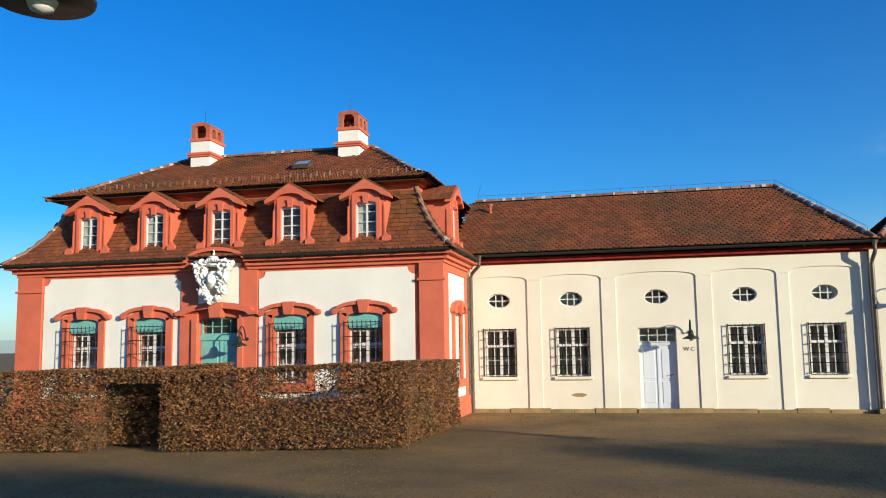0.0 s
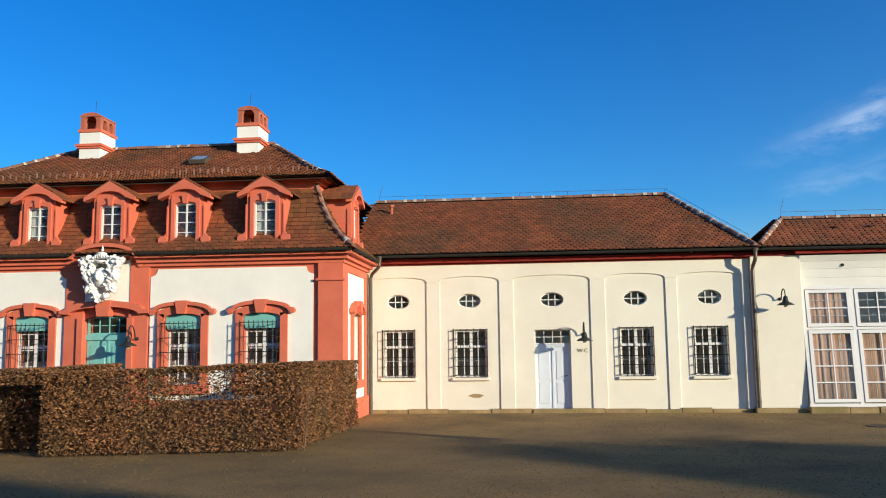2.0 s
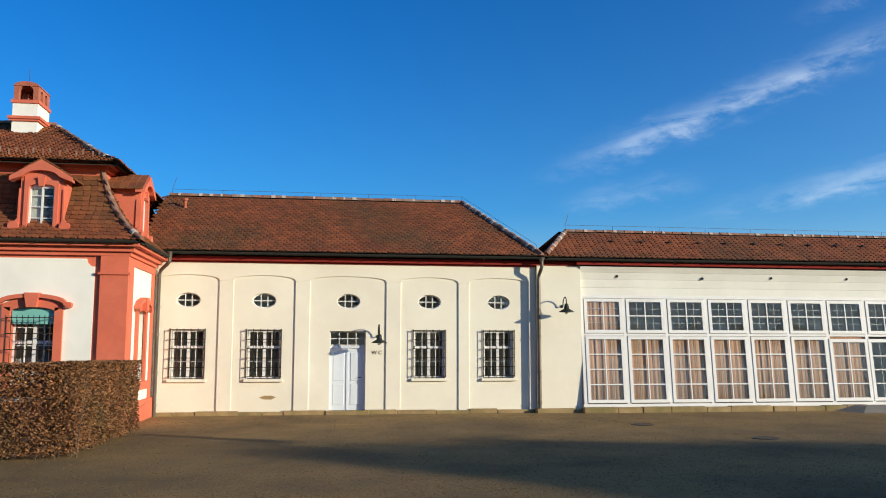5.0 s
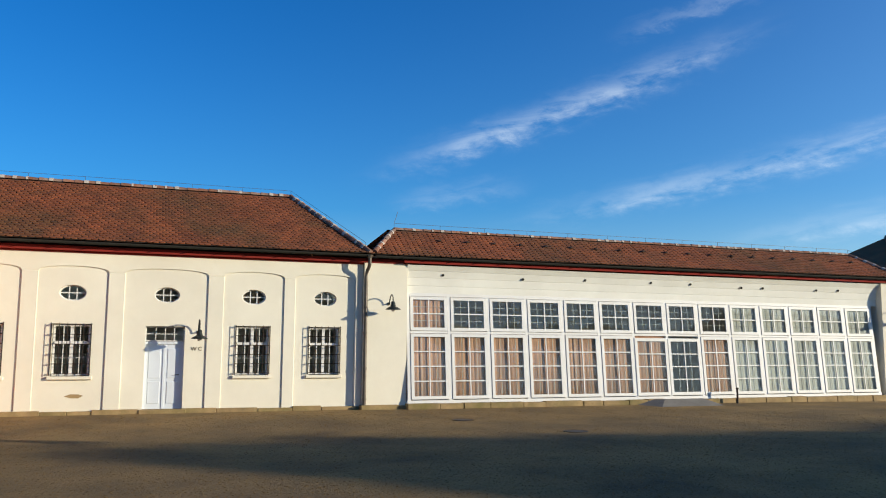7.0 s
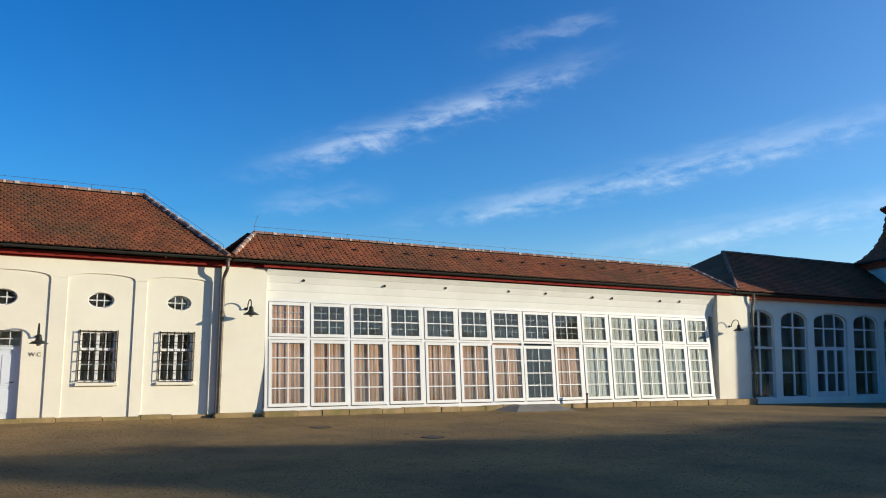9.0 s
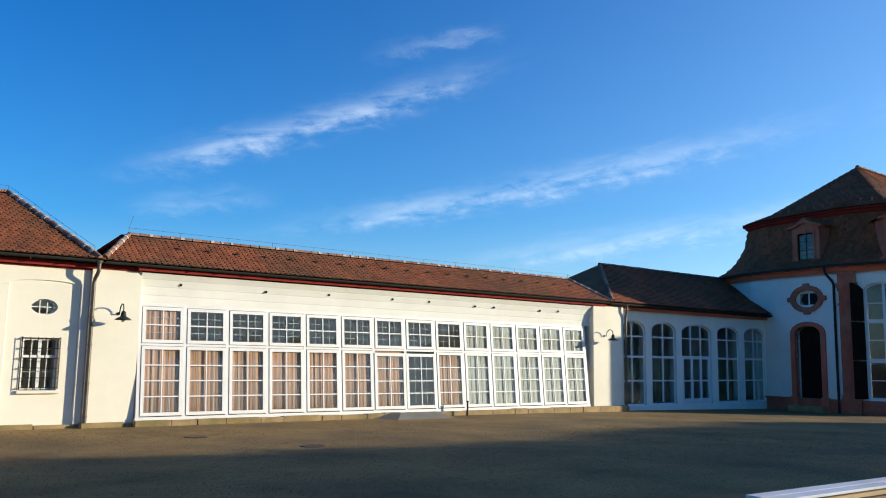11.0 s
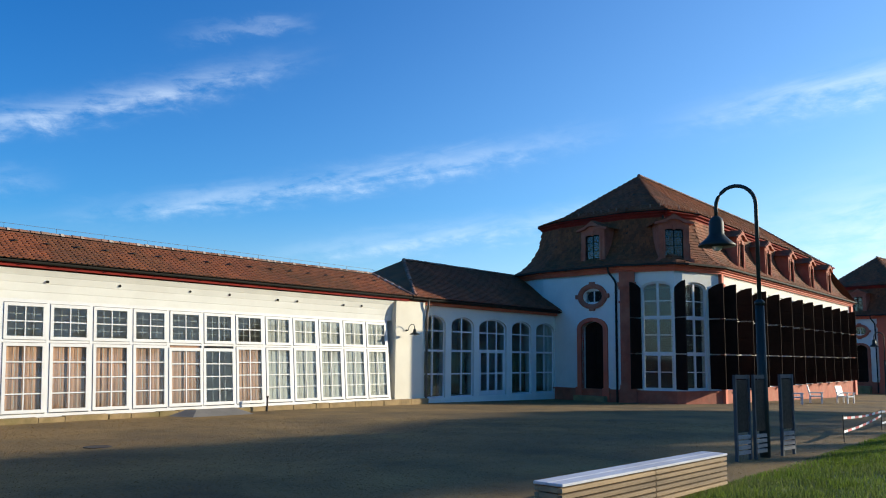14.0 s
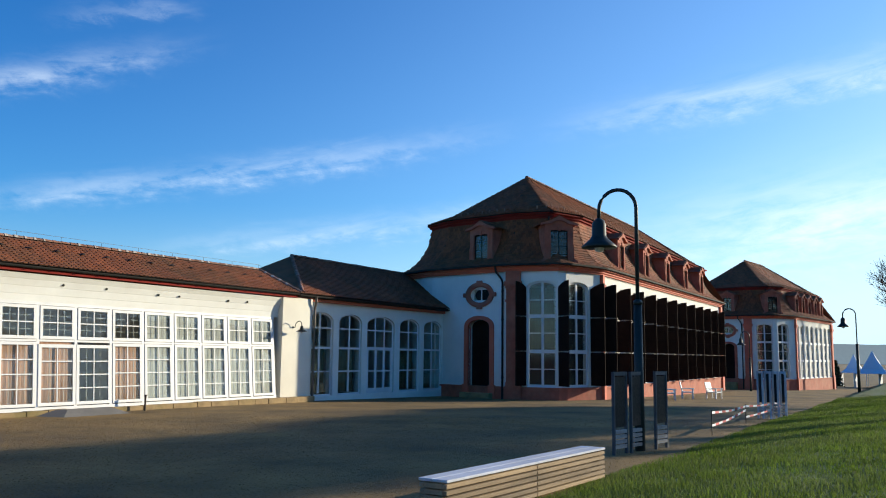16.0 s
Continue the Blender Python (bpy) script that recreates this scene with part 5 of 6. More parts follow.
def tall_window(parent, pm, x0, x1, y=0.12):
    """A tall arched window of three tiers, two panes wide, with a leaded lattice in the upper tiers."""
    cx = (x0 + x1) / 2
    bm = bmesh.new()
    for q in ((x0, x0 + 0.1, 0.3, 5.85), (x1 - 0.1, x1, 0.3, 5.85), (cx - 0.065, cx + 0.065, 0.3, 6.1)):
        box(bm, q[0], q[1], y, y + 0.08, q[2], q[3])
    for z, w in ((0.37, 0.14), (2.25, 0.2), (4.2, 0.2)):
        box(bm, x0 + 0.05, x1 - 0.05, y - 0.01, y + 0.07, z - w / 2, z + w / 2)
    n = 10
    arc = [(cx + (x1 - cx) * math.cos(math.pi * k / n), 5.83 + 0.32 * math.sin(math.pi * k / n)) for k in range(n + 1)]
    arc += [(cx - (x1 - cx - 0.1) * math.cos(math.pi * k / n), 5.75 + 0.3 * math.sin(math.pi * k / n)) for k in range(n + 1)]
    prism(bm, arc, y, y + 0.08)
    f = part("tall_window", bm, WOODW, parent, "tall white arched window in three tiers")
    f.matrix_basis = pm
    for z in (1.28, 3.26, 5.1):
        bm = bmesh.new()
        box(bm, x0 + 0.06, x1 - 0.06, y + 0.01, y + 0.06, z - 0.025, z + 0.025)
        part("glazing_bar", bm, WOODW, f)
    for p, q in ((x0 + 0.09, cx - 0.055), (cx + 0.055, x1 - 0.09)):
        for z0, zz in ((0.42, 1.28), (1.3, 2.16), (2.34, 3.24), (3.28, 4.11), (4.29, 5.08), (5.12, 5.95)):
            pb = bmesh.new()
            box(pb, p, q, y + 0.03, y + 0.034, z0, zz)
            part("pane", pb, GLASS, f).visible_shadow = False
    bm = bmesh.new()
    for k in range(1, 8):
        xx = x0 + (x1 - x0) * k / 8
        box(bm, xx - 0.01, xx + 0.01, y + 0.085, y + 0.095, 2.3, 5.85)
    for k in range(14):
        zz = 2.4 + k * 0.26
        box(bm, x0 + 0.05, x1 - 0.05, y + 0.085, y + 0.095, zz - 0.01, zz + 0.01)
    part("lattice", bm, GUTTER, f)
    return f


def orangery(m, L, n_dorm, n_win, label, wall_low=-0.9, bare=False):
    """Local: the long front runs along x from the end of the rounded corner; the end wall is at x = -3.7."""
    b = thing("orangery", m, label, "building")
    EV, W = 6.72, 12.9
    V = [Vector((x, y, 0)) for x, y in ((L, W), (1.2, W), (-1.4, 12.2), (-2.78, 9.63), (-3.73, 4.23), (-3.18, 1.28), (-2.78, 0.99), (0, 0), (L, 0))]
    head = [math.atan2((q - p).y, (q - p).x) for p, q in zip(V, V[1:])]
    head[0] = -math.pi
    span = [(q - p).length for p, q in zip(V, V[1:])]
    at = [pose(p.x, p.y, 0, 0, 0, math.degrees(h)) for p, h in zip(V, head)]
    turn = [math.pi / 2] + [q - p for p, q in zip(head, head[1:])] + [math.pi / 2]
    END, BOW, JOINT, SIDE, FRONT = 3, 4, 5, 6, 7
    # walls, facet by facet
    a0 = span[END]
    door = arch_hole(a0 - 2.62, a0 - 1.08, -0.1, 3.62, 0.42)
    oval = oval_hole(a0 - 1.82, 5.46, 0.66, 0.42)
    pitch = 2.78 if not bare else (L - 0.4) / n_win
    cs = [1.32 + pitch * k if not bare else 1.0 + pitch * k for k in range(n_win)]
    hw = 0.85 if not bare else 0.7
    arch = lambda x0, x1: arch_hole(x0, x1, 0.3, 5.83, 0.32)
    holes = {END: [door, oval], BOW: [arch(1.22, 2.92)], SIDE: [arch(0.12, 1.9)], FRONT: [arch(c - hw, c + hw) for c in cs]}
    for k in range(8):
        bm = bmesh.new()
        holed_wall(bm, 0, span[k], wall_low, EV, holes.get(k, []), 0, 0.42)
        part("wall", bm, PALE, b, "white plaster wall with grey weather stains").matrix_basis = at[k]
    tall_window(b, at[BOW], 1.22, 2.92)
    tall_window(b, at[SIDE], 0.12, 1.9)
    for c in cs:
        tall_window(b, at[FRONT], c - hw, c + hw)
    # oval window
    e = at[END]
    bm = bmesh.new()
    cx = a0 - 1.82
    rings = [[bm.verts.new((p[0], y, p[1])) for p in oval_hole(cx, 5.46, rx, rz, 32)] for rx, rz, y in ((1.0, 0.72, 0), (1.0, 0.72, -0.1), (0.88, 0.6, -0.14), (0.7, 0.46, -0.09), (0.66, 0.42, 0.12))]
    for p, q in zip(rings, rings[1:]):
        for k in range(32):
            bm.faces.new((p[k], p[(k + 1) % 32], q[(k + 1) % 32], q[k]))
    for dx, dz in ((0, 0.7), (0, -0.7), (0.98, 0), (-0.98, 0)):
        box(bm, cx + dx - 0.2, cx + dx + 0.2, -0.13, 0, 5.46 + dz - 0.12, 5.46 + dz + 0.12, bevel=0.03)
    part("oval_surround", bm, SAND, b, "red sandstone oval window surround").matrix_basis = e
    sash(b, "oval_window", cx - 0.64, cx + 0.64, 5.06, 5.86, 0.14, 2, 1, WOODW, 0.1, 0.07, m=e)
    # arched doorway
    bm = bmesh.new()
    out = arch_hole(a0 - 2.9, a0 - 0.8, -0.1, 3.66, 0.6)
    vs = [[bm.verts.new((p[0], y, p[1])) for p in q] for q, y in ((out, 0.0), (out, -0.1), (door, -0.1), (door, 0.2))]
    for p, q in zip(vs, vs[1:]):
        for k in range(1, len(p)):
            bm.faces.new((p[k], p[(k + 1) % len(p)], q[(k + 1) % len(p)], q[k]))
    for x in (a0 - 2.62 - 0.16, a0 - 1.08 + 0.16):
        box(bm, x - 0.22, x + 0.22, -0.14, 0, wall_low, 0.35)
    part("door_surround", bm, RED if not bare else SAND, b, "red painted arched door surround").matrix_basis = e
    d = part("door", door_leaves(a0 - 2.6, a0 - 1.1, -0.1, 3.6, 0.3), BROWN, b, "very dark arched wooden door")
    d.matrix_basis = e
    bm = bmesh.new()
    prism(bm, arch_hole(a0 - 2.62, a0 - 1.08, 3.6, 3.62, 0.42), 0.31, 0.36)
    part("door_head", bm, BROWN, d)
    bm = bmesh.new()
    box(bm, a0 - 2.9, a0 - 0.8, -0.5, 0.3, wall_low, -0.1, bevel=0.02)
    part("doorstep", bm, STONE, b).matrix_basis = e
    # pilaster at the bend, corner strips, plinth, cornice
    for k, x0, x1, mt in ((BOW, 0.06, 0.84, RED if bare else SAND), (FRONT, 0.05, 0.3, RED), (FRONT, L - 0.6, L, RED)):
        bm = bmesh.new()
        for i, z0, z1 in ((0, wall_low, 6.1), (0.07, wall_low, 0.35), (0.04, 0.35, 0.55), (0.05, 5.0, 5.12), (0.05, 5.75, 5.9), (0.1, 5.9, 6.15), (0.03, 6.15, EV)):
            box(bm, x0 - i, x1 + i, -0.16 - i, 0.002, z0, z1)
        part("pilaster", bm, mt, b, "red sandstone pilaster").matrix_basis = at[k]
    bm = bmesh.new()
    sweep_band(bm, V[3:9], 0.07, 0.0, wall_low, 0.2)
    sweep_band(bm, V[3:9], 0.12, 0.0, 0.2, 0.29)
    part("plinth", bm, SAND, b, "red sandstone plinth round the hall")
    for o, z0, z1 in ((0.1, 6.7, 6.8), (0.2, 6.8, 6.92), (0.36, 6.92, 7.02)):
        bm = bmesh.new()
        sweep_band(bm, V[1:9], o, 0.3, z0, z1)
        part("cornice_moulding", bm, RED, b, "red eaves moulding")
    bm = bmesh.new()
    sweep_band(bm, V[1:9], 0.54, -0.38, 7.0, 7.1)
    part("gutter", bm, GUTTER, b)
    bm = bmesh.new()
    x = a0 - 0.16
    tube(bm, [(x - 0.28, -0.45, 7.02), (x - 0.24, -0.42, 6.7), (x - 0.06, -0.14, 6.3), (x, -0.1, 6.1), (x, -0.1, wall_low + 0.4)], 0.06, 8)
    for z in (0.8, 2.4, 4.0, 5.6):
        lathe(bm, [(0.075, -0.03), (0.075, 0.03)], 8, pose(x, -0.1, z))
    part("downpipe", bm, GUTTER, b, "dark metal downpipe").matrix_basis = e
    # interior: near-black floor and an added wall put room shade behind the panes
    bm = bmesh.new()
    prism(bm, [(p.x, p.y) for p in V], EV - 0.12, EV - 0.02, pose(0, 0, 0, 90) @ Matrix.Scale(-1, 4, (0, 0, 1)))
    part("hall_ceiling", bm, PALE, b)
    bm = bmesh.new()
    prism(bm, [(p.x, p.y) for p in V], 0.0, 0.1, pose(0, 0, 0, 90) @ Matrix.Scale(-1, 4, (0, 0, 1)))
    part("hall_floor", bm, ROOM_SHADE, b)
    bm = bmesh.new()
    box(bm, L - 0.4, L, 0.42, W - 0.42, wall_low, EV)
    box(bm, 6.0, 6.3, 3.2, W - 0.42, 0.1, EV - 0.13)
    part("partition", bm, ROOM_SHADE, b)
    # roof: steep lower part, hipped upper part that gathers at the ridge's end
    lower = [(-0.45, 7.06), (0.1, 7.36), (0.62, 7.85), (1.02, 8.5), (1.26, 9.2), (1.4, 10.0)]
    UI, UZ, RZ = 1.4, 10.26, 13.88
    tan = [math.tan(t / 2) for t in turn]
    inset = lambda f: along(lower, f * length(lower))[0]
    apex, apex2 = Vector((4.15, W / 2, 0)), Vector((L - 5.4, W / 2, 0))
    for k in range(8):
        lt, rt = (lambda f, t=tan[k]: inset(f) * t), (lambda f, t=tan[k + 1]: inset(f) * t)
        x0, x1 = UI * tan[k], span[k] - UI * tan[k + 1]
        loc = at[k].inverted() @ apex
        far = at[k].inverted() @ apex2
        ax0, ax1 = (loc.x, far.x) if k == FRONT else (far.x, loc.x) if k == 0 else (loc.x, loc.x)
        up = [(UI - 0.38, UZ), (UI + (loc.y - UI) * 0.2, UZ + (RZ - UZ) * 0.175), (loc.y, RZ)]
        l2, r2 = (lambda f, p=x0, q=ax0: f * (q - p)), (lambda f, p=x1, q=ax1: f * (p - q))
        if k >= 2:
            tile_roof(b, lower, 0, span[k], lt, rt, at[k], row=0.2, width=0.2)
            tile_roof(b, up, x0, x1, l2, r2, at[k], row=0.2, width=0.2)
        else:
            plain_side(b, lower, 0, span[k], lt, at[k], rt)
            plain_side(b, up, x0, x1, l2, at[k], r2)
    bm = bmesh.new()
    vs = [bm.verts.new(p) for p in ((L + 0.45, -0.45, 7.06), (L + 0.45, W + 0.45, 7.06), (L - UI, W - UI, UZ), (L - UI, UI, UZ), (apex2.x, apex2.y, RZ))]
    bm.faces.new(vs[:4])
    bm.faces.new((vs[3], vs[2], vs[4]))
    part("roof_hip", bm, TILE, b)
    ridge_tiles(b, (apex.x, apex.y, RZ + 0.03), (apex2.x, apex2.y, RZ + 0.03), 0.12, 0.4)
    ridge_tiles(b, (L - UI, UI, UZ + 0.05), (apex2.x, apex2.y, RZ + 0.03), 0.11, 0.4)
    for i, z0, z1 in ((UI - 0.3, UZ - 0.13, UZ - 0.03), (UI - 0.16, UZ - 0.26, UZ - 0.13), (UI - 0.04, UZ - 0.42, UZ - 0.26)):
        bm = bmesh.new()
        sweep_band(bm, V[1:9], -i, i + 0.5, z0, z1)
        part("upper_cornice", bm, SHADED_RED, b, "red moulding with the upper eave's shade in its colour")
    # snow hooks along the upper eave
    bm = bmesh.new()
    box(bm, -0.035, 0.035, -0.02, 0.02, 0, 0.2)
    hook = None
    for k in (END, BOW, JOINT, SIDE, FRONT):
        x = UI * tan[k] + 0.6
        while x < span[k] - UI * tan[k + 1] - 0.3:
            if hook is None:
                ob = hook = part("snow_hook", bm, MORTAR, b)
            else:
                ob = new("snow_hook", hook.data)
                ob.parent = b
            ob.matrix_basis = at[k] @ pose(x, UI + 0.35, UZ + 0.3)
            x += 0.55
    # dormers
    step = 5.62 if not bare else (L - 3.0) / n_dorm
    for k in range(n_dorm):
        dormer(b, pose(5.1 + k * step if not bare else 2.4 + k * step, 0.3, 7.12), 1.4, 2.3, (0.84, 1.85), 2.0, wall=SAND, frame_mat=BROWN)
    dormer(b, e @ pose(a0 - 2.0, 0.3, 7.12), 1.65, 2.3, (1.0, 1.85), 2.0, wall=SAND, frame_mat=BROWN)
    dormer(b, at[JOINT] @ pose(0.25, 0.3, 7.12, 0, 0, -16), 1.65, 2.3, (1.0, 1.85), 2.0, wall=SAND, frame_mat=BROWN)
    return cs, at, span


FIRST = pose(45.58, 16.91, 0, 0, 0, 1.38)
cs, at, span = orangery(FIRST, 33.7, 5, 12, "long orangery with rounded corner, mansard roof and open shutters")
orangery(pose(96.7, 13.85, -0.42, 0, 0, -7.0), 16.0, 5, 8, "distant orangery with mansard roof and bare tall windows", -1.2, True)


def shutter(m, wide=1.05):
    """A tall dark folding shutter in three tiers that stands square to the wall."""
    t = thing("window_shutter", m, "dark brown wooden shutter standing open beside a tall window", "shutter", "orangery shutters")
    for z0, z1 in ((0.38, 2.22), (2.28, 4.15), (4.21, 6.0)):
        bm = bmesh.new()
        if z1 > 5.7:
            prism(bm, [(0, z0), (-wide, z0), (-wide, z1 + 0.1), (-wide * 0.7, z1 + 0.08), (-wide * 0.35, z1 - 0.02), (0, z1 - 0.2)], -0.06, 0.0, pose(0, 0, 0, 0, 0, 90))
        else:
            box(bm, 0, 0.06, -wide, 0, z0, z1)
        for p, q in ((z0 + 0.1, (z0 + z1) / 2 - 0.05), ((z0 + z1) / 2 + 0.05, z1 - 0.28)):
            box(bm, -0.014, 0.0, -wide + 0.12, -0.1, p, q, bevel=0.01)
        part("leaf", bm, BROWN, t)
        bm = bmesh.new()
        tube(bm, [(0.02, 0.03, z0 + 0.2), (0.02, -0.3, z0 + 0.2)], 0.014, 6)
        part("hinge", bm, IRON, t)
        if z0 > 1:
            # pale metal bar that ties the leaf back at each tier
            bm = bmesh.new()
            box(bm, -0.03, 0.09, -wide - 0.03, -0.1, z0 - 0.045, z0 - 0.015)
            part("stay_bar", bm, PIPE, t, "thin metal stay bar")
    return t


first = shutter(FIRST @ at[4] @ pose(1.14, -0.02, 0, 0, 0, -30), 0.8)
shutter(FIRST @ at[4] @ pose(2.98, -0.02, 0, 0, 0, 40), 1.1)
wide = shutter(FIRST @ at[6] @ pose(2.05, -0.02, 0, 0, 0, 4), 0.95)
for c in cs:
    copy_thing(wide, FIRST @ pose(c - 1.36, -0.02, 0, 0, 0, 2))


# ---- bench, lamps, stands, grass bank ----
GRASS = material("short_frosted_grass", (0.11, 0.16, 0.02), 0.9, 0.35, 0.6, 14.0, 0.9, second=(0.16, 0.19, 0.08), second_amount=0.6, depth=0.05)


def bank_z(x, y):
    """The grass bank rises from its edge at y = 5 towards the south."""
    d = 5.0 - y
    return max(-0.06, -0.006 * max(0, x - 25)) - 0.03 + 0.62 * (1 - math.exp(-max(0, d) / 5.5)) + 0.05 * noise.noise(Vector((x * 0.3, y * 0.3, 0)))


def grass_bank():
    bm = bmesh.new()
    xs = [-60, -30, -10, 0] + [4 + 1.5 * k for k in range(64)] + [110, 130, 160]
    ys = [5.05, 4.9, 4.5, 4, 3, 2, 1, 0, -1.5, -3, -6, -12, -25, -60]
    g = [[bm.verts.new((x, y, bank_z(x, y) if k else min(bank_z(x, y) - 0.3, ground_z(x) - 0.05))) for x in xs] for k, y in enumerate(ys)]
    for r, s in zip(g, g[1:]):
        for k in range(len(xs) - 1):
            bm.faces.new((r[k], s[k], s[k + 1], r[k + 1]))
    ob = part("grass_bank", bm, GRASS, None, smooth=True)
    tagged(ob, "short green lawn bank with frost beside the court", "lawn", kind="structure")


grass_bank()


def bench():
    t = thing("timber_bench", pose(8.70, 5.36, 0, 0, 0, -3.2), "long low bench of stacked weathered planks, frost on top", "bench")
    wood = material("weathered_bench_wood", (0.38, 0.26, 0.14), 0.85, 0.35, 1.0, 30, 0.3, random_=0.35, stretch=(0.6, 6, 6), second=(0.26, 0.2, 0.14), second_amount=0.5)
    frost = material("frosted_bench_top", (0.62, 0.63, 0.66), 0.9, 0.12, 1.5, 50, 0.2, second=(0.4, 0.38, 0.36), second_amount=0.4)
    for k in range(6):
        z = 0.02 + k * 0.075
        for x0, x1 in ((0, 2.3), (2.31, 4.66)):
            for y0 in (-0.2, 0.14):
                bm = bmesh.new()
                box(bm, x0, x1, y0, y0 + 0.06, z, z + 0.054, bevel=0.006)
                part("plank", bm, wood, t)
        for x in (0.0, 4.58):
            bm = bmesh.new()
            box(bm, x + 0.004, x + 0.07, -0.137, 0.137, z + 0.001, z + 0.059)
            part("end_plank", bm, wood, t)
    for x0, x1 in ((0, 2.3), (2.31, 4.66)):
        for y0, y1 in ((-0.21, -0.005), (0.005, 0.21)):
            bm = bmesh.new()
            box(bm, x0 - 0.005, x1, y0, y1, 0.47, 0.505, bevel=0.006)
            part("top_board", bm, frost, t, "pale frosted top board")


bench()


def street_lamp(m, label):
    t = thing("street_lamp", m, label, "street lamp", "court lamps")
    bm = bmesh.new()
    tube(bm, [(0, 0, -0.5), (0, 0, 1.2), (0, 0, 3.2)], 0.115, 12, 0.09)
    lathe(bm, [(0.105, 3.15), (0.105, 3.22), (0.06, 3.26)], 12)
    part("lower_pole", bm, LAMPM, t, smooth=True)
    bm = bmesh.new()
    pts = [(0, 0, 3.2), (0, 0, 5.3)]
    R = 0.42
    for k in range(1, 13):
        a = math.pi * k / 12
        pts.append((-R + R * math.cos(a), 0, 5.3 + R * math.sin(a) * 1.05))
    pts.append((-2 * R, 0, 5.1))
    tube(bm, pts, 0.042, 10)
    part("bent_arm", bm, LAMPM, t, smooth=True)
    bm = bmesh.new()
    lathe(bm, [(0.39, 4.44), (0.4, 4.47), (0.3, 4.56), (0.2, 4.65), (0.16, 4.72), (0.155, 4.98), (0.12, 5.06), (0.04, 5.12)], 24, pose(-2 * R, 0, 0))
    part("shade", bm, LAMPM, t, "bell-shaped metal shade", smooth=True)
    bm = bmesh.new()
    lathe(bm, [(0.02, 4.34), (0.09, 4.37), (0.12, 4.44), (0.1, 4.5)], 16, pose(-2 * R, 0, 0))
    part("glass_globe", bm, STATUE, t, smooth=True)
    return t


street_lamp(pose(17.75, 5.72, -0.02, 0, 0, -84), "dark green street lamp with gooseneck arm and bell shade")
street_lamp(pose(66.0, 5.35, -0.1, 0, 0, -80), "dark green gooseneck street lamp farther along the court")
street_lamp(pose(84.4, 16.2, ground_z(84) - 0.1, 0, 0, -60), "dark street lamp before the distant orangery")
street_lamp(pose(-4.38, 4.52, 0.25, 0, 0, -90), "dark green street lamp by the hedge")


def stand(m, n, w, h, tone=0.075):
    """A rack of upright grey boards on slatted feet."""
    t = thing("board_stand", m, "upright grey weathered board stand with pale slatted foot", "stand", "board stands")
    grey = material("grey_weathered_wood", (tone, tone * 1.05, tone * 1.1), 0.7, 0.3, 1.5, 30, 0.2)
    pale = material("pale_slat_wood", (0.34, 0.33, 0.3), 0.8, 0.3, 1.5, 30, 0.2)
    bm = bmesh.new()
    box(bm, -w / 2, -w / 2 + 0.05, -0.03, 0.03, -0.3, h)
    part("post", bm, grey, t)
    bm = bmesh.new()
    box(bm, w / 2 - 0.05, w / 2, -0.03, 0.03, -0.3, h)
    part("post", bm, grey, t)
    bm = bmesh.new()
    box(bm, -w / 2 + 0.05, w / 2 - 0.05, -0.02, 0.02, h - 0.08, h)
    part("top_rail", bm, grey, t)
    bm = bmesh.new()
    box(bm, -w / 2 + 0.08, w / 2 - 0.08, -0.012, 0.012, 0.55, h - 0.1)
    part("panel", bm, material("dark_panel", (0.014, 0.016, 0.016), 0.6, 0.2, 1, 20, 0.02, spec=0.2), t)
    for k in range(4):
        bm = bmesh.new()
        box(bm, -w / 2 + 0.05, w / 2 - 0.05, -0.03, 0.03, 0.12 + k * 0.1, 0.19 + k * 0.1)
        part("slat", bm, pale, t, "pale slat")
    return t


for x, y in ((16.85, 5.85), (17.5, 5.70), (18.5, 5.48)):
    stand(pose(x, y, 0, 0, 0, -8), 1, 0.6, 1.68)
for k in range(4):
    stand(pose(31.6 + k * 0.1, 5.75 - k * 0.24, -0.1, 0, 0, 60), 1, 0.26, 1.65, 0.5)


def garden_chair(m):
    t = thing("garden_chair", m, "white painted wooden garden armchair in the sun", "chair", "white chairs")
    bm = bmesh.new()
    box(bm, -0.35, 0.35, -0.35, 0.3, 0.36, 0.42)
    part("seat", bm, WOODW, t)
    bm = bmesh.new()
    box(bm, -0.35, 0.35, 0.0, 0.05, 0.0, 0.62, pose(0, 0.28, 0.4, -14))
    part("backrest", bm, WOODW, t)
    for s in (-1, 1):
        for y in (-0.33, 0.28):
            bm = bmesh.new()
            box(bm, s * 0.36 - 0.035, s * 0.36 + 0.035, y, y + 0.07, 0, 0.58 if y < 0 else 0.4)
            part("leg", bm, WOODW, t)
        bm = bmesh.new()
        box(bm, s * 0.38 - 0.06, s * 0.38 + 0.06, -0.38, 0.35, 0.58, 0.62)
        part("armrest", bm, WOODW, t)
    return t


c0 = garden_chair(pose(51.2, 13.5, ground_z(51), 0, 0, 12))
copy_thing(c0, pose(53.2, 12.4, ground_z(53), 0, 0, -14))
copy_thing(c0, pose(47.6, 13.6, ground_z(48), 0, 0, 20))


# ---- the clipped beech hedge with brown winter leaves ----
LEAF = material("dry_beech_leaf", (0.28, 0.12, 0.042), 0.8, 0.3, 2.0, 40, 0.0, island=0.7, second=(0.13, 0.095, 0.03), second_amount=0.6)
TWIG = material("grey_brown_twig", (0.10, 0.07, 0.045), 0.9, 0.3, 3, 30, 0.1)


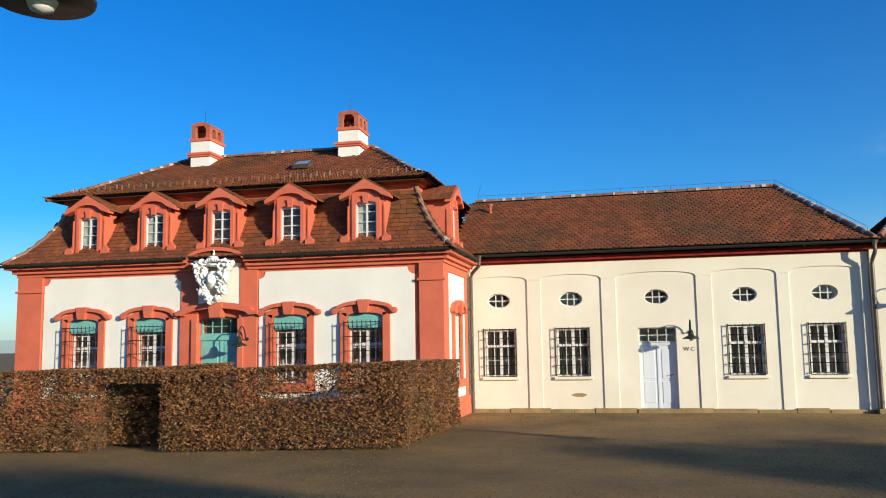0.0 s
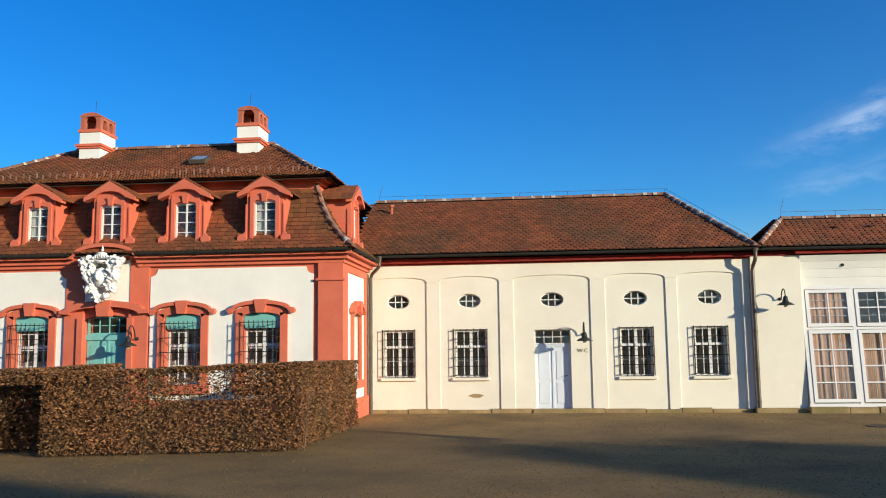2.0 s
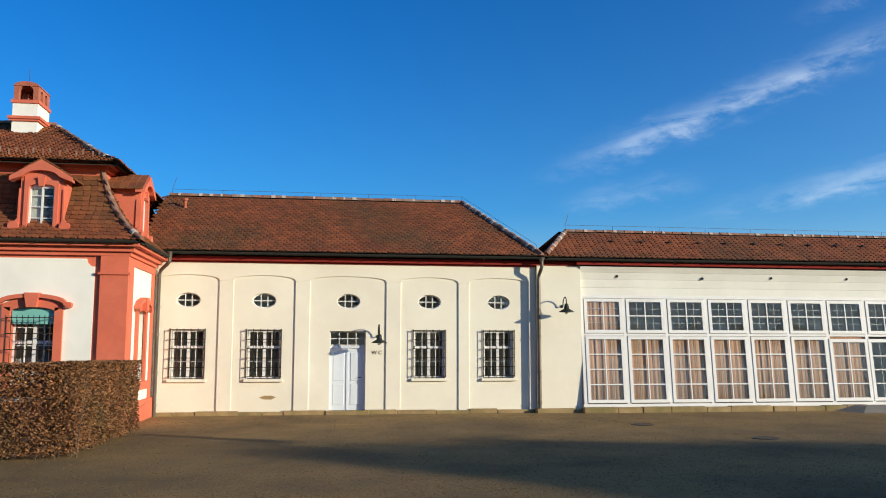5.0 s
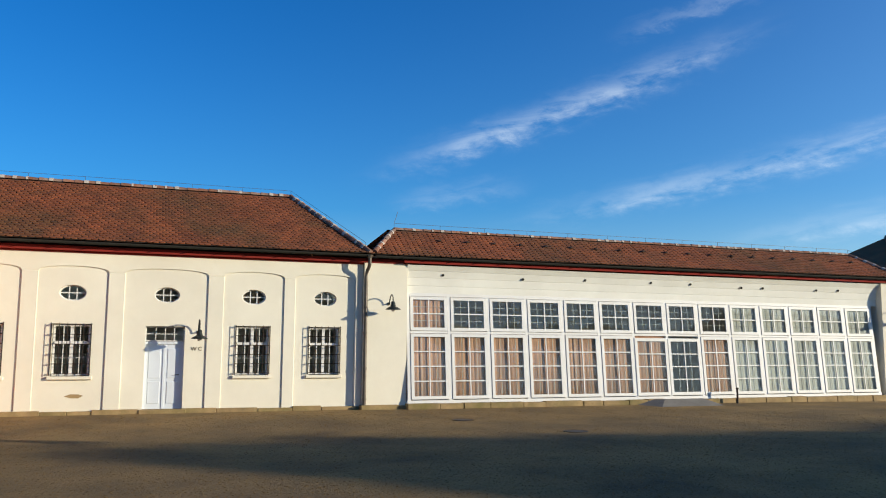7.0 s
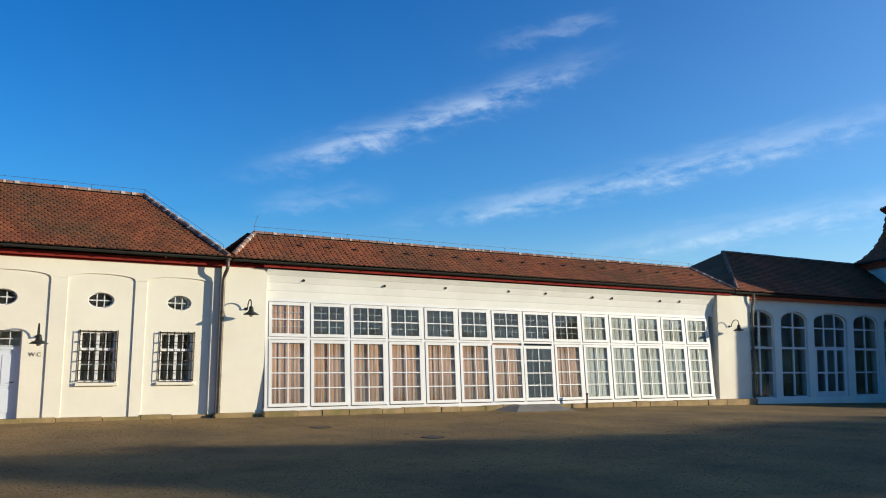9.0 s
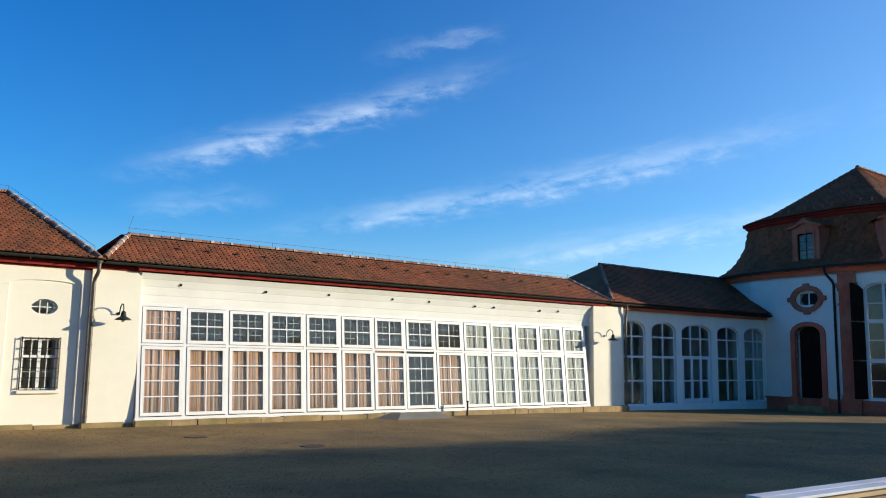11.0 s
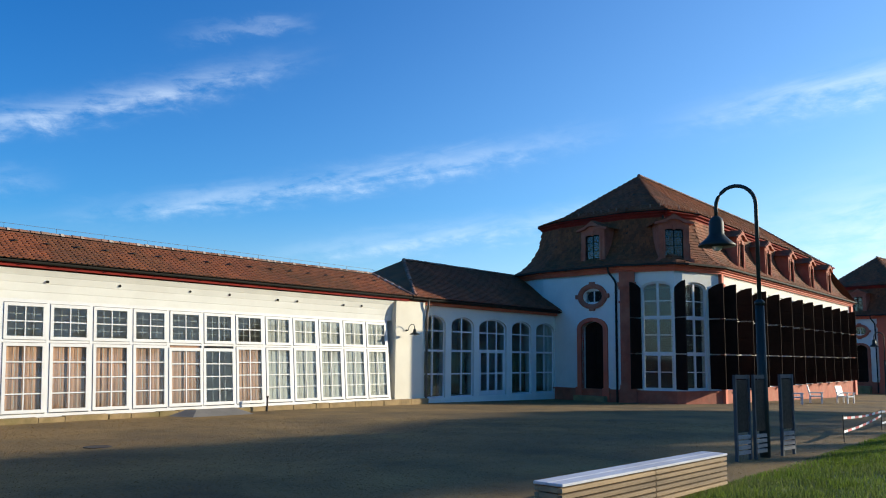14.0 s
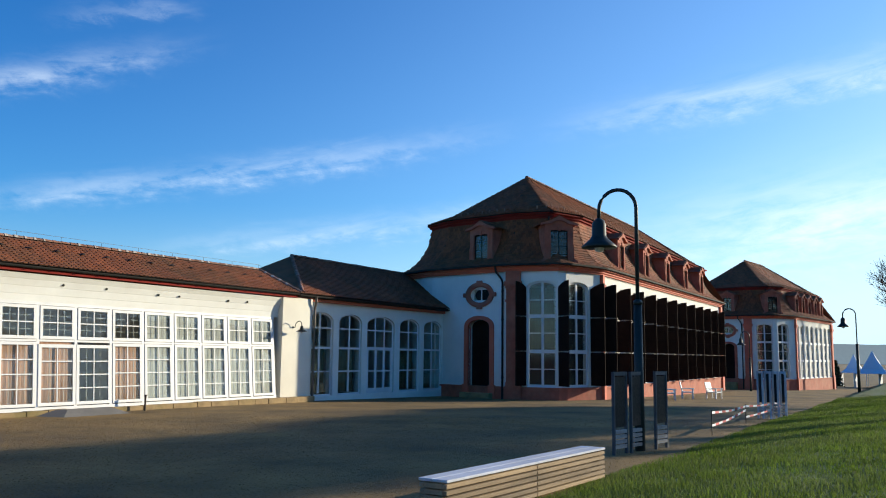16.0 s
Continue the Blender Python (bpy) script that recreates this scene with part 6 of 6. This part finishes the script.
def scatter(name, pts, size, mat, parent, seed, kind="stuff", flat=0.0):
    """Many small bent leaves at pts."""
    rnd = random.Random(seed)
    verts, faces = [], []
    for p in pts:
        a, b = rnd.uniform(0, 6.283), rnd.uniform(-1, 1)
        u = Vector((math.cos(a), math.sin(a), rnd.uniform(-0.8, 0.8))).normalized()
        w = u.cross(Vector((rnd.uniform(-1, 1), rnd.uniform(-1, 1), rnd.uniform(-1, 1)))).normalized()
        nn = u.cross(w)
        s = size * rnd.uniform(0.6, 1.3)
        p = Vector(p)
        i = len(verts)
        verts += [p - u * s, p + w * s * 0.42 + nn * s * 0.15, p + u * s, p - w * s * 0.42 + nn * s * 0.15]
        faces += [(i, i + 1, i + 2), (i, i + 2, i + 3)]
    me = bpy.data.meshes.new(name)
    me.from_pydata(verts, [], faces)
    me.materials.append(mat)
    ob = new(name, me)
    ob.parent = parent
    if kind:
        ob["kind"] = kind
    return ob


def hedge():
    t = thing("beech_hedge", pose(0, 0, 0), "clipped waist-high beech hedge with dry brown leaves", "hedge")
    rnd = random.Random(21)
    # the last two runs are added behind the gap to make it dark
    runs = [((-15.5, 14.35), (-10.55, 15.03)), ((-9.2, 15.2), (-4.42, 16.22)), ((-4.72, 16.2), (-4.55, 20.6)), ((-11.2, 16.0), (-8.6, 16.4)), ((-11.2, 16.4), (-8.6, 16.8))]
    leaves, bm = [], bmesh.new()
    for (ax, ay), (bx, by) in runs:
        d = Vector((bx - ax, by - ay, 0))
        n = Vector((-d.y, d.x, 0)).normalized()
        for k in range(int(d.length * 9500)):
            s, z = rnd.random(), rnd.random()
            side = rnd.choice((-1, 1))
            w = side * (0.3 - 0.22 * rnd.random() ** 2.2)
            top = (1.65 - 0.06 * s if ay > 16.15 and bx > -5 else 1.53 + 0.12 * s * (1 if ay > 14.9 else 0.5)) + 0.03 * noise.noise(Vector((ax + d.x * s, ay, 0)) * 2)
            zz = z * top
            if rnd.random() < 0.2:
                zz, w = top - rnd.random() * 0.08, rnd.uniform(-0.3, 0.3)
            p = Vector((ax, ay, 0)) + d * s + n * (w + 0.05 * noise.noise(Vector((s * 14, z * 3, ax))))
            if noise.noise(Vector((p.x * 2.3, p.y * 2.3, zz * 2.6))) > 0.4 and rnd.random() < 0.55:
                continue
            # thin stretches near the top, through which the house shows
            thin = max(math.exp(-((p.x - c) / w_) ** 4) for c, w_ in ((-6.4, 0.7), (-12.9, 0.8)))
            if zz > 0.75 and zz < top - 0.12 and rnd.random() < 0.66 * thin * min(1, (zz - 0.75) * 4):
                continue
            leaves.append((p.x, p.y, zz))
        for k in range(int(d.length * 9)):
            s = rnd.random()
            p = Vector((ax, ay, -0.15)) + d * s + n * rnd.uniform(-0.16, 0.16)
            q = p + Vector((rnd.uniform(-0.12, 0.12), rnd.uniform(-0.1, 0.1), rnd.uniform(1.2, 1.6)))
            mid = (p + q) / 2 + Vector((rnd.uniform(-0.06, 0.06), rnd.uniform(-0.06, 0.06), 0))
            tube(bm, [p, mid, q], 0.013, 5, 0.004)
            for j in range(5):
                o = p.lerp(q, rnd.uniform(0.2, 0.95))
                e = o + Vector((rnd.uniform(-0.3, 0.3), rnd.uniform(-0.25, 0.25), rnd.uniform(0.05, 0.3)))
                tube(bm, [o, e], 0.006, 4, 0.002)
    # arched bridge of leaves over the gap
    for k in range(1800):
        x = rnd.uniform(-10.6, -9.15)
        leaves.append((x, 15.12 + (x + 9.6) * 0.15 + rnd.uniform(-0.28, 0.28), 1.6 - rnd.random() ** 1.5 * 0.3))
    scatter("leaves", leaves, 0.036, LEAF, t, 5)
    ob = part("branch_mass", bm, TWIG, t)
    ob["kind"] = "stuff"


hedge()

BARK = material("tree_bark", (0.11, 0.085, 0.06), 0.9, 0.35, 2.0, 25, 0.5)


def bare_tree(name, m, h, seed, label, spread=0.42, levels=5, thick=0.016, clumps=0, leafmat=None, leaf=0.12, group="", stem=0.3, limb=0.21, foot=0.0):
    """A tapered trunk whose limbs fork again and again into twigs; clumps: leaves about the ends, none below foot metres."""
    t = thing(name, m, label, "tree", group)
    rnd = random.Random(seed)
    bm, tw = bmesh.new(), bmesh.new()
    ends = []

    def grow(p, d, ln, r, lv):
        q = p + d * ln
        mid = (p + q) / 2 + Vector((rnd.uniform(-1, 1), rnd.uniform(-1, 1), 0)) * min(ln, 3) * 0.06
        tube(bm if lv > 2 else tw, [p, mid, q], r, 7 if lv > 2 else 4, r * 0.68)
        if lv <= 2:
            ends.append(q)
            ends.append(mid)
        if lv == 0:
            return
        for k in range(3 if lv > 1 else 4):
            a = rnd.uniform(0, 6.283)
            side = Vector((math.cos(a), math.sin(a), rnd.uniform(-0.15, 0.35)))
            nd = (d * (1.0 if k else 1.6) + side * (spread * 2.0) + Vector((0, 0, 0.12))).normalized()
            nl = h * limb if lv == levels else ln
            grow(p.lerp(q, 1.0 if k < 2 else rnd.uniform(0.8 if lv == levels else 0.5, 0.95)), nd, nl * rnd.uniform(0.62, 0.82), r * 0.62, lv - 1)

    grow(Vector((0, 0, -0.3)), Vector((0, 0, 1)), h * stem, h * thick, levels)
    part("trunk", bm, BARK, t)
    ob = part("twig_mass", tw, BARK, t)
    ob["kind"] = "stuff"
    if clumps:
        pts = []
        for e in ends:
            for k in range(clumps):
                p = e + Vector((rnd.gauss(0, 0.24), rnd.gauss(0, 0.24), rnd.gauss(0, 0.2)))
                if p.z > foot:
                    pts.append(p)
        scatter("crown", pts, leaf, leafmat or LEAF, t, seed)
    return t


# unseen trees placed south of the court to cast its long shadows
EVERGREEN = material("dark_evergreen_foliage", (0.045, 0.075, 0.03), 0.8, 0.4, 1.0, 20, 0.0, island=0.4)
tree_a = bare_tree("tree", pose(60.5, -22.0, 0.2), 13.8, 3, "unseen high-crowned tree placed south to shade the court", 0.5, 5, 0.012, 17, EVERGREEN, 0.3, "south trees", 0.74, 0.16, 12.3)
row = [(29, -23, 13.2), (34, -22, 13.1), (39, -21.5, 13.0), (44.0, -22.5, 13.4), (58.5, -20.5, 14.4), (64.5, -22.5, 15.2), (68.5, -21.5, 14.9), (73, -22.5, 15.1), (77, -21.5, 14.8), (81, -22.5, 15.2), (85, -21.5, 14.7), (89.5, -22.5, 15.0), (66.5, -20.0, 14.4), (62.5, -21, 14.7), (75, -20.2, 13.6), (83, -20.0, 13.8), (66.0, -22.8, 15.2), (70.5, -23.5, 15.2), (79.0, -23.8, 15.3), (87.0, -23.6, 15.2)]
for k, (x, y, h) in enumerate(row):
    c = copy_thing(tree_a, pose(x, y, 0.2, 0, 0, k * 67))
    c.scale = (h / 15.0,) * 3
# smaller unseen ones, with leaves added, only dapple the lawn
tree_b = bare_tree("tree", pose(71.0, -17.0, 0.2), 9.5, 8, "unseen thin-twigged tree with added leaves that dapples the lawn", 0.45, 5, 0.016, 5, LEAF, 0.16, "south trees")
for k, (x, y, h) in enumerate(((36, -14, 7.0), (40.5, -13, 6.6), (45, -14.5, 7.2), (51, -13.5, 6.4), (60, -15, 7.0), (79, -20, 10.5))):
    c = copy_thing(tree_b, pose(x, y, 0.2, 0, 0, k * 81))
    c.scale = (h / 9.5,) * 3
bare_tree("tree", pose(118.0, 1.5, -0.8), 25.0, 11, "large bare deciduous tree beyond the lawn", 0.5, 6, 0.009)
bare_tree("tree", pose(-12.2, 8.4, 0.0), 7.5, 17, "bare garden tree with fine twigs", 0.45, 5, 0.012)


# ---- hills, far trees, tents ----
def far_hills():
    bm = bmesh.new()
    n = 160
    lo, hi = [], []
    for k in range(n + 1):
        a = radians(-75 + 190 * k / n)
        r = 900
        h = 14 + 12 * noise.noise(Vector((k * 0.06, 0, 0))) + 4 * noise.noise(Vector((k * 0.35, 3, 0))) + 1.2 * noise.noise(Vector((k * 1.7, 9, 0)))
        lo.append(bm.verts.new((r * math.sin(a), r * math.cos(a), -30)))
        hi.append(bm.verts.new((r * 1.05 * math.sin(a), r * 1.05 * math.cos(a), h + 4)))
    for k in range(n):
        bm.faces.new((lo[k], lo[k + 1], hi[k + 1], hi[k]))
    mt = material("far_hill_haze_glow", (0.12, 0.17, 0.15), 1.0, 0.3, 0.02, 0.3, 0.0)
    # the emission puts pale bluish air haze over the wooded hills
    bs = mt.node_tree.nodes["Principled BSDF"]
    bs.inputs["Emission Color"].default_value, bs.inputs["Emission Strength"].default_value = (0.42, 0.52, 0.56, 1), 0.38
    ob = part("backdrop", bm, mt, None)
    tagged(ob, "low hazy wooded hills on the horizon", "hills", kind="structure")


# out of view: added so that the panes reflect dark trees, not sky
def south_wood():
    rnd = random.Random(31)
    pts = []
    for k in range(16000):
        x = rnd.uniform(-170, 230)
        top = 9 + 3.5 * noise.noise(Vector((x * 0.06, 0, 0))) + 2 * noise.noise(Vector((x * 0.3, 5, 0)))
        pts.append((x, -62 + rnd.uniform(-5, 5) + 0.0006 * x * x, top * rnd.random() ** 0.7))
    ob = scatter("far_wood", pts, 1.1, EVERGREEN, None, 8)
    tagged(ob, "unseen dark belt of woodland that the window panes reflect", "wood", kind="stuff")


south_wood()
far_hills()


def conifer(m, h, seed):
    t = thing("conifer", m, "dark green conifer among far stalls", "tree", "far conifers")
    bm = bmesh.new()
    tube(bm, [(0, 0, -0.3), (0, 0, h)], 0.1, 6, 0.02)
    part("trunk", bm, BARK, t)
    rnd = random.Random(seed)
    pts = []
    for k in range(900):
        z = h * (0.12 + 0.88 * rnd.random())
        r = (h - z) * 0.3 * (0.4 + 0.6 * rnd.random()) + 0.05
        a = rnd.uniform(0, 6.283)
        pts.append((r * math.cos(a), r * math.sin(a), z))
    scatter("crown", pts, 0.22, EVERGREEN, t, seed)


conifer(pose(125.0, 12.9, -2.0), 3.9, 2)
conifer(pose(127.5, 13.4, -2.0), 3.2, 5)

TENT = material("white_tent_cloth", (0.72, 0.75, 0.8), 0.8, 0.08, 0.5, 10, 0.05)


def tent(m, w, h):
    t = thing("tent", m, "white pointed marquee tent in the distance", "tent", "far tents")
    bm = bmesh.new()
    n = 8
    prof = [(w * 0.5, 2.2), (w * 0.3, 2.8), (w * 0.12, h * 0.8), (0.03, h)]
    lathe(bm, prof, 4, pose(0, 0, 0, 0, 0, 45))
    part("roof", bm, TENT, t)
    for a, b in ((-1, -1), (1, -1), (1, 1), (-1, 1)):
        bm = bmesh.new()
        tube(bm, [(a * w * 0.35, b * w * 0.35, 0), (a * w * 0.35, b * w * 0.35, 2.3)], 0.05, 6)
        part("pole", bm, WOODW, t)
    bm = bmesh.new()
    box(bm, -w * 0.35, w * 0.35, w * 0.34, w * 0.36, 0, 2.2)
    part("back_wall", bm, TENT, t)


tent(pose(134.0, 9.0, -2.1), 6.5, 5.4)
tent(pose(136.0, 5.4, -2.1), 8.0, 6.0)
tent(pose(141.0, 12.0, -2.1), 5.0, 5.0)


# ---- barrier tape on thin posts, with red and white bars ----
def barrier():
    t = thing("barrier_tape", pose(0, 0, 0), "red and white barrier tape on thin iron posts", "barrier")
    posts = [(22.6, 5.35, 0.0), (28.2, 5.6, -0.1), (33.5, 5.3, -0.15)]
    for x, y, z in posts:
        bm = bmesh.new()
        tube(bm, [(x, y, z - 0.2), (x, y, z + 0.64)], 0.014, 6)
        part("post", bm, IRON, t)
    white = material("white_tape", (0.8, 0.8, 0.8), 0.5, 0.05, 2, 20, 0)
    red = material("red_tape", (0.6, 0.03, 0.03), 0.5, 0.05, 2, 20, 0)
    for za, zb in ((0.54, 0.54), (0.2, 0.42)):
        for (ax, ay, az), (bx, by, bz) in zip(posts, posts[1:]):
            n = 11
            for k in range(n):
                bm = bmesh.new()
                p, q = k / n, (k + 1) / n
                sag = lambda u: -0.04 * math.sin(math.pi * u)
                z0, z1 = az + za + (bz + zb - az - za) * p + sag(p), az + za + (bz + zb - az - za) * q + sag(q)
                vs = [bm.verts.new((ax + (bx - ax) * u, ay + (by - ay) * u + o, z + dz)) for u, z in ((p, z0), (q, z1)) for o in (0, 0.004) for dz in (0, 0.06)]
                for f in ((0, 1, 5, 4), (2, 6, 7, 3), (1, 3, 7, 5), (0, 4, 6, 2), (0, 2, 3, 1), (4, 5, 7, 6)):
                    bm.faces.new([vs[i] for i in f])
                part("tape_bar", bm, red if k % 2 else white, t)


barrier()


# ---- grass blades near the path of the view ----
def thin_leaf(mt, amount):
    """Lets light through a thin blade."""
    nt = mt.node_tree
    bs, out = nt.nodes["Principled BSDF"], [n for n in nt.nodes if n.type == "OUTPUT_MATERIAL"][0]
    tl = nt.nodes.new("ShaderNodeBsdfTranslucent")
    nt.links.new(bs.inputs["Base Color"].links[0].from_socket, tl.inputs["Color"])
    mx = nt.nodes.new("ShaderNodeMixShader")
    mx.inputs[0].default_value = amount
    nt.links.new(bs.outputs[0], mx.inputs[1])
    nt.links.new(tl.outputs[0], mx.inputs[2])
    nt.links.new(mx.outputs[0], out.inputs["Surface"])
    return mt


def grass():
    rnd = random.Random(77)
    verts, faces = [], []
    for k in range(110000):
        x = 9.0 + rnd.random() ** 1.7 * 40
        y = 4.98 - rnd.random() ** 1.3 * (4.6 if x < 30 else 4.0)
        z = bank_z(x, y)
        a = rnd.uniform(0, 6.283)
        h = rnd.uniform(0.03, 0.075) * (1 + 0.5 * noise.noise(Vector((x * 0.8, y * 0.8, 0)))) * (1 + x * 0.012)
        w = 0.004 + x * 0.0003
        lx, ly = rnd.uniform(-0.03, 0.03), rnd.uniform(-0.03, 0.03)
        i = len(verts)
        verts += [(x - w * math.cos(a), y - w * math.sin(a), z - 0.01), (x + w * math.cos(a), y + w * math.sin(a), z - 0.01), (x + lx, y + ly, z + h)]
        faces.append((i, i + 1, i + 2))
    me = bpy.data.meshes.new("grass")
    me.from_pydata(verts, [], faces)
    me.materials.append(thin_leaf(material("grass_blade", (0.15, 0.22, 0.025), 0.75, 0.3, 0.7, 30, 0, island=0.45, second=(0.22, 0.24, 0.10), second_amount=0.5), 0.45))
    tagged(new("grass", me), "short green grass blades with a little frost", "grass", kind="stuff")


grass()


# ---- court details ----
def drain(x, y):
    t = thing("manhole_cover", pose(x, y, court_z(x, y) + 0.012), "dark round iron cover set in the gravel", "manhole cover", "covers")
    bm = bmesh.new()
    lathe(bm, [(0.3, -0.05), (0.3, 0.0), (0.27, 0.006), (0.25, 0.0)], 20)
    part("cover", bm, IRON, t)


drain(9.8, 17.6)
drain(8.4, 21.3)


def pebbles():
    rnd = random.Random(5)
    verts, faces = [], []
    for k in range(70000):
        a = radians(rnd.uniform(-38, 88))
        d = 8.5 + 20 * rnd.random() ** 1.6
        x, y = d * math.sin(a), d * math.cos(a)
        if y < 5.2 or y > 24.8:
            continue
        r = rnd.uniform(0.005, 0.014) * (0.6 + d / 20)
        z = court_z(x, y)
        i = len(verts)
        ang = rnd.uniform(0, 2)
        for j in range(4):
            verts.append((x + r * math.cos(ang + j * 1.571), y + r * math.sin(ang + j * 1.571) * 0.8, z))
        verts.append((x, y, z + r * rnd.uniform(0.3, 0.7)))
        faces += [(i, i + 1, i + 4), (i + 1, i + 2, i + 4), (i + 2, i + 3, i + 4), (i + 3, i, i + 4)]
    me = bpy.data.meshes.new("gravel")
    me.from_pydata(verts, [], faces)
    me.materials.append(material("loose_gravel_stone", (0.27, 0.155, 0.05), 0.95, 0.3, 3, 30, 0, island=0.6, spec=0.1))
    tagged(new("gravel", me), "loose brown gravel stones on the court", "gravel", kind="stuff")


pebbles()


# ---- single roof tiles of the stretches that show best ----
for parent, m, singles in PENDING:
    shared = {}
    for k, pts in enumerate(singles):
        o = Vector(pts[1])
        me = bpy.data.meshes.new("roof_tile")
        me.from_pydata([Vector(p) - o for p in pts], [], [(0, 1, 2, 3, 4, 5), (0, 6, 7, 1), (1, 7, 8, 2), (2, 8, 9, 3)])
        me.materials.append(TILE1)
        ob = new("roof_tile", me)
        ob.parent = parent
        ob.matrix_basis = m @ Matrix.Translation(o)
